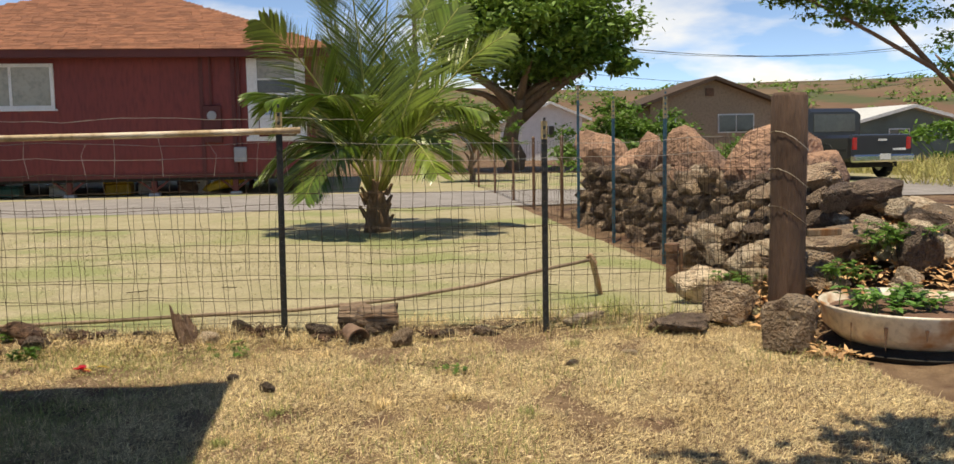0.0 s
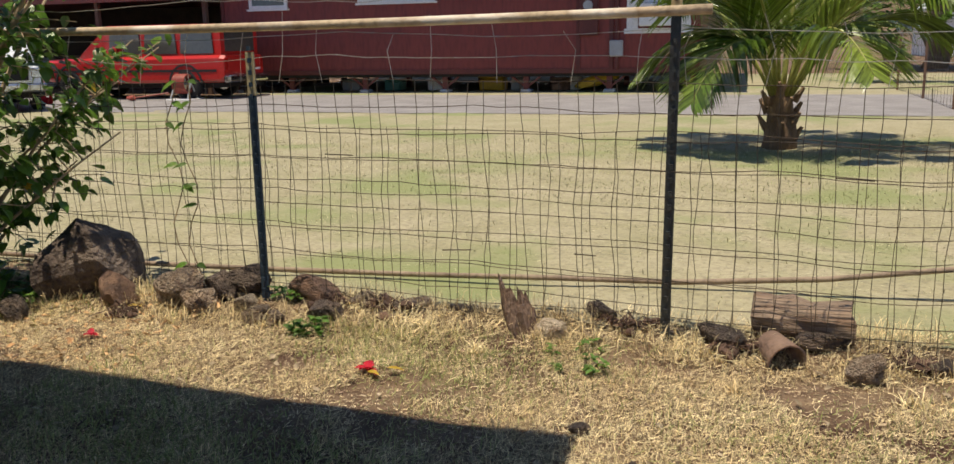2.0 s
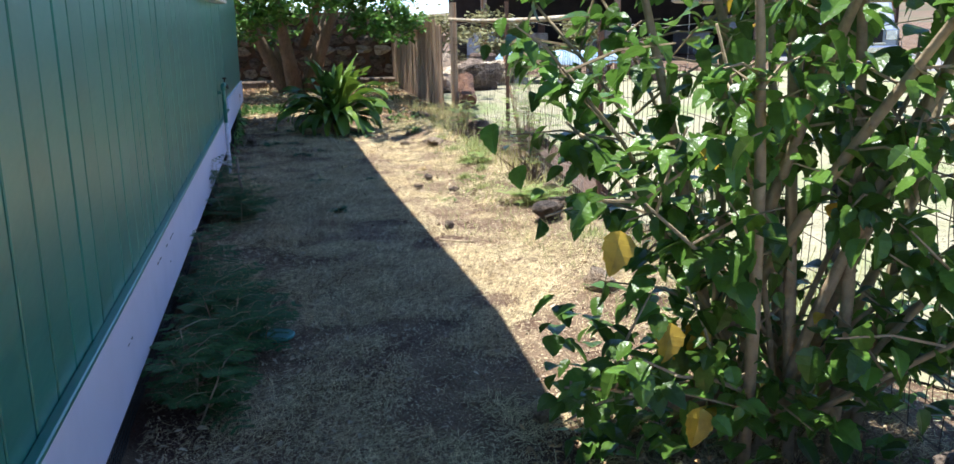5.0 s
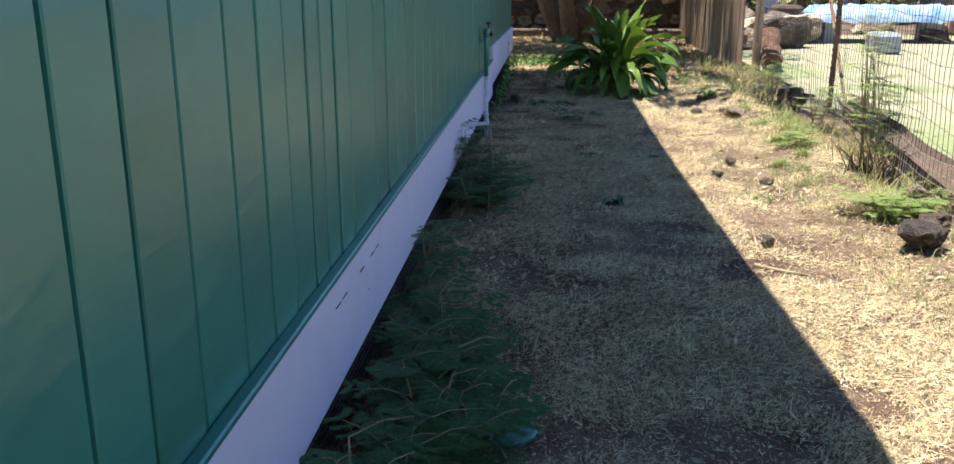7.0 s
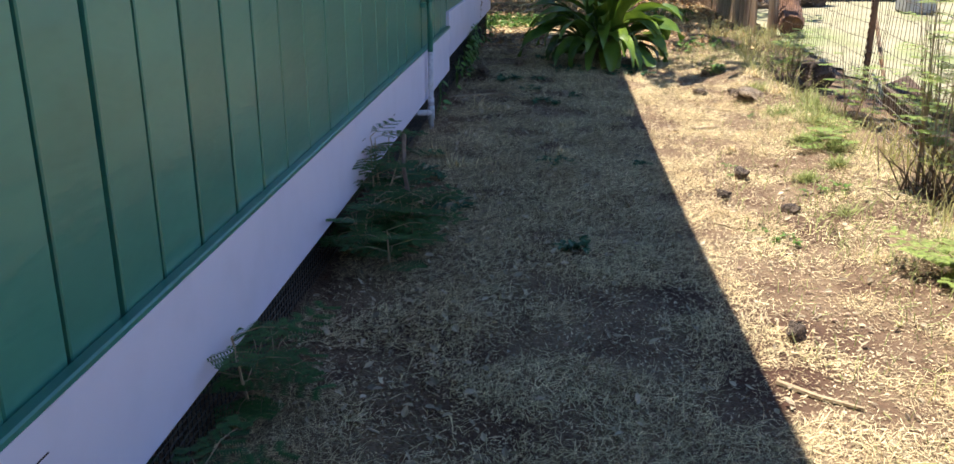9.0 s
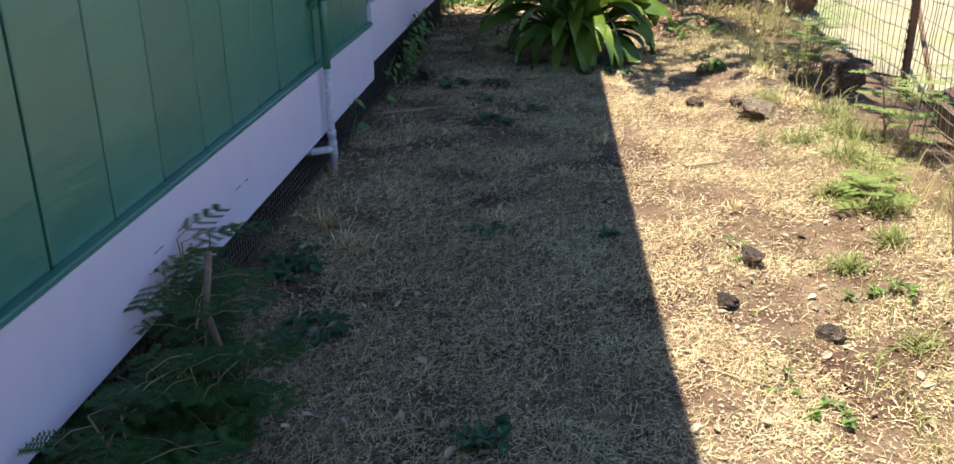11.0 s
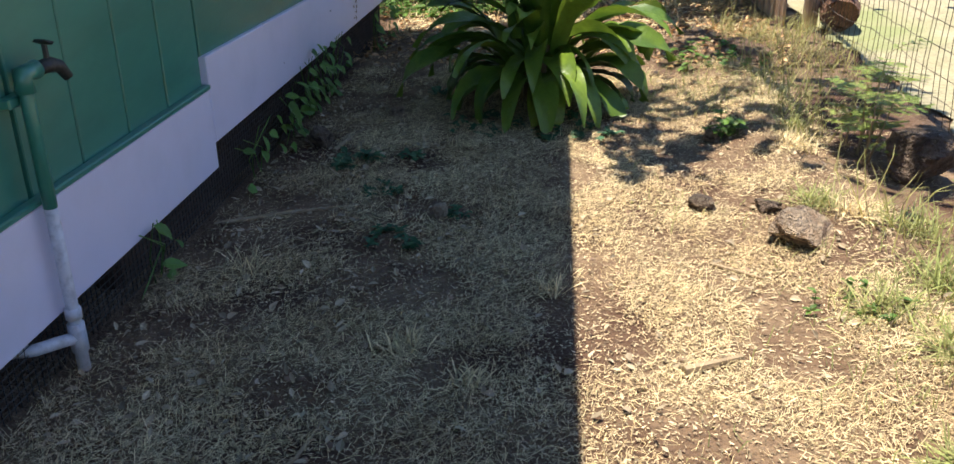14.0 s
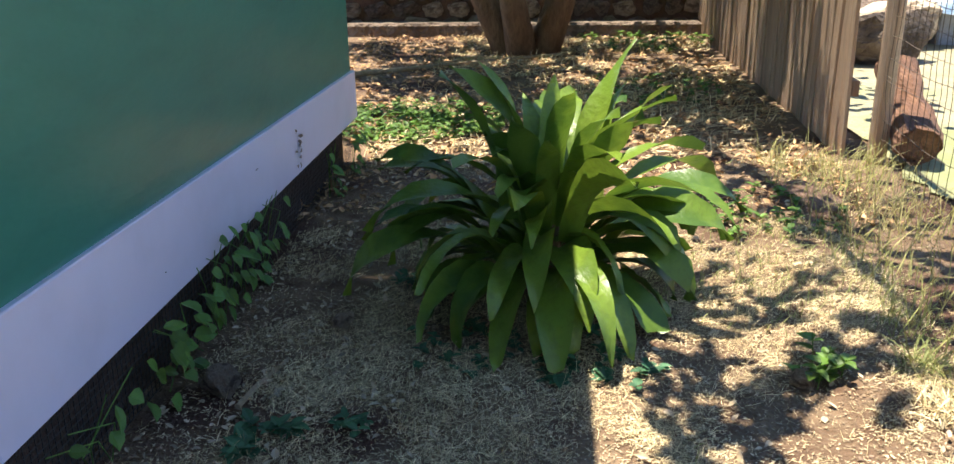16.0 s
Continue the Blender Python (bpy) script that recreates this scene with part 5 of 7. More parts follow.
# ---- vehicles ----
def vehicle(name, m, paint, label, cat="pickup truck", L=5.4, W=1.95, bed=True, tall=1.8, glass=PANE, canopy=False):
    """Built with its front towards +x about the origin, then placed by m."""
    th = thing(name, label, cat)
    hw = W / 2

    def loft(sections, mat_, nm, parent=th, lab=""):
        g = G()
        k = len(sections[0][1])
        for x, prof in sections:
            for y, z in prof:
                g.v.append((x, y, z))
        for i in range(len(sections) - 1):
            for j in range(k):
                a, b = i * k + j, i * k + (j + 1) % k
                g.f.append((a, b, b + k, a + k))
        g.f.append(tuple(range(k)))
        g.f.append(tuple((len(sections) - 1) * k + j for j in reversed(range(k))))
        return part(nm, g, mat_, parent, lab)

    def ring(w, z0, z1, r=0.08):
        return [(-w, z0 + r), (-w + r, z0), (w - r, z0), (w, z0 + r), (w, z1 - r), (w - r * 1.3, z1), (-w + r * 1.3, z1), (-w, z1 - r)]

    deck = 1.05
    loft([(-L / 2, ring(hw - 0.03, 0.5, deck + 0.02)), (-L / 2 + 0.12, ring(hw, 0.42, deck + 0.04)), (0, ring(hw, 0.4, deck + 0.02)), (L / 2 - 1.3, ring(hw, 0.42, deck)), (L / 2 - 0.25, ring(hw - 0.03, 0.45, deck - 0.04)), (L / 2, ring(hw - 0.1, 0.5, deck - 0.14))], paint, "body")
    x0, x1 = (-0.55, L / 2 - 1.25) if bed and not canopy else (-L / 2 + 0.1, L / 2 - 1.25)
    loft([(x0, ring(hw - 0.1, deck - 0.05, tall - 0.1)), (x0 + 0.25, ring(hw - 0.16, deck - 0.05, tall)), (x1 - 0.75, ring(hw - 0.16, deck - 0.05, tall)), (x1, ring(hw - 0.06, deck - 0.05, deck + 0.06, 0.03))], paint, "cab")
    for sgn in (-1, 1):
        n = 3 if canopy else 2
        for i in range(n):
            a = x0 + 0.22 + (x1 - 1.0 - x0) * i / n
            b = x0 + 0.12 + (x1 - 1.0 - x0) * (i + 1) / n
            part("side_window", G().add([(a, sgn * (hw - 0.095), deck + 0.08), (b, sgn * (hw - 0.095), deck + 0.08), (b - 0.05, sgn * (hw - 0.125), tall - 0.14), (a + 0.05, sgn * (hw - 0.125), tall - 0.14),
                                         (a, sgn * (hw - 0.13), deck + 0.08), (b, sgn * (hw - 0.13), deck + 0.08), (b - 0.05, sgn * (hw - 0.17), tall - 0.14), (a + 0.05, sgn * (hw - 0.17), tall - 0.14)],
                                        [(0, 1, 2, 3), (7, 6, 5, 4), (0, 4, 5, 1), (3, 2, 6, 7), (1, 5, 6, 2), (0, 3, 7, 4)]), glass, th)
        part("trim_strip", G().box(-L / 2 + 0.2, L / 2 - 0.3, sgn * hw - 0.012, sgn * hw + 0.012, 0.68, 0.74), RUBBER, th)
    part("rear_window", G().box(x0 - 0.012, x0 + 0.03, -hw + 0.28, hw - 0.28, deck + 0.12, tall - 0.16, bev=0.01), glass, th)
    part("windscreen", G().add([(x1 - 0.1, -hw + 0.2, deck + 0.12), (x1 - 0.1, hw - 0.2, deck + 0.12), (x1 - 0.66, hw - 0.28, tall - 0.08), (x1 - 0.66, -hw + 0.28, tall - 0.08)], [(0, 1, 2, 3)]), glass, th)
    part("grille", G().box(L / 2 - 0.03, L / 2 + 0.02, -0.62, 0.62, 0.66, 0.92, bev=0.01), BLACK, th, "black grille with chrome surround")
    part("grille_surround", G().box(L / 2 - 0.02, L / 2 + 0.03, -0.68, 0.68, 0.92, 0.95).box(L / 2 - 0.02, L / 2 + 0.03, -0.68, 0.68, 0.62, 0.66).box(L / 2, L / 2 + 0.035, -0.25, 0.25, 0.76, 0.83), CHROME, th)
    for sgn in (-1, 1):
        part("headlight", G().box(L / 2 - 0.06, L / 2 + 0.015, sgn * 0.78 - 0.12, sgn * 0.78 + 0.12, 0.7, 0.92, bev=0.02), CHROME, th, "clear headlight")
        part("tail_lamp", G().box(-L / 2 - 0.015, -L / 2 + 0.08, sgn * (hw - 0.13) - 0.08, sgn * (hw - 0.13) + 0.08, 0.72, 1.02, bev=0.02), LAMPR, th, "red tail lamp")
    part("front_bumper", G().box(L / 2 - 0.1, L / 2 + 0.12, -hw + 0.02, hw - 0.02, 0.42, 0.6, bev=0.04), CHROME, th, "chrome bumper")
    part("rear_bumper", G().box(-L / 2 - 0.16, -L / 2 + 0.05, -hw + 0.02, hw - 0.02, 0.42, 0.6, bev=0.04), CHROME, th, "chrome step bumper")
    part("number_plate", G().box(-L / 2 - 0.175, -L / 2 - 0.155, -0.16, 0.16, 0.48, 0.62), WHITE2, th)
    part("tailgate_handle", G().box(-L / 2 - 0.03, -L / 2 - 0.005, -0.14, 0.14, 0.93, 0.98), CHROME, th)
    part("badge", G().box(-L / 2 - 0.025, -L / 2 - 0.005, -0.75, -0.35, 0.7, 0.75), WHITE2, th)
    for x in (-L / 2 + 1.1, L / 2 - 0.95):
        for sgn in (-1, 1):
            y = sgn * (hw - 0.11)
            part("wheel_arch", G().tube([(x + 0.46 * math.cos(a / 8 * math.pi), sgn * (hw - 0.02), 0.40 + 0.46 * math.sin(a / 8 * math.pi)) for a in range(9)], 0.04, 5), RUBBER, th)
            w = part("wheel", G().tube([(x, y - 0.12, 0.37), (x, y + 0.12, 0.37)], 0.2, 16), CHROME, th, "silver alloy wheel")
            g = G()
            for i in range(20):
                a = 2 * math.pi * i / 20
                for r, yy in ((0.21, -0.11), (0.33, -0.125), (0.375, -0.09), (0.375, 0.09), (0.33, 0.125), (0.21, 0.11)):
                    g.v.append((x + r * math.cos(a), y + yy, 0.37 + r * math.sin(a)))
            for i in range(20):
                for j in range(6):
                    a, b = i * 6 + j, i * 6 + (j + 1) % 6
                    c, d = ((i + 1) % 20) * 6 + (j + 1) % 6, ((i + 1) % 20) * 6 + j
                    g.f.append((a, b, c, d))
            part("tyre", g, RUBBER, w, "black tyre", True)
    part("underbody", G().box(-L / 2 + 0.3, L / 2 - 0.3, -hw + 0.25, hw - 0.25, 0.28, 0.46), BLACK, th)
    th.matrix_world = m
    return th


vehicle("pickup_truck", pose(20.47, 23.7, 0.04, 0, 0, 97) @ Matrix.Diagonal((1.05, 1.08, 1.2, 1)), BLACKPAINT, "black pickup truck with chrome rear bumper parked on grass")
vehicle("red_truck", pose(-9.55, 19.0, 0.02, 0, 0, 180), REDPAINT, "bright red truck with covered bed parked on gravel", "truck", 5.5, 1.95, True, 1.85, PANE, True)
vehicle("white_truck", pose(-11.3, 15.1, 0.02, 0, 0, -40), WHITEPAINT, "white pickup truck with black and chrome grille", "pickup truck")
vehicle("grey_car", pose(-15.6, 13.4, 0.02, 0, 0, -32), mat("grey car paint", (0.32, 0.35, 0.40), None, 2, 0.3, 0, coat=0.6), "grey pickup truck parked beside the white one", "pickup truck")

# hose reel and bits by the drive
reel = thing("hose_reel", "red garden hose wound on a metal reel stand", "hose reel", at=(-7.9, 17.9, 0))
g = G()
for i in range(7):
    g.tube([(-7.9 - 0.16 + i * 0.05, 17.9 + 0.22 * math.cos(a * 0.35), 0.42 + 0.22 * math.sin(a * 0.35)) for a in range(19)], 0.028, 5, False)
part("hose", g, HOSE, reel, "red hose", True)
part("stand", G().tube([(-8.15, 17.65, 0), (-8.12, 17.90, 0.45), (-8.15, 18.15, 0)], 0.02, 5).tube([(-7.65, 17.65, 0), (-7.68, 17.90, 0.45), (-7.65, 18.15, 0)], 0.02, 5).tube([(-8.12, 17.90, 0.42), (-7.68, 17.90, 0.42)], 0.02, 5).tube([(-8.1, 18.10, 0.3), (-8.0, 18.30, 0.85), (-7.8, 18.30, 0.85), (-7.7, 18.10, 0.3)], 0.02, 5), GREYM, reel)
part("base", G().box(-8.25, -7.55, 17.60, 18.20, -0.01, 0.05, bev=0.01), WHITE2, reel)
solo("string_trimmer", G().tube([(-9.0, 17.4, 0.1), (-8.2, 17.7, 0.2)], 0.02, 6).rock((-9.05, 17.38, 0.1), (0.16, 0.13, 0.09), random.Random(1), 2), HOSE, "red garden machine lying on the drive", "garden tool")
solo("paving_slab", G().box(-7.5, -6.6, 19.4, 19.9, 0.0, 0.06, bev=0.01), ROCKP, "pale slab at the house corner", "slab")

# carport and dark shed behind the vehicles
cp = thing("carport", "open carport with dark roof beside the red house", "carport", at=(-13, 23, 0))
part("roof", G().box(-24, -8.75, 20.6, 28, 2.75, 2.9).box(-24, -8.75, 20.5, 20.62, 2.6, 2.92), REDTRIM, cp)
# back wall near-black: the carport's inner shade is in its colour
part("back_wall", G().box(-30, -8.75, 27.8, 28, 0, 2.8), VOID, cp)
for x in (-8.95, -12.5, -17.5, -23.8):
    part("post", G().box(x - 0.06, x + 0.06, 20.7, 20.82, -0.05, 2.75), DARKWOOD, cp)
rng = random.Random(31)
for i in range(22):
    x, w, h = rng.uniform(-23, -9), rng.uniform(0.3, 1.0), rng.uniform(0.3, 1.5)
    solo("stored_box", G().box(x, x + w, 25 + rng.random(), 26.6, 0, h, bev=0.03), rng.choice((GREYM, WHITE2, RUST, DARKWOOD, TEAL, BLACK)), "stored box standing in the dark carport", "box", "boxes in the carport")

# ---- houses in the distance ----
def gable_house(x0, x1, y0, y1, h, rise, wm, rm, label, windows):
    th = thing("house", label, "house", "houses in the distance", ((x0 + x1) / 2, y0, 0))
    xm = (x0 + x1) / 2
    part("wall", G().add([(x0, y0, 0), (x1, y0, 0), (x1, y0, h), (xm, y0, h + rise), (x0, y0, h), (x0, y1, 0), (x1, y1, 0), (x1, y1, h), (xm, y1, h + rise), (x0, y1, h)],
                         [(0, 1, 2, 3, 4), (9, 8, 7, 6, 5), (1, 6, 7, 2), (0, 4, 9, 5)]), wm, th)
    o = 0.6
    g = G()
    for xa, za, xb, zb in ((x0 - o, h - o * rise / (xm - x0), xm, h + rise), (xm, h + rise, x1 + o, h - o * rise / (xm - x0))):
        g.add([(xa, y0 - 0.5, za), (xb, y0 - 0.5, zb), (xb, y1 + 0.5, zb), (xa, y1 + 0.5, za), (xa, y0 - 0.5, za + 0.18), (xb, y0 - 0.5, zb + 0.18), (xb, y1 + 0.5, zb + 0.18), (xa, y1 + 0.5, za + 0.18)],
              [(3, 2, 1, 0), (4, 5, 6, 7), (0, 1, 5, 4), (2, 3, 7, 6), (0, 4, 7, 3), (1, 2, 6, 5)])
    part("roof", g, rm, th)
    for wx, wz, ww, wh in windows:
        w = part("window", G().box(wx, wx + ww, y0 - 0.06, y0 + 0.02, wz, wz + wh), WHITE2, th, "pale window frame")
        for i in range(2):
            part("pane", G().box(wx + 0.06 + i * (ww - 0.06) / 2, wx + (i + 1) * (ww - 0.06) / 2, y0 - 0.08, y0 - 0.05, wz + 0.06, wz + wh - 0.06), PANE, w)
    return th


bh = gable_house(19.9, 26.3, 40, 44, 3.1, 1.15, BEIGE, mat("brown roof edge", (0.10, 0.065, 0.045), None, 1, 0.9, 0.1), "beige stucco house with low brown gable roof", [(20.3, 1.6, 0.9, 0.9), (23.4, 1.6, 1.9, 0.95)])
part("gable_vent", G().box(22.75, 23.15, 39.9, 40.02, 3.45, 3.85), RUST, bh)
gable_house(16.4, 21.2, 60, 68, 3.0, 1.0, WHITE2, PALEROOF, "white house with white roof behind the trees", [(18.2, 1.6, 1.0, 0.9)])
gable_house(31.5, 38.5, 42, 50, 1.9, 0.9, mat("green-grey wall", (0.16, 0.20, 0.17), None, 1, 0.8, 0.1), PALEROOF, "low green house with white metal roof", [(33.8, 0.9, 1.2, 0.8)])

# utility pole and wires
pole = thing("utility_pole", "tall dark wooden utility pole with crossarm", "utility pole", at=(8.5, 45, 0))
part("pole", G().tube([(8.5, 45, -0.2), (8.5, 45, 8.6)], [0.17, 0.12], 8), DARKWOOD, pole)
part("crossarm", G().box(7.6, 9.5, 44.9, 45.1, 8.0, 8.15), DARKWOOD, pole)
for z, y2, z2 in ((8.2, 21.6, 3.7), (7.3, 21.6, 3.6)):
    solo("power_line", G().tube(arc((8.4, 45, z), (3.5, y2, z2), 0.8, 14), 0.014, 4, False), BLACK, "black overhead wire to the red house", "wire", "overhead wires")
for i, (x, z) in enumerate(((7.7, 8.2), (8.5, 8.25), (9.4, 8.2), (8.5, 6.6), (8.5, 5.9))):
    solo("power_line", G().tube(arc((x, 45, z), (x + 34, 52, z - 1.0), 1.4, 14), 0.016, 4, False), BLACK, "black overhead wire beyond the trees", "wire", "overhead wires")


# ---- trees ----
def crown(g, c, rad, n, size, rng, clumps=40, hollow=0.55, flatness=1.0):
    """Leaves gathered in clumps over an uneven crown."""
    cs = []
    while len(cs) < clumps:
        p = Vector((rng.uniform(-1, 1), rng.uniform(-1, 1), rng.uniform(-1, 1)))
        if hollow < p.length < 1:
            cs.append(p)
    for i in range(n):
        q = rng.choice(cs)
        k = 0.26
        p = Vector((q.x + rng.gauss(0, k * 0.55), q.y + rng.gauss(0, k * 0.55), q.z + rng.gauss(0, k * 0.34)))
        p = Vector((c[0] + p.x * rad[0], c[1] + p.y * rad[1], c[2] + p.z * rad[2]))
        s = size * rng.uniform(0.6, 1.4)
        d = Vector((rng.gauss(0, 1), rng.gauss(0, 1), rng.gauss(0, 0.5))).normalized()
        g.leaf(p, d, (rng.gauss(0, 0.4), rng.gauss(0, 0.4), 1), s, s * 0.6, 0.1, 0.2)


def limbs(g, base, top, r, rng, n, spread, zlo=0.3, seg=5):
    base, top = Vector(base), Vector(top)
    g.tube([base.lerp(top, i / seg) + Vector((rng.gauss(0, r * 0.4), rng.gauss(0, r * 0.4), 0)) * (0 < i) for i in range(seg + 1)], [r * (1 - 0.5 * i / seg) for i in range(seg + 1)], 9)
    for i in range(n):
        a = i * 2.4 + rng.random()
        q = base.lerp(top, rng.uniform(zlo, 0.95))
        e = q + Vector((math.cos(a) * spread[0], math.sin(a) * spread[1], spread[2] * rng.uniform(0.5, 1.2))) * rng.uniform(0.7, 1.1)
        m = q.lerp(e, 0.5) + Vector((rng.gauss(0, 0.1), rng.gauss(0, 0.1), 0.12 * spread[2]))
        g.tube([q, q.lerp(m, 0.6), m, m.lerp(e, 0.5) + Vector((0, 0, 0.05)), e], [r * 0.45, r * 0.4, r * 0.3, r * 0.2, r * 0.08], 6)


rng = random.Random(41)
tree = thing("monkeypod_tree", "broad spreading dark green shade tree", "tree", at=(12.6, 38, 0))
g = G()
limbs(g, (12.6, 38, -0.1), (12.9, 38, 3.4), 0.5, rng, 11, (3.4, 3.4, 2.2), 0.55)
part("trunk", g, BARK, tree, "thick dark trunk with spreading limbs", True)
g = G()
crown(g, (13.6, 38, 6.6), (4.5, 4.5, 2.7), 26000, 0.27, rng, 110, 0.5)
crown(g, (11.2, 37.6, 5.6), (2.2, 2.5, 1.3), 2600, 0.28, rng, 20)
crown(g, (16.9, 37.6, 5.0), (1.6, 2.0, 0.9), 1700, 0.28, rng, 14)
part("crown", g, LEAFD, tree, "dense dark green crown", kind="stuff")
# plumeria-like shrub behind the palm
sh = thing("broadleaf_shrub", "bright green broad-leaved shrub behind the palm", "shrub", at=(9.6, 26, 0))
g = G()
limbs(g, (9.3, 26, 0), (9.3, 26, 1.3), 0.1, rng, 7, (0.9, 0.9, 0.9), 0.2)
part("trunk", g, BARK, sh)
g = G()
for i in range(70):
    p = Vector((9.3 + rng.gauss(0, 0.65), 26 + rng.gauss(0, 0.5), 1.9 + rng.gauss(0, 0.42)))
    for j in range(14):
        a = rng.uniform(0, 6.28)
        g.leaf(p, (math.cos(a), math.sin(a), rng.uniform(-0.1, 0.8)), (0, 0, 1), rng.uniform(0.25, 0.42), 0.09)
part("crown", g, SHRUB, sh, "", kind="stuff")
# feathery tree reaching in over the heap
ft = thing("feathery_tree", "airy thorn tree with fine green leaves", "tree", at=(17.5, 11, 0))
g = G()
limbs(g, (17.5, 11, 0), (16.4, 10.6, 2.2), 0.2, rng, 4, (1.2, 1.2, 1.6), 0.5)
for pts in ([(16.4, 10.6, 1.7), (15.4, 10.3, 2.4), (14.2, 10.1, 2.95), (13.0, 10, 3.5), (12.3, 10, 3.6)], [(15.4, 10.3, 2.4), (14.6, 10.6, 3.4), (13.6, 10.6, 3.9)], [(16.4, 10.6, 2.1), (15.9, 9.6, 3.6), (15.2, 9.4, 4.6)]):
    g.tube(pts, [0.05 - 0.009 * i for i in range(len(pts))], 6)
part("trunk", g, BARK, ft, "", True)
g = G()
for c, r, n in (((13.0, 10.1, 3.65), (1.3, 0.9, 0.4), 2600), ((15.0, 10, 3.75), (1.8, 1.1, 0.55), 3600), ((14.1, 10.2, 3.3), (1.0, 0.7, 0.25), 900), ((16.3, 10.4, 2.7), (0.9, 0.9, 0.6), 1400)):
    crown(g, c, r, n, 0.085, rng, 26, 0.2)
part("crown", g, SHRUB, ft, "", kind="stuff")
# tree out of sight beside the yard whose leaves shade the corner
ot = thing("yard_tree", "leafy tree beside the yard corner", "tree", at=(10.6, -4.2, 0))
g = G()
g.tube([(10.6, -4.2, -0.1), (10.4, -4.0, 1.6), (9.4, -3.0, 2.9), (8.2, -1.9, 3.3), (7.4, -1.4, 3.3)], [0.16, 0.14, 0.1, 0.06, 0.03], 8)
part("trunk", g, BARK, ot, "", True)
g = G()
crown(g, (8.0, -1.7, 3.4), (1.2, 0.8, 0.35), 900, 0.13, rng, 22, 0.2)
part("crown", g, LEAF, ot, "", kind="stuff")
# bushes between the wall and the far houses, and on the hillside
for i, (x, y, z, r, n, s) in enumerate(((15.9, 33, 1.4, (2.0, 1.6, 1.7), 3000, 0.2), (18.2, 35, 1.3, (2.4, 1.5, 1.5), 3000, 0.2), (21.5, 32, 0.7, (2.2, 1.2, 0.9), 1700, 0.18), (25.8, 33, 0.7, (2.2, 1.4, 1.0), 1700, 0.2), (16.2, 26.5, 0.6, (1.6, 1.0, 0.7), 1500, 0.16),
                                         (14.6, 29, 0.6, (1.8, 1.0, 0.9), 1500, 0.2), (27.5, 21.5, 0.5, (2.6, 2.0, 0.8), 2400, 0.2), (23.6, 17.5, 0.35, (1.4, 1.2, 0.55), 1500, 0.16), (29, 30, 0.8, (2, 2, 1.2), 1400, 0.22))):
    g = G()
    crown(g, (x, y, z), r, n, s, rng, 24, 0.3)
    for j in range(7):
        a = j * 0.9
        g.tube([(x, y, -0.05), (x + r[0] * 0.6 * math.cos(a), y + r[1] * 0.6 * math.sin(a), z + 0.2)], [0.04, 0.01], 4)
    solo("bush", g, SHRUB, "bright green bush in the rough beyond the wall", "bush", "bushes beyond the wall", kind="")
g = G()
for i in range(420):
    x, y = rng.uniform(0, 260), rng.uniform(95, 320)
    z = gz(x, y)
    s = rng.uniform(0.6, 2.4)
    for j in range(26):
        p = (x + rng.gauss(0, s * 0.6), y + rng.gauss(0, s * 0.5), z + s * 0.4 + rng.gauss(0, s * 0.32))
        g.leaf(p, (rng.gauss(0, 1), rng.gauss(0, 1), rng.gauss(0, 0.6)), (0, 0, 1), s * 0.55, s * 0.4)
solo("hillside_scrub", g, LEAFD, "dark green scrub scattered over the dry hillside", "scrub", kind="stuff")

# ---- far end of the side yard ----
rng = random.Random(52)
fe = thing("board_fence", "weathered vertical board fence with reddish stain", "fence", at=(-12, 2.6, 0))
x = -9.36
while x > -16.2:
    w = rng.uniform(0.11, 0.15)
    h = rng.uniform(1.26, 1.36)
    ln = rng.uniform(-0.02, 0.02)
    g = G().box(-w / 2 + 0.004, w / 2 - 0.004, -0.011, 0.011, 0.02, h, bev=0.003)
    ob = part("board", g, GREYWOOD)
    ob.parent = fe
    ob.matrix_parent_inverse = Matrix.Translation(-fe.location)
    ob.matrix_basis = Matrix.Translation((x - w / 2, 2.60 + rng.uniform(-0.012, 0.012), -0.03)) @ Euler((rng.uniform(-0.015, 0.015), ln, rng.uniform(-0.04, 0.04))).to_matrix().to_4x4()
    x -= w
part("rail", G().box(-16.2, -9.4, 2.622, 2.66, 0.35, 0.44).box(-16.2, -9.4, 2.622, 2.66, 1.0, 1.09), GREYWOOD, fe)
solo("gate_post", G().tube([(-9.24, 2.75, -0.1), (-9.2, 2.74, 1.55)], [0.055, 0.05], 9), GREYWOOD, "grey round wooden post at the fence end", "post")
sw = thing("back_stone_wall", "mortared brown stone wall at the yard end", "stone wall", at=(-15.4, 0, 0))
part("wall_core", G().box(-15.9, -15.45, -6.0, 2.6, -0.1, 1.5), BRICK, sw, "brown mortar core")
for k in range(7):
    y = -3.6
    while y < 2.6:
        w = rng.uniform(0.2, 0.42)
        stone("stone", (-15.42, y + w / 2, 0.1 + k * 0.21), (0.09, w * 0.53, 0.11), rng.choice((ROCK, ROCK, ROCKR, ROCKD, ROCKP) if k > 2 else (ROCK, ROCKD)), sw, 0.0, 0.12)
        y += w + 0.02
part("ledge", G().box(-15.4, -15.1, -4, 2.6, -0.05, 0.16, bev=0.03), ROCKD, sw, "dark low ledge")
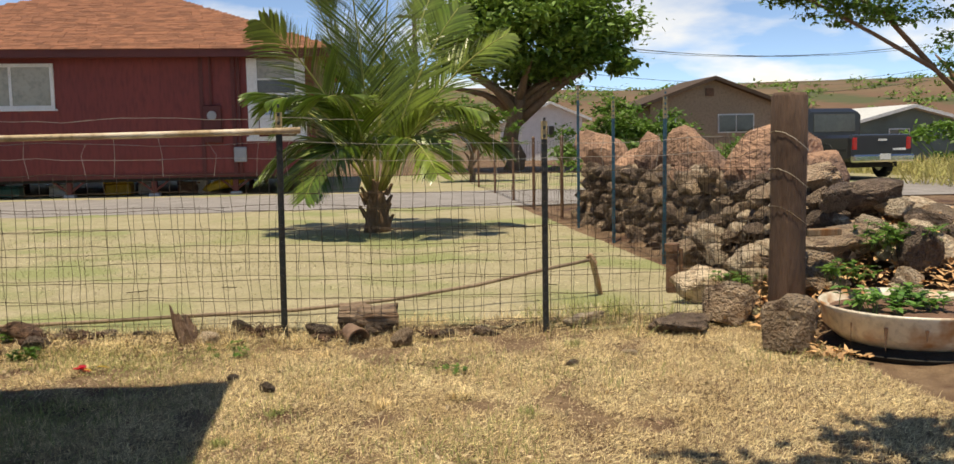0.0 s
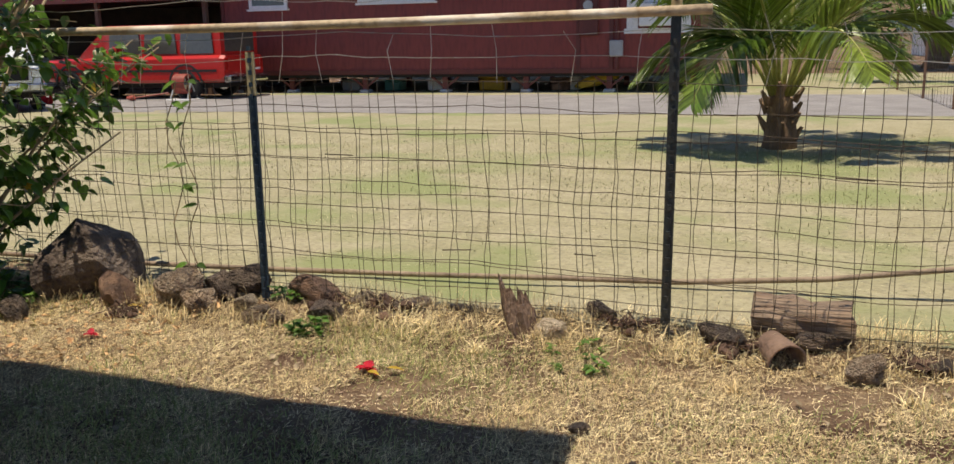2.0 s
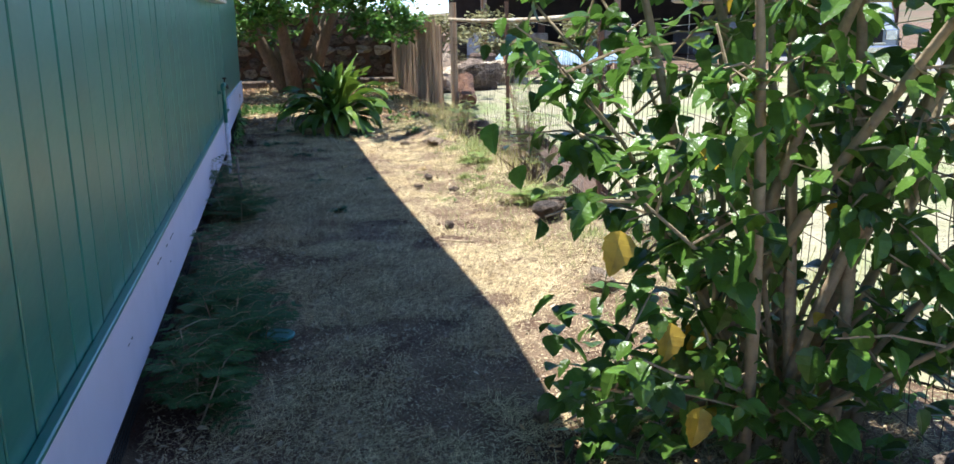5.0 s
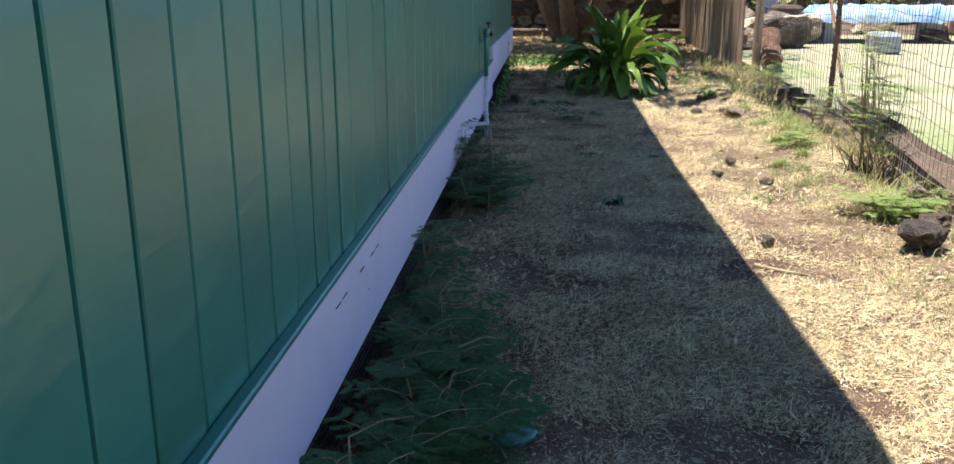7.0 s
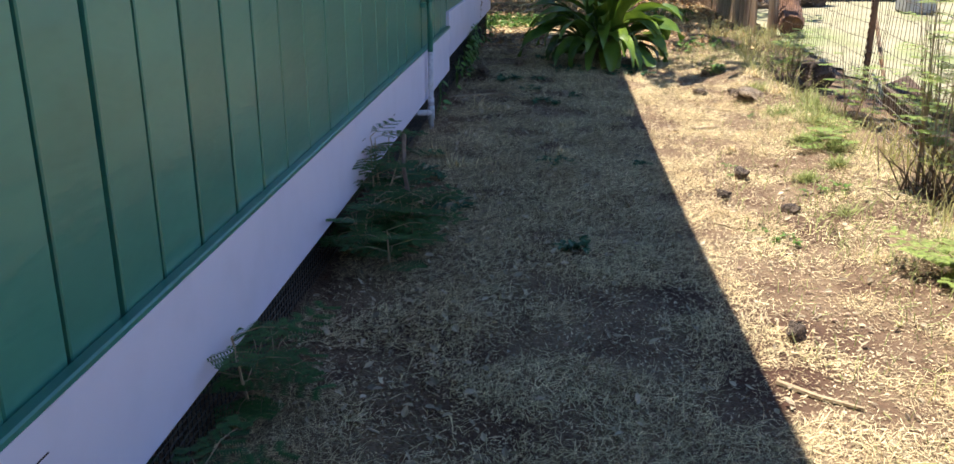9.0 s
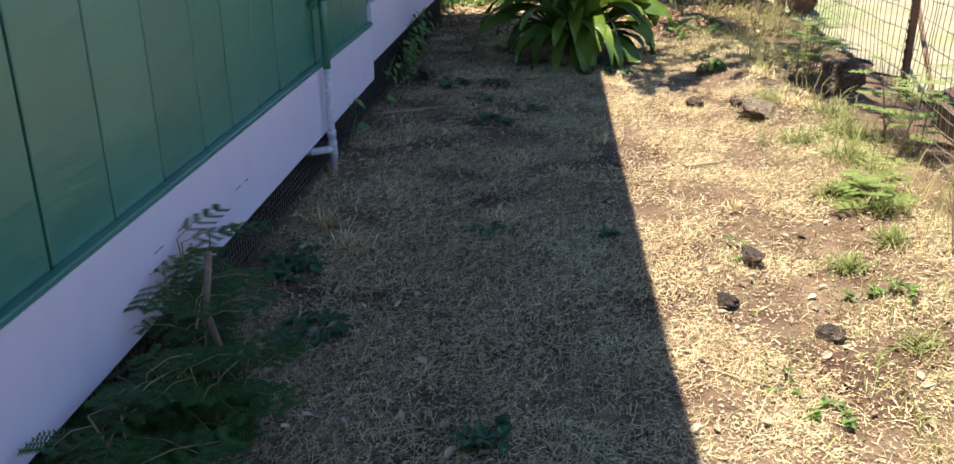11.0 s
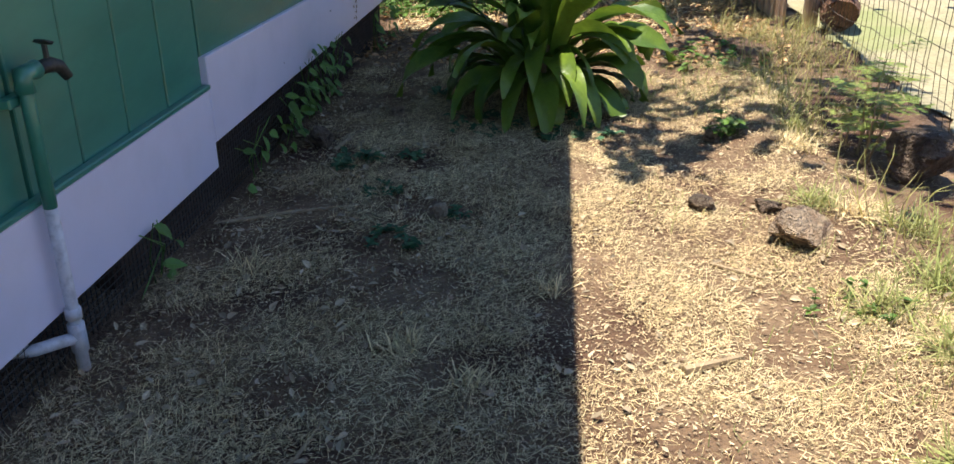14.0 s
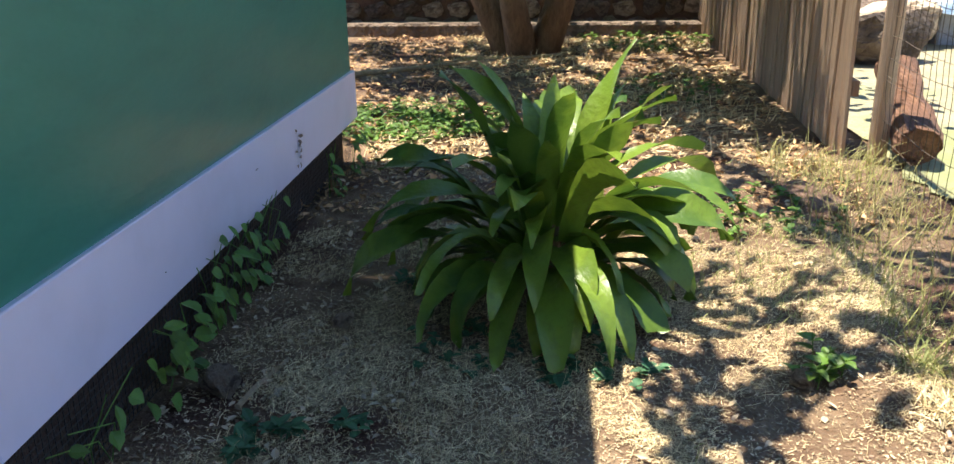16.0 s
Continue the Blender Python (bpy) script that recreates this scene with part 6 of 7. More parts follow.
# tree behind the lily
yt = thing("backyard_tree", "multi-stemmed tree with brown bark and green canopy", "tree", at=(-13.7, 0.6, 0))
g = G()
for ex, ey in ((-14.5, -0.6), (-13.1, 1.7), (-12.6, 0.1), (-14.4, 1.6), (-13.4, -0.9)):
    b = Vector((-13.7 + (ex + 13.7) * 0.12, 0.6 + (ey - 0.6) * 0.12, -0.05))
    e = Vector((ex, ey, 2.6))
    g.tube([b, b.lerp(e, 0.3) + Vector((0, 0, 0.05)), b.lerp(e, 0.65), e], [0.17, 0.12, 0.08, 0.03], 9)
    for j in range(4):
        q = b.lerp(e, rng.uniform(0.4, 0.95))
        g.tube([q, q + Vector((rng.uniform(-0.5, 1.1), rng.uniform(-0.7, 0.7), rng.uniform(0.1, 0.7)))], [0.03, 0.008], 5)
g.tube([(-13.5, 0.7, 0.9), (-11.5, 1.2, 2.2), (-9.2, 1.5, 2.9), (-7.3, 1.7, 3.1), (-6.5, 1.0, 3.08)], [0.09, 0.07, 0.05, 0.025, 0.01], 7)
g.tube([(-11.3, 1.25, 2.25), (-10.7, 1.8, 1.75), (-10.2, 2.05, 1.25)], [0.03, 0.02, 0.006], 5)
part("trunk", g, BARK, yt, "", True)
g = G()
crown(g, (-12.6, 0.9, 2.25), (2.9, 2.3, 0.95), 3000, 0.15, rng, 60, 0.35)
crown(g, (-11.2, 1.9, 1.6), (1.3, 0.7, 0.5), 900, 0.13, rng, 18, 0.2)
crown(g, (-10.2, 2.05, 1.28), (0.6, 0.42, 0.42), 900, 0.085, rng, 20, 0.1)
crown(g, (-12.4, -0.3, 1.55), (1.0, 0.8, 0.55), 1500, 0.11, rng, 24, 0.1)
crown(g, (-11.2, 0.9, 1.95), (1.2, 1.2, 0.5), 1500, 0.11, rng, 26, 0.1)
crown(g, (-6.6, 0.98, 3.05), (0.42, 0.32, 0.15), 150, 0.11, rng, 14, 0.1)
crown(g, (-8.3, 1.75, 3.1), (2.5, 0.75, 0.3), 430, 0.13, rng, 22, 0.1)
crown(g, (-14.2, -0.6, 1.4), (0.9, 1.2, 0.7), 900, 0.13, rng, 18, 0.2)
part("crown", g, LEAF, yt, "", kind="stuff")


# ---- strap-leaved lily clump ----
rng = random.Random(61)
lc = Vector((-7.15, 0.88, 0.0))
lily = thing("crinum_lily", "large clump of broad arching green strap leaves", "lily plant", at=lc)


def strap(base, az, length, width, rise, droop, m=LILY):
    """A broad channelled leaf that arches over."""
    g = G()
    n = 9
    d = Vector((math.cos(az), math.sin(az), 0))
    s = Vector((-math.sin(az), math.cos(az), 0))
    p = Vector(base)
    ang = rise
    tw = rng.uniform(-0.9, 0.9)
    rows = []
    for i in range(n + 1):
        u = i / n
        w = width * 0.5 * (0.45 + 1.15 * u if u < 0.45 else 0.97) * (1.0 if u < 0.62 else max(0.03, 1 - ((u - 0.62) / 0.38) ** 1.7))
        t = d * math.cos(ang) + Vector((0, 0, math.sin(ang)))
        nrm = -d * math.sin(ang) + Vector((0, 0, math.cos(ang)))
        ss = (s * math.cos(tw * u) + nrm * math.sin(tw * u))
        wav = 0.018 * math.sin(u * 9 + az * 3)
        rows.append((p - ss * w + nrm * (w * 0.35 + wav), p.copy(), p + ss * w + nrm * (w * 0.35 - wav)))
        p = p + t * (length / n)
        if p.z < 0.03:
            p.z = 0.03
        ang -= droop / n * (0.5 + 1.2 * u)
    for r in rows:
        g.v += [tuple(q) for q in r]
    for i in range(n):
        k = i * 3
        g.f += [(k, k + 1, k + 4, k + 3), (k + 1, k + 2, k + 5, k + 4)]
    return part("leaf", g, m, lily, "", True)


for i in range(104):
    az = i * 2.399 + rng.uniform(-0.6, 0.6)
    u = i / 103
    r = 0.20 * rng.random()
    base = lc + Vector((r * math.cos(az), r * math.sin(az), 0.10 + 0.28 * u))
    rise = 0.45 + 0.95 * u ** 1.6 + rng.uniform(-0.22, 0.2)
    strap(base, az, rng.uniform(0.46, 0.72) * (1.0 if u < 0.75 else 0.92), rng.uniform(0.09, 0.135) * (1.0 if u < 0.7 else 0.8), rise, rng.uniform(1.9, 3.0) * (1 - 0.78 * u ** 2.5))
part("stalk", G().tube([lc + Vector((0, 0, -0.05)), lc + Vector((0, 0, 0.45))], [0.10, 0.06], 10), BARK, lily)


# ---- feathery seedlings ----
def fern_bush(name, c, n, length, label, m=FERN, spread=0.12, lean=(0, 0), h=1.0):
    """Seedlings with twice-divided leaves of tiny leaflets."""
    th = thing(name, label, "seedling", "", (c[0], c[1], 0))
    st, lf = G(), G()
    for i in range(n):
        b = Vector((c[0] + rng.gauss(0, spread), c[1] + abs(rng.gauss(0, spread * 0.6)), gz(c[0], c[1]) - 0.01))
        top = b + Vector((rng.gauss(0, 0.10) + lean[0], rng.gauss(0, 0.07) + lean[1], length * rng.uniform(0.5, 1.1) * h))
        st.tube([b, b.lerp(top, 0.5) + Vector((0.01, 0, 0)), top], [0.005, 0.004, 0.002], 4, False)
        for k in range(7):
            q = b.lerp(top, 0.3 + 0.7 * k / 6)
            a = k * 2.4 + rng.random()
            d = Vector((math.cos(a), math.sin(a), rng.uniform(0.1, 0.6))).normalized()
            L = rng.uniform(0.10, 0.19)
            e = q + d * L - Vector((0, 0, L * 0.25))
            st.tube([q, q.lerp(e, 0.5) + Vector((0, 0, 0.015)), e], 0.0013, 3, False)
            for j in range(4):
                pq = q.lerp(e, 0.25 + 0.25 * j) + Vector((0, 0, 0.008))
                for sg in (-1, 1):
                    sd = (d.cross(Vector((0, 0, 1))) * sg + d * 0.6).normalized()
                    pl = L * 0.5 * (1 - 0.15 * j)
                    pe = pq + sd * pl - Vector((0, 0, pl * 0.2))
                    dr = (pe - pq)
                    for w in range(9):
                        o = pq.lerp(pe, (w + 0.6) / 9)
                        for s2 in (-1, 1):
                            x_ = dr.cross(Vector((0, 0, 1))).normalized() * s2
                            lf.blade(o, (x_ * 0.95 + dr.normalized() * 0.35) * 0.017, 0.0062, 0.002, dr)
    part("stalk", st, STEM, th, "", kind="stuff")
    part("foliage", lf, m, th, "", kind="stuff")
    return th


for c, n, L, sp in (((-2.40, -0.12), 10, 0.22, 0.10), ((-2.25, -0.18), 7, 0.22, 0.08), ((-2.72, -0.22), 7, 0.40, 0.05), ((-0.1, -0.12), 13, 0.21, 0.13), ((0.35, -0.08), 14, 0.22, 0.14), ((-0.55, -0.2), 6, 0.2, 0.06), ((-1.12, -0.25), 3, 0.24, 0.03), ((0.8, -0.12), 9, 0.22, 0.12)):
    fern_bush("leucaena_seedling", c, n, L, "dark feathery-leaved seedlings at the house foot", FERN, sp)
for c, n, L, sp in (((-4.25, 2.55), 7, 0.85, 0.1), ((-6.3, 2.25), 7, 0.42, 0.12), ((-4.05, 1.9), 3, 0.10, 0.08), ((-2.12, 1.92), 7, 0.10, 0.07), ((-3.25, 2.16), 8, 0.80, 0.06), ((-5.0, 2.3), 4, 0.4, 0.1)):
    fern_bush("leucaena_seedling", c, n, L, "yellow-green feathery seedlings beside the fence", mat("pale feathery leaf", (0.20, 0.285, 0.06), (0.28, 0.345, 0.08), 2, 0.6, 0, 20, island=0.3, trans=0.3), sp)
solo("dead_stick", G().tube([(-2.47, -0.03, -0.02), (-2.52, -0.05, 0.12), (-2.49, -0.07, 0.28), (-2.57, -0.08, 0.40)], [0.009, 0.010, 0.008, 0.009], 7).tube([(-2.47, 0.0, 0.0), (-2.5, 0.01, 0.2)], 0.004, 4), mat("pale dead wood", (0.20, 0.14, 0.11), (0.28, 0.20, 0.15), 6, 0.9, 0.8, 30), "dead broken stem standing in the dirt", "stick")
for pts, r in (([(-5.44, -0.23), (-5.55, 0.0), (-5.63, 0.24)], 0.008), ([(-4.52, 1.32), (-4.6, 1.48)], 0.014), ([(-5.17, 1.48), (-5.06, 1.63)], 0.008), ([(-2.76, 1.18), (-2.72, 1.24), (-2.69, 1.32)], 0.006), ([(-1.42, 1.15), (-1.34, 1.24), (-1.28, 1.34)], 0.009),
               ([(-6.3, -0.02), (-6.42, 0.0), (-6.6, 0.05)], 0.01), ([(-5.98, 1.40), (-6.15, 1.42)], 0.012), ([(-3.9, 0.3), (-4.1, 0.42), (-4.25, 0.44)], 0.006), ([(5.9, 0.9), (6.1, 0.95)], 0.006), ([(-10.3, 0.2), (-11.6, 0.5)], 0.02), ([(-12.2, -1.0), (-13.5, 1.0)], 0.025), ([(-11.0, 1.6), (-12.0, 2.2)], 0.015)):
    solo("stick", G().tube([(x, y, gz(x, y) + r) for x, y in pts], [r, *([r * 0.9] * (len(pts) - 2)), r * 0.6], 6), STEM, "thin dry stick lying on the ground", "stick", "fallen sticks")

g = G()
for i in range(90):
    a, e = rng.uniform(0, 6.28), rng.uniform(0.2, 1.3)
    q = Vector((-3.15 + rng.gauss(0, 0.12), 2.2 + rng.gauss(0, 0.08), 0.0))
    d = Vector((math.cos(a) * math.cos(e), math.sin(a) * math.cos(e), math.sin(e))) * rng.uniform(0.12, 0.32)
    g.tube([q, q + d * 0.6 + Vector((0, 0, 0.03)), q + d], [0.004, 0.003, 0.0015], 3, False)
solo("dead_brush", g, mat("dark dead twig", (0.13, 0.09, 0.06), (0.22, 0.16, 0.10), 9, 0.9, 0.3), "tangle of dark dead twigs beside the timber", "dead twigs", kind="stuff")
# low weeds and sprouts
for c, r, n, s in (((-3.41, -0.13), 0.11, 20, 0.045), ((-3.69, 0.52), 0.10, 14, 0.035), ((-5.32, 0.41), 0.11, 18, 0.04), ((-5.78, 0.29), 0.08, 12, 0.035), ((-2.92, 0.05), 0.10, 18, 0.045), ((-2.41, 0.61), 0.06, 8, 0.05), ((-3.34, -0.12), 0.1, 14, 0.045), ((-6.1, 0.1), 0.09, 14, 0.06),
                   ((-6.72, 0.6), 0.2, 30, 0.04), ((-6.66, 1.05), 0.22, 34, 0.05), ((-5.56, 0.62), 0.05, 6, 0.04), ((-6.2, 0.35), 0.05, 6, 0.05), ((-3.7, 0.97), 0.05, 5, 0.04), ((-7.3, 0.35), 0.08, 8, 0.05)):
    weed_patch("low_weed", c, r, n, s, mat("blue-green weed", (0.045, 0.135, 0.065), (0.07, 0.17, 0.075), 3, 0.55, 0.05, 20, island=0.3, trans=0.2), "low blue-green weeds on the dirt", 0.0, 0.5)
for c, r, n, s in (((-2.70, 1.35), 0.05, 4, 0.025), ((-2.57, 1.41), 0.06, 5, 0.03), ((-3.2, 1.75), 0.12, 7, 0.035), ((-6.56, 1.72), 0.08, 10, 0.07), ((-8.1, 1.95), 0.35, 40, 0.05), ((-4.83, 1.85), 0.15, 9, 0.035), ((3.75, 1.62), 0.07, 10, 0.06), ((3.5, 1.95), 0.06, 7, 0.06), ((-10.2, -0.1), 0.65, 420, 0.055),
                   ((-11.4, 1.7), 0.6, 50, 0.07), ((-14.3, 1.9), 0.7, 50, 0.09), ((5.0, 1.55), 0.15, 14, 0.04), ((6.3, 0.8), 0.1, 8, 0.04), ((-3.6, 1.45), 0.12, 7, 0.025), ((1.4, 1.3), 0.2, 24, 0.08), ((2.0, 1.75), 0.2, 20, 0.07)):
    weed_patch("weed_clump", c, r, n, s, SHRUB, "bright green weeds growing in the dirt", 0.0, 0.9)
# creeper on the house foot
for c, n in (((-6.45, 0.14), 34), ((-6.75, 0.20), 34), ((-7.05, 0.19), 30), ((-7.35, 0.2), 24), ((-8.4, 0.15), 16), ((-9.0, 0.15), 30), ((-5.95, 0.1), 10), ((-4.95, 0.1), 8)):
    g = G()
    x0, z0 = c
    for i in range(int(n * 0.6)):
        p = Vector((x0 + rng.gauss(0, 0.12), WY + 0.035 + abs(rng.gauss(0, 0.03)), max(0.02, z0 + rng.gauss(0, 0.08))))
        g.leaf(p, (rng.uniform(-0.6, 0.6), 0.6, rng.uniform(-0.9, 0.1)), (0, 1, 0.6), rng.uniform(0.04, 0.09), rng.uniform(0.035, 0.075))
    for i in range(4):
        g.tube([(x0 + rng.gauss(0, 0.08), WY + 0.03, 0), (x0 + rng.gauss(0, 0.08), WY + 0.035, z0), (x0 + rng.gauss(0, 0.1), WY + 0.04, z0 + 0.1)], 0.002, 3, False)
    solo("creeper", g, WEED, "green heart-leaved creeper on the house foot", "creeper", "creepers on the house", kind="stuff")
g = G()
for i in range(9):
    p = (-7.95 + rng.gauss(0, 0.015), WY + 0.03, 0.30 + i * 0.02)
    g.leaf(p, (rng.uniform(-1, 1), 0.2, rng.uniform(-0.5, 0.5)), (0, 1, 0), 0.03, 0.02)
solo("creeper", g, ROCKD, "dried dark creeper sprig on the skirt board", "creeper", "creepers on the house", kind="stuff")
g = G()
for x0, x1, z in ((0.25, -0.42, 0.39), (-0.1, -0.25, 0.30), (-2.1, -2.6, 0.40), (-2.62, -2.9, 0.34), (-3.3, -3.45, 0.3), (-7.4, -7.0, 0.44), (-6.5, -6.42, 0.36), (1.2, 0.9, 0.33)):
    n = 9
    for i in range(n):
        if rng.random() < 0.35:
            a, b = x0 + (x1 - x0) * i / n, x0 + (x1 - x0) * (i + 0.7) / n
            g.box(min(a, b), max(a, b), WY + 0.0215, WY + 0.0245 + (0.002 if x0 < -5.6 else 0), z, z + 0.0012)
part("paint_crack", g, VOID, house, "", kind="stuff")


# ---- dead grass, litter and turf ----
def blades(name, n, area, size, width, m, label, rng_seed, mask=None, flat=0.75, cat="grass", green=False):
    """Many fine blades over part of the ground; mask(x, y) is the chance that one grows there."""
    r = np.random.RandomState(rng_seed)
    x, y, a = r.uniform(area[0], area[1], n), r.uniform(area[2], area[3], n), r.uniform(0, 2 * np.pi, n)
    keep = np.ones(n, bool) if mask is None else np.array([r_ < mask(u, v) for u, v, r_ in zip(x, y, r.rand(n))])
    x, y, a = x[keep], y[keep], a[keep]
    k = len(x)
    z = np.array([gz(u, v) for u, v in zip(x, y)])
    ln, lift = r.uniform(size[0], size[1], k), np.where(r.rand(k) < flat, r.uniform(0.03, 0.25, k), r.uniform(0.4, 1.3, k))
    dx, dy, dz = np.cos(a) * ln * np.cos(lift), np.sin(a) * ln * np.cos(lift), np.sin(lift) * ln
    wx, wy = -np.sin(a) * width * 0.5, np.cos(a) * width * 0.5
    bend = r.uniform(-0.6, 0.6, k)
    z0 = z + r.uniform(0.0, 0.012, k)
    v = np.empty((k, 5, 3))
    v[:, 0] = np.stack([x - wx, y - wy, z0], 1)
    v[:, 1] = np.stack([x + wx, y + wy, z0 + width * 0.4], 1)
    mx, my, mz = x + dx * 0.55 - dy * bend * 0.3, y + dy * 0.55 + dx * bend * 0.3, z0 + dz * 0.7
    v[:, 2] = np.stack([mx + wx * 0.8, my + wy * 0.8, mz + width * 0.4], 1)
    v[:, 3] = np.stack([mx - wx * 0.8, my - wy * 0.8, mz], 1)
    v[:, 4] = np.stack([x + dx, y + dy, z0 + dz * 0.9], 1)
    i0 = np.arange(k) * 5
    faces = np.stack([i0, i0 + 1, i0 + 2, i0 + 3], 1).tolist() + np.stack([i0 + 3, i0 + 2, i0 + 4], 1).tolist()
    me = bpy.data.meshes.new(name)
    me.from_pydata(v.reshape(-1, 3).tolist(), [], faces)
    me.materials.append(m)
    return tagged(new(name, me), label, cat, "", "stuff")


def patchy(x, y):
    if y < WY + 0.02 and x < XA + 0.1:
        return 0.0
    if y > 1.9 - 0.02 * x + (0.5 if x < -2 else 0):
        return 0.45
    mat_ = 0.8 * math.exp(-((x + 2.9) / 1.2) ** 2 - ((y - 0.35) / 0.5) ** 2) + (0.3 * math.exp(-((y - 0.6) / 0.35) ** 2) if -3.5 < x < 2.5 else 0.0) + (0.5 if x > 3.2 else 0.0)
    return max(0.05, min(1.0, mat_ + (0.42 if y < 0.75 and x < -4.2 else 0.66) + 2.0 * noise.noise(Vector((x * 0.8, y * 0.9, 21))) + 2.2 * noise.noise(Vector((x * 3.3, y * 3.3, 8)))))


def greenish(x, y):
    return max(0.0, min(1.0, -0.25 + 1.6 * noise.noise(Vector((x * 0.7, y * 0.7, 33)))))


blades("dead_grass", 290000, (-8.0, 3.9, -0.28, 2.2), (0.015, 0.06), 0.0014, STRAW, "matted dead straw-coloured grass on the dirt", 1, patchy, 0.8)
blades("dead_grass", 210000, (3.9, 8.6, -2.4, 2.0), (0.015, 0.055), 0.0019, STRAW, "dry straw-coloured grass in the sunny yard", 2, patchy, 0.6)
blades("fine_straw", 210000, (-9.0, 8.6, -0.28, 2.5), (0.008, 0.03), 0.0016, STRAW, "fine chopped straw over the dirt", 12, patchy, 0.9)
def chips(name, n, area, size, m, label, seed):
    """Tiny flecks of broken straw, bark and crumbs lying flat."""
    r = np.random.RandomState(seed)
    x, y, a = r.uniform(area[0], area[1], n), r.uniform(area[2], area[3], n), r.uniform(0, 2 * np.pi, n)
    keep = r.rand(n) < np.array([0.35 + 0.65 * patchy(u, v) for u, v in zip(x, y)])
    keep &= ~((y < WY + 0.03) & (x < XA + 0.1))
    x, y, a = x[keep], y[keep], a[keep]
    k = len(x)
    z = np.array([gz(u, v) for u, v in zip(x, y)]) + r.uniform(0.002, 0.006, k)
    ln, w = r.uniform(size[0], size[1], k), r.uniform(0.0014, 0.0034, k)
    v = np.empty((k, 3, 3))
    v[:, 0] = np.stack([x - np.sin(a) * w, y + np.cos(a) * w, z], 1)
    v[:, 1] = np.stack([x + np.sin(a) * w, y - np.cos(a) * w, z + r.uniform(-0.001, 0.002, k)], 1)
    v[:, 2] = np.stack([x + np.cos(a) * ln, y + np.sin(a) * ln, z + r.uniform(-0.001, 0.006, k)], 1)
    me = bpy.data.meshes.new(name)
    me.from_pydata(v.reshape(-1, 3).tolist(), [], np.arange(k * 3).reshape(-1, 3).tolist())
    me.materials.append(m)
    return tagged(new(name, me), label, "straw litter", "", "stuff")


CHIP = mat("broken straw and crumbs", (0.62, 0.50, 0.31), (0.36, 0.25, 0.15), 4, 0.9, 0, 25, island=0.65)
chips("straw_chips", 290000, (-7.2, 3.4, -0.26, 2.1), (0.006, 0.02), CHIP, "broken bits of straw and bark on the dirt", 91)
chips("straw_chips", 170000, (3.4, 8.6, -2.0, 2.6), (0.008, 0.024), CHIP, "broken bits of straw in the sunny yard", 92)
blades("fence_straw", 15000, (2.2, 7.8, 1.62, 2.15), (0.04, 0.13), 0.0028, STRAW, "long dead grass among the rocks of the fence row", 14, lambda x, y: max(0.1, 0.5 + 1.5 * noise.noise(Vector((x * 2.5, y * 3, 41)))), 0.45)
blades("yard_grass", 80000, (3.0, 6.6, -1.6, 1.75), (0.02, 0.06), 0.0026, GRASS, "thin green grass beside the house corner", 15, lambda x, y: max(0.03, 0.22 + 1.3 * noise.noise(Vector((x * 1.1, y * 1.1, 51)))) * (1.0 if x < 5.5 else 0.5), 0.3)
g = G()
rr = random.Random(17)
for i in range(520):
    x, y = rr.uniform(-6.6, 2.6), rr.uniform(-0.15, 2.0)
    if rr.random() > patchy(x, y) + 0.1:
        continue
    ln = rr.uniform(0.05, 0.11)
    for k in range(rr.randint(16, 46)):
        a, e, L = rr.uniform(0, 6.28), rr.uniform(0.1, 1.0), ln * rr.uniform(0.5, 1.2)
        u, v = x + rr.gauss(0, ln * 0.4), y + rr.gauss(0, ln * 0.4)
        if v > WY + 0.05:
            g.blade((u, v, gz(u, v)), (math.cos(a) * L * math.cos(e), math.sin(a) * L * math.cos(e), L * math.sin(e)), 0.0022, L * rr.uniform(0.3, 0.8), None, 3)
solo("curled_grass", g, STRAW, "curled tufts of dead straw-coloured grass", "grass", kind="stuff")


def mown(x, y):
    """Where the lawn's turf stands thickest."""
    return 0.0 if y < 3.0 - max(0.0, x + 5.9) * 0.0874 else max(0.1, min(1.0, 0.55 + 1.4 * noise.noise(Vector((x * 0.9, y * 0.6, 3)))))


blades("lawn_grass", 70000, (-6.0, 8.6, 1.6, 11.5), (0.03, 0.06), 0.006, LAWN, "short dry mown grass of the lawn", 31, mown, 0.93)
blades("dead_grass", 26000, (-15.0, -9.0, -1.6, 2.5), (0.04, 0.13), 0.006, STRAW, "dry straw and litter under the tree", 3, patchy, 0.85)
blades("yard_grass", 26000, (3.9, 8.6, -3.2, 2.0), (0.03, 0.075), 0.0032, GRASS, "thin green grass among the straw", 4, greenish, 0.2)
blades("yard_grass", 15000, (-9, 3.9, 1.25, 2.4), (0.03, 0.085), 0.0032, GRASS, "thin green grass beside the fence", 5, lambda x, y: max(0, 0.3 + 1.5 * noise.noise(Vector((x * 0.9, y * 0.9, 12)))) * (0.4 + (y > 1.6)), 0.2)
blades("lawn_grass", 70000, (-3, 8.8, 2.05, 5.2), (0.012, 0.032), 0.0032, mat("dry lawn blade", (0.60, 0.53, 0.35), (0.36, 0.36, 0.18), 0.9, 0.8, 0, 20, island=0.5, trans=0.2), "short dry lawn grass behind the fence", 6, None, 0.9)
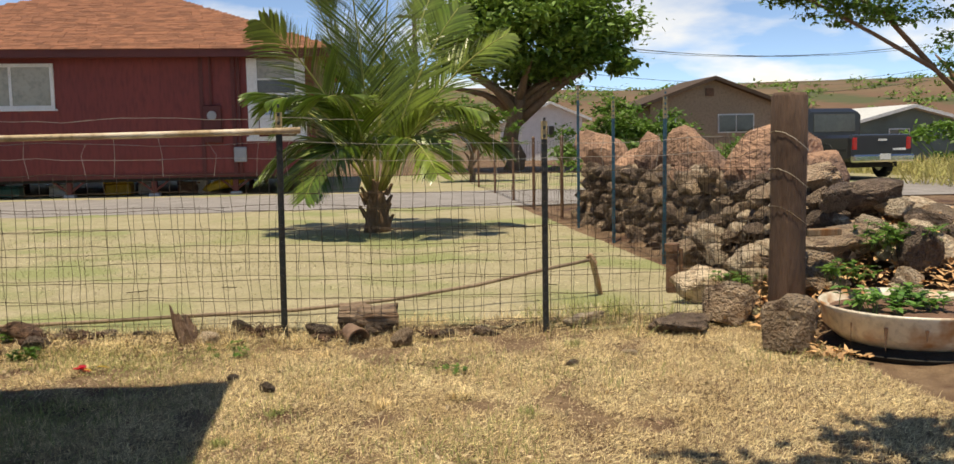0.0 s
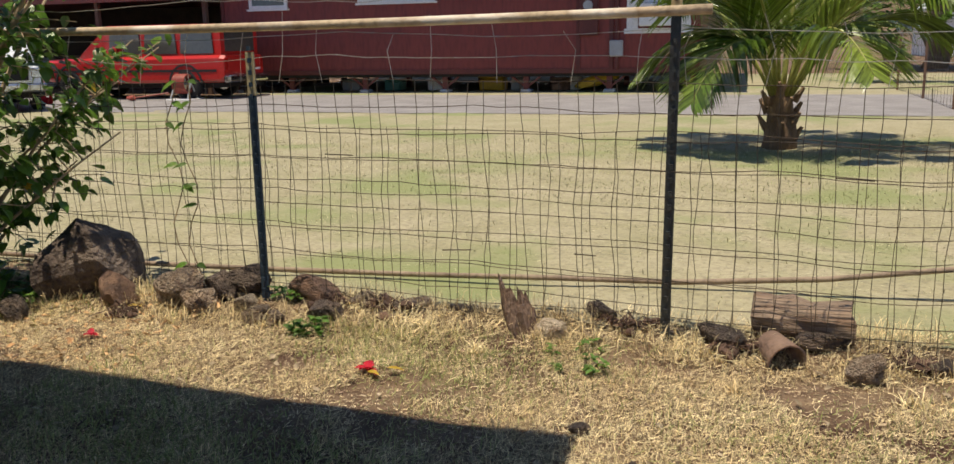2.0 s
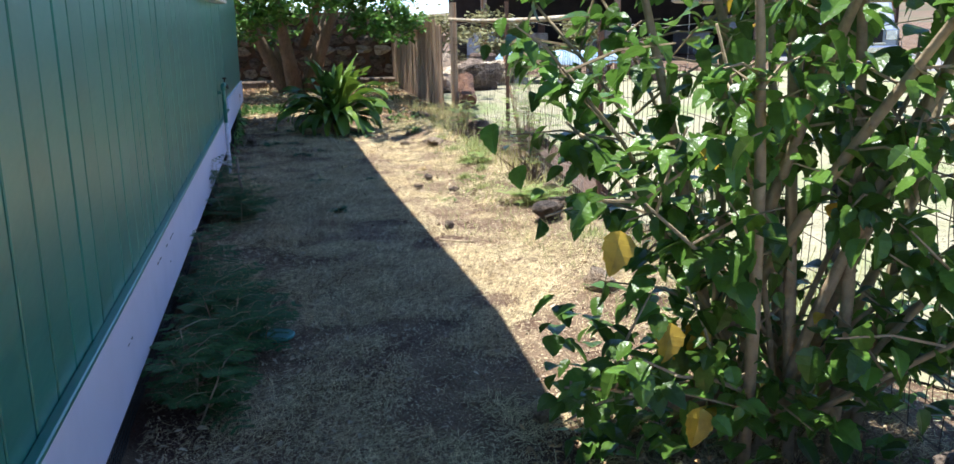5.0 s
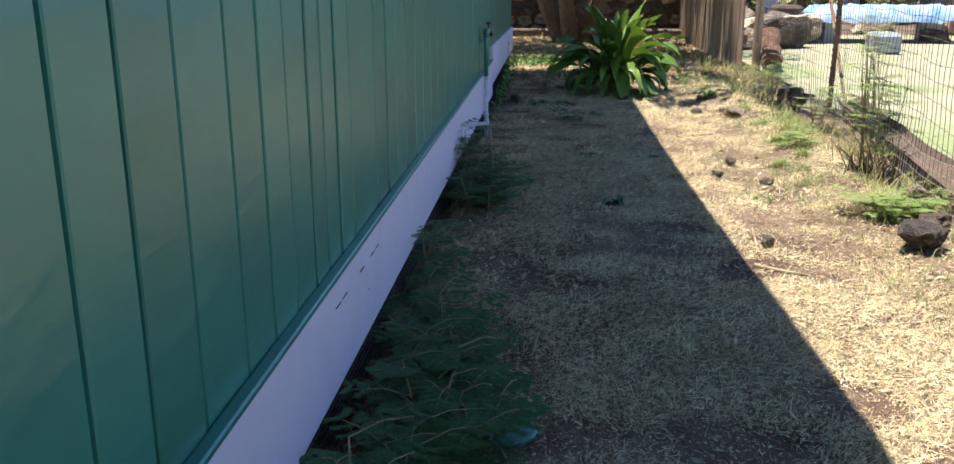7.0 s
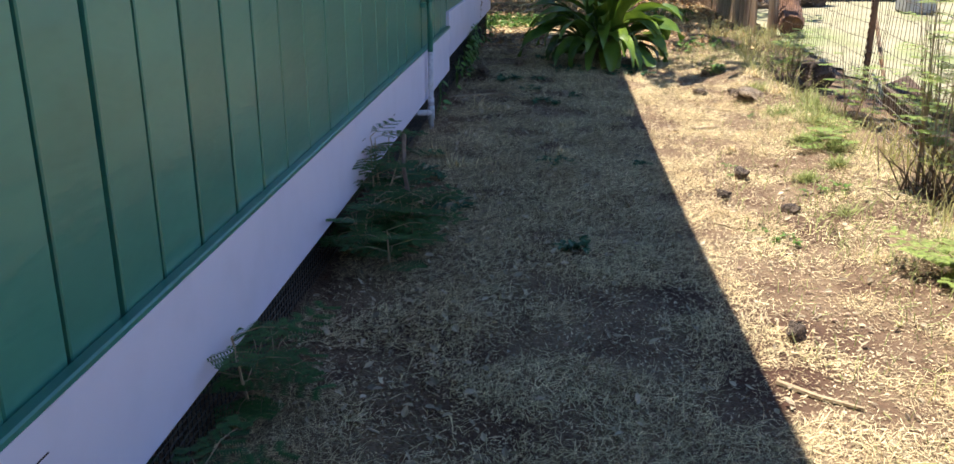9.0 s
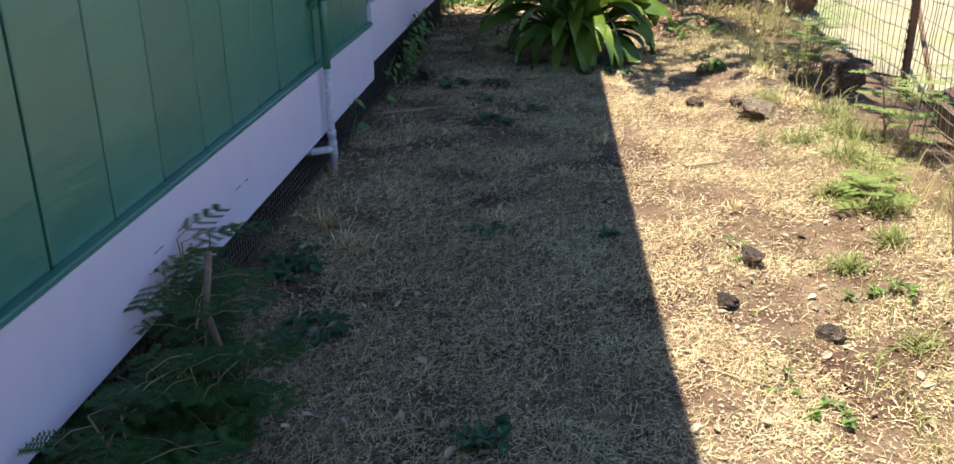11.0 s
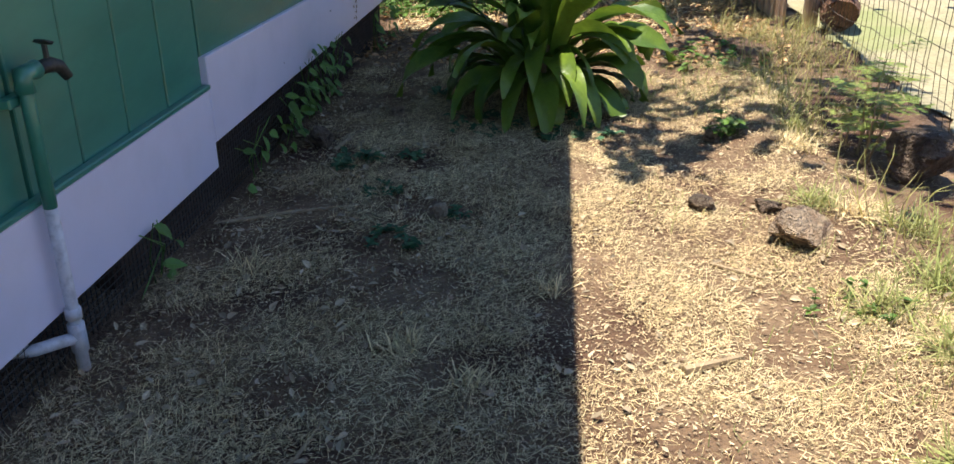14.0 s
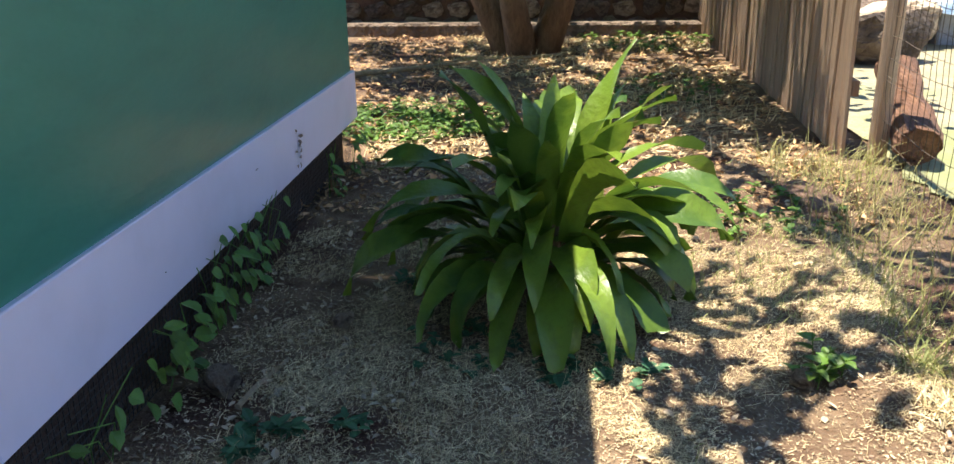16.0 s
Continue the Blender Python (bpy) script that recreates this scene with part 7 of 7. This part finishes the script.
blades("lawn_grass", 24000, (-5, 8.8, 5.2, 9.8), (0.02, 0.04), 0.006, mat("dry lawn blade", (0.4, 0.37, 0.15)), "short dry lawn grass around the palm", 7, None, 0.3)
blades("tall_grass", 5200, (-9.2, 0.9, 2.0, 2.75), (0.10, 0.30), 0.004, mat("yellow-green tall grass", (0.34, 0.34, 0.10), (0.46, 0.40, 0.17), 2, 0.7, 0, 20, island=0.3, trans=0.3), "tall yellow-green grass along the wire fence", 8, lambda x, y: max(0, 0.35 + 1.6 * noise.noise(Vector((x * 1.1, y, 5)))), 0.0)
blades("tall_grass", 2600, (6.9, 8.3, 1.5, 3.0), (0.06, 0.2), 0.004, GRASS, "fresh green grass tuft at the fence corner", 9, lambda x, y: math.exp(-((x - 7.5) / 0.45) ** 2 - ((y - 2.1) / 0.4) ** 2), 0.0)
blades("tall_grass", 9000, (20, 32, 12, 28), (0.3, 0.9), 0.03, mat("yellow-green tall grass", (0.34, 0.34, 0.10)), "tall rough grass beside the parked truck", 10, lambda x, y: 1.0 if x > 22.6 or y < 19 else 0.0, 0.0)


def tuft(c, n, ln, m, label):
    g = G()
    for i in range(n):
        a = rng.uniform(0, 6.28)
        e = rng.uniform(0.3, 1.3)
        L = ln * rng.uniform(0.5, 1.1)
        x, y = c[0] + rng.gauss(0, ln * 0.25), c[1] + rng.gauss(0, ln * 0.25)
        g.blade((x, y, gz(x, y)), (math.cos(a) * L * math.cos(e), math.sin(a) * L * math.cos(e), L * math.sin(e)), 0.0045, L * 0.3, None, 3)
    return solo("grass_tuft", g, m, label, "grass tuft", "grass tufts", kind="stuff")


for c, n, L in (((-3.76, -0.1), 130, 0.13), ((-5.05, 0.0), 60, 0.15), ((-4.62, 0.57), 90, 0.10), ((-4.45, 0.76), 70, 0.09), ((-3.87, 0.54), 90, 0.10), ((-4.98, 0.97), 80, 0.11), ((-3.55, 0.02), 140, 0.12), ((-4.0, 1.45), 70, 0.08), ((-6.3, 2.0), 90, 0.14), ((-5.5, 2.0), 90, 0.16), ((2.7, 1.6), 90, 0.1), ((4.55, 1.55), 90, 0.1), ((6.3, 0.3), 130, 0.1), ((5.9, 0.2), 110, 0.09), ((6.2, 1.4), 90, 0.1), ((5.6, 1.4), 70, 0.09)):
    tuft(c, n, L, STRAW, "pale dry grass tuft")
for c, n, L in (((7.13, 1.36), 80, 0.11), ((7.6, 2.15), 220, 0.22), ((6.6, 0.0), 70, 0.09), ((-4.8, 1.9), 110, 0.16), ((-5.45, 2.2), 130, 0.2), ((-3.9, 1.95), 110, 0.16), ((-2.4, 2.0), 120, 0.14), ((5.2, -0.2), 150, 0.07), ((-1.0, 2.0), 80, 0.14), ((5.4, 0.2), 60, 0.06), ((-4.1, 1.85), 260, 0.12), ((-4.55, 2.05), 260, 0.18), ((-5.0, 2.15), 220, 0.2), ((-3.45, 1.72), 240, 0.09), ((-3.6, 1.9), 160, 0.1), ((-2.9, 1.75), 90, 0.08), ((-5.6, 1.9), 160, 0.15), ((-6.6, 2.05), 120, 0.14)):
    tuft(c, n, L, GRASS, "green grass tuft in the dirt")
for area, n, seed in (((-9.0, 3.0, -0.27, 0.45), 2600, 71), ((-9.0, 3.9, 0.45, 2.1), 1800, 72), ((-15.2, -8.0, -1.5, 2.5), 9000, 73), ((3.9, 8.6, -2.5, 1.9), 700, 74), ((1.2, 3.2, 0.95, 1.9), 900, 75)):
    g = G()
    rr = random.Random(seed)
    for i in range(n):
        x, y = rr.uniform(area[0], area[1]), rr.uniform(area[2], area[3])
        s = rr.uniform(0.012, 0.04) * (1.6 if seed == 73 else 1.0)
        g.leaf((x, y, gz(x, y) + rr.uniform(0.004, 0.016)), (rr.uniform(-1, 1), rr.uniform(-1, 1), rr.uniform(-0.1, 0.35)), (rr.gauss(0, 0.4), rr.gauss(0, 0.4), 1), s, s * rr.uniform(0.3, 0.65), 0.2, rr.uniform(-0.3, 0.4))
    solo("leaf_litter", g, MULCH if seed in (73, 75) else mat("pale leaf litter", (0.40, 0.30, 0.19), (0.52, 0.43, 0.30), 6, 0.9, 0, 20, island=0.45), "dry leaf litter scattered on the dirt", "leaf litter", kind="stuff")
g = G()
rr = random.Random(77)
for i in range(1500):
    x, y = rr.uniform(-9, 8.4), rr.uniform(-0.25, 2.1)
    s = rr.uniform(0.004, 0.016)
    g.rock((x, y, gz(x, y) + s * 0.3), (s, s * 0.8, s * 0.6), rr, 1, 0.3)
solo("pebbles", g, mat("earth crumbs", (0.24, 0.15, 0.10), (0.36, 0.26, 0.18), 5, 0.95, 0.5, 30, island=0.4), "earth crumbs and pebbles on the dirt", "pebbles", kind="stuff")

# ---- clutter beyond the fence at the far end ----
rng = random.Random(81)
tt = thing("covered_bench", "long bench covered by a crumpled blue tarpaulin", "bench", at=(-14.3, 5.9, 0))
for y in (4.9, 6.6):
    part("support", G().box(-14.6, -14.1, y, y + 0.3, -0.02, 0.42, bev=0.02), GREYM, tt, "grey concrete block")
g = G()
for j in range(15):
    for i in range(27):
        x, y = -14.9 + j * 1.1 / 14, 4.6 + i * 2.6 / 26
        edge = max(abs(j - 7) / 7, abs(i - 13) / 13)
        z = 0.62 + 0.07 * noise.noise(Vector((x * 5, y * 5, 3))) - (0.25 * max(0, edge - 0.85) / 0.15)
        g.v.append((x, y, z))
for j in range(14):
    for i in range(26):
        k = j * 27 + i
        g.f.append((k, k + 1, k + 28, k + 27))
part("tarpaulin", g, TARP, tt, "crumpled blue and white tarpaulin", True)
part("bench_top", G().box(-14.85, -13.85, 4.65, 7.15, 0.40, 0.48), DARKWOOD, tt)
for c, s, m, lab in (((-15.2, 4.5, 0.3), (0.3, 0.25, 0.3), DARKWOOD, "dark square timber block beyond the fence"), ((-13.8, 7.6, 0.4), (0.3, 0.25, 0.4), DARKWOOD, "dark tree-trunk section beyond the fence"), ((-12.0, 5.2, 0.16), (0.25, 0.2, 0.16), GREYM, "grey concrete block beyond the fence"), ((-16, 8.2, 0.35), (0.4, 0.3, 0.35), RUST, "rusty drum-like block beyond the fence")):
    solo("block", G().box(c[0] - s[0], c[0] + s[0], c[1] - s[1], c[1] + s[1], c[2] - s[2], c[2] + s[2], bev=0.05), m, lab, "block")
for i in range(26):
    x, y = rng.uniform(-19, -12.5), rng.uniform(3.1, 5.0) if i < 14 else rng.uniform(3.2, 11)
    if x > -14 and y > 4.6:
        x -= 4
    k = rng.uniform(0.15, 0.5)
    tagged(stone("rock", (x, y, k * 0.4), (k * 1.2, k, k * 0.75), rng.choice((ROCK, ROCKP, ROCKD)), None), "grey-brown rock piled beyond the board fence", "rock", "rocks beyond the fence")
shed = thing("shed", "dark open shed beyond the lawn", "shed", at=(-24, 12, 0))
# wall colour holds the darkness of the shed's interior shade
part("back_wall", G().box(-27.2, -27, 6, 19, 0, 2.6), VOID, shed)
part("roof", G().box(-27.4, -21.5, 5.7, 19.2, 2.5, 2.65), RUST, shed)
for y in (6, 10, 14.5, 19):
    part("post", G().box(-21.8, -21.65, y - 0.07, y + 0.07, -0.05, 2.5), GREYWOOD, shed)
for i in range(16):
    y, h = rng.uniform(6.3, 18), rng.uniform(0.4, 1.5)
    solo("stored_box", G().box(-26.4, -25.2 + rng.random(), y, y + rng.uniform(0.4, 1.1), 0, h, bev=0.03), rng.choice((GREYM, RUST, DARKWOOD, ROCKP, BLACK)), "stored box standing in the dark shed", "box", "boxes in the shed")
for x, y, s in ((-20, 4.2, 1.0), (-21, 6.2, 1.1), (-19, 2.4, 1.2), (-22.5, 3.0, 1.5), (-18.2, 5.6, 0.6), (-20.5, 8.4, 0.8), (-24, 0.5, 1.8), (-20, -2.5, 1.8), (-19.5, -0.5, 1.5)):
    g = G()
    crown(g, (x, y, s * 0.7), (s, s, s * 0.75), 1500, 0.12, rng, 24, 0.2)
    for j in range(9):
        a = j * 0.7
        g.tube([(x, y, -0.05), (x + s * 0.7 * math.cos(a), y + s * 0.7 * math.sin(a), s * 1.1)], [0.02, 0.006], 4)
    solo("dry_bush", g, mat("dusty bush leaf", (0.24, 0.24, 0.10), (0.32, 0.29, 0.14), 2, 0.8, 0, 9, island=0.4, trans=0.3), "dusty yellow-green bush beyond the fence", "bush", "bushes beyond the fence")
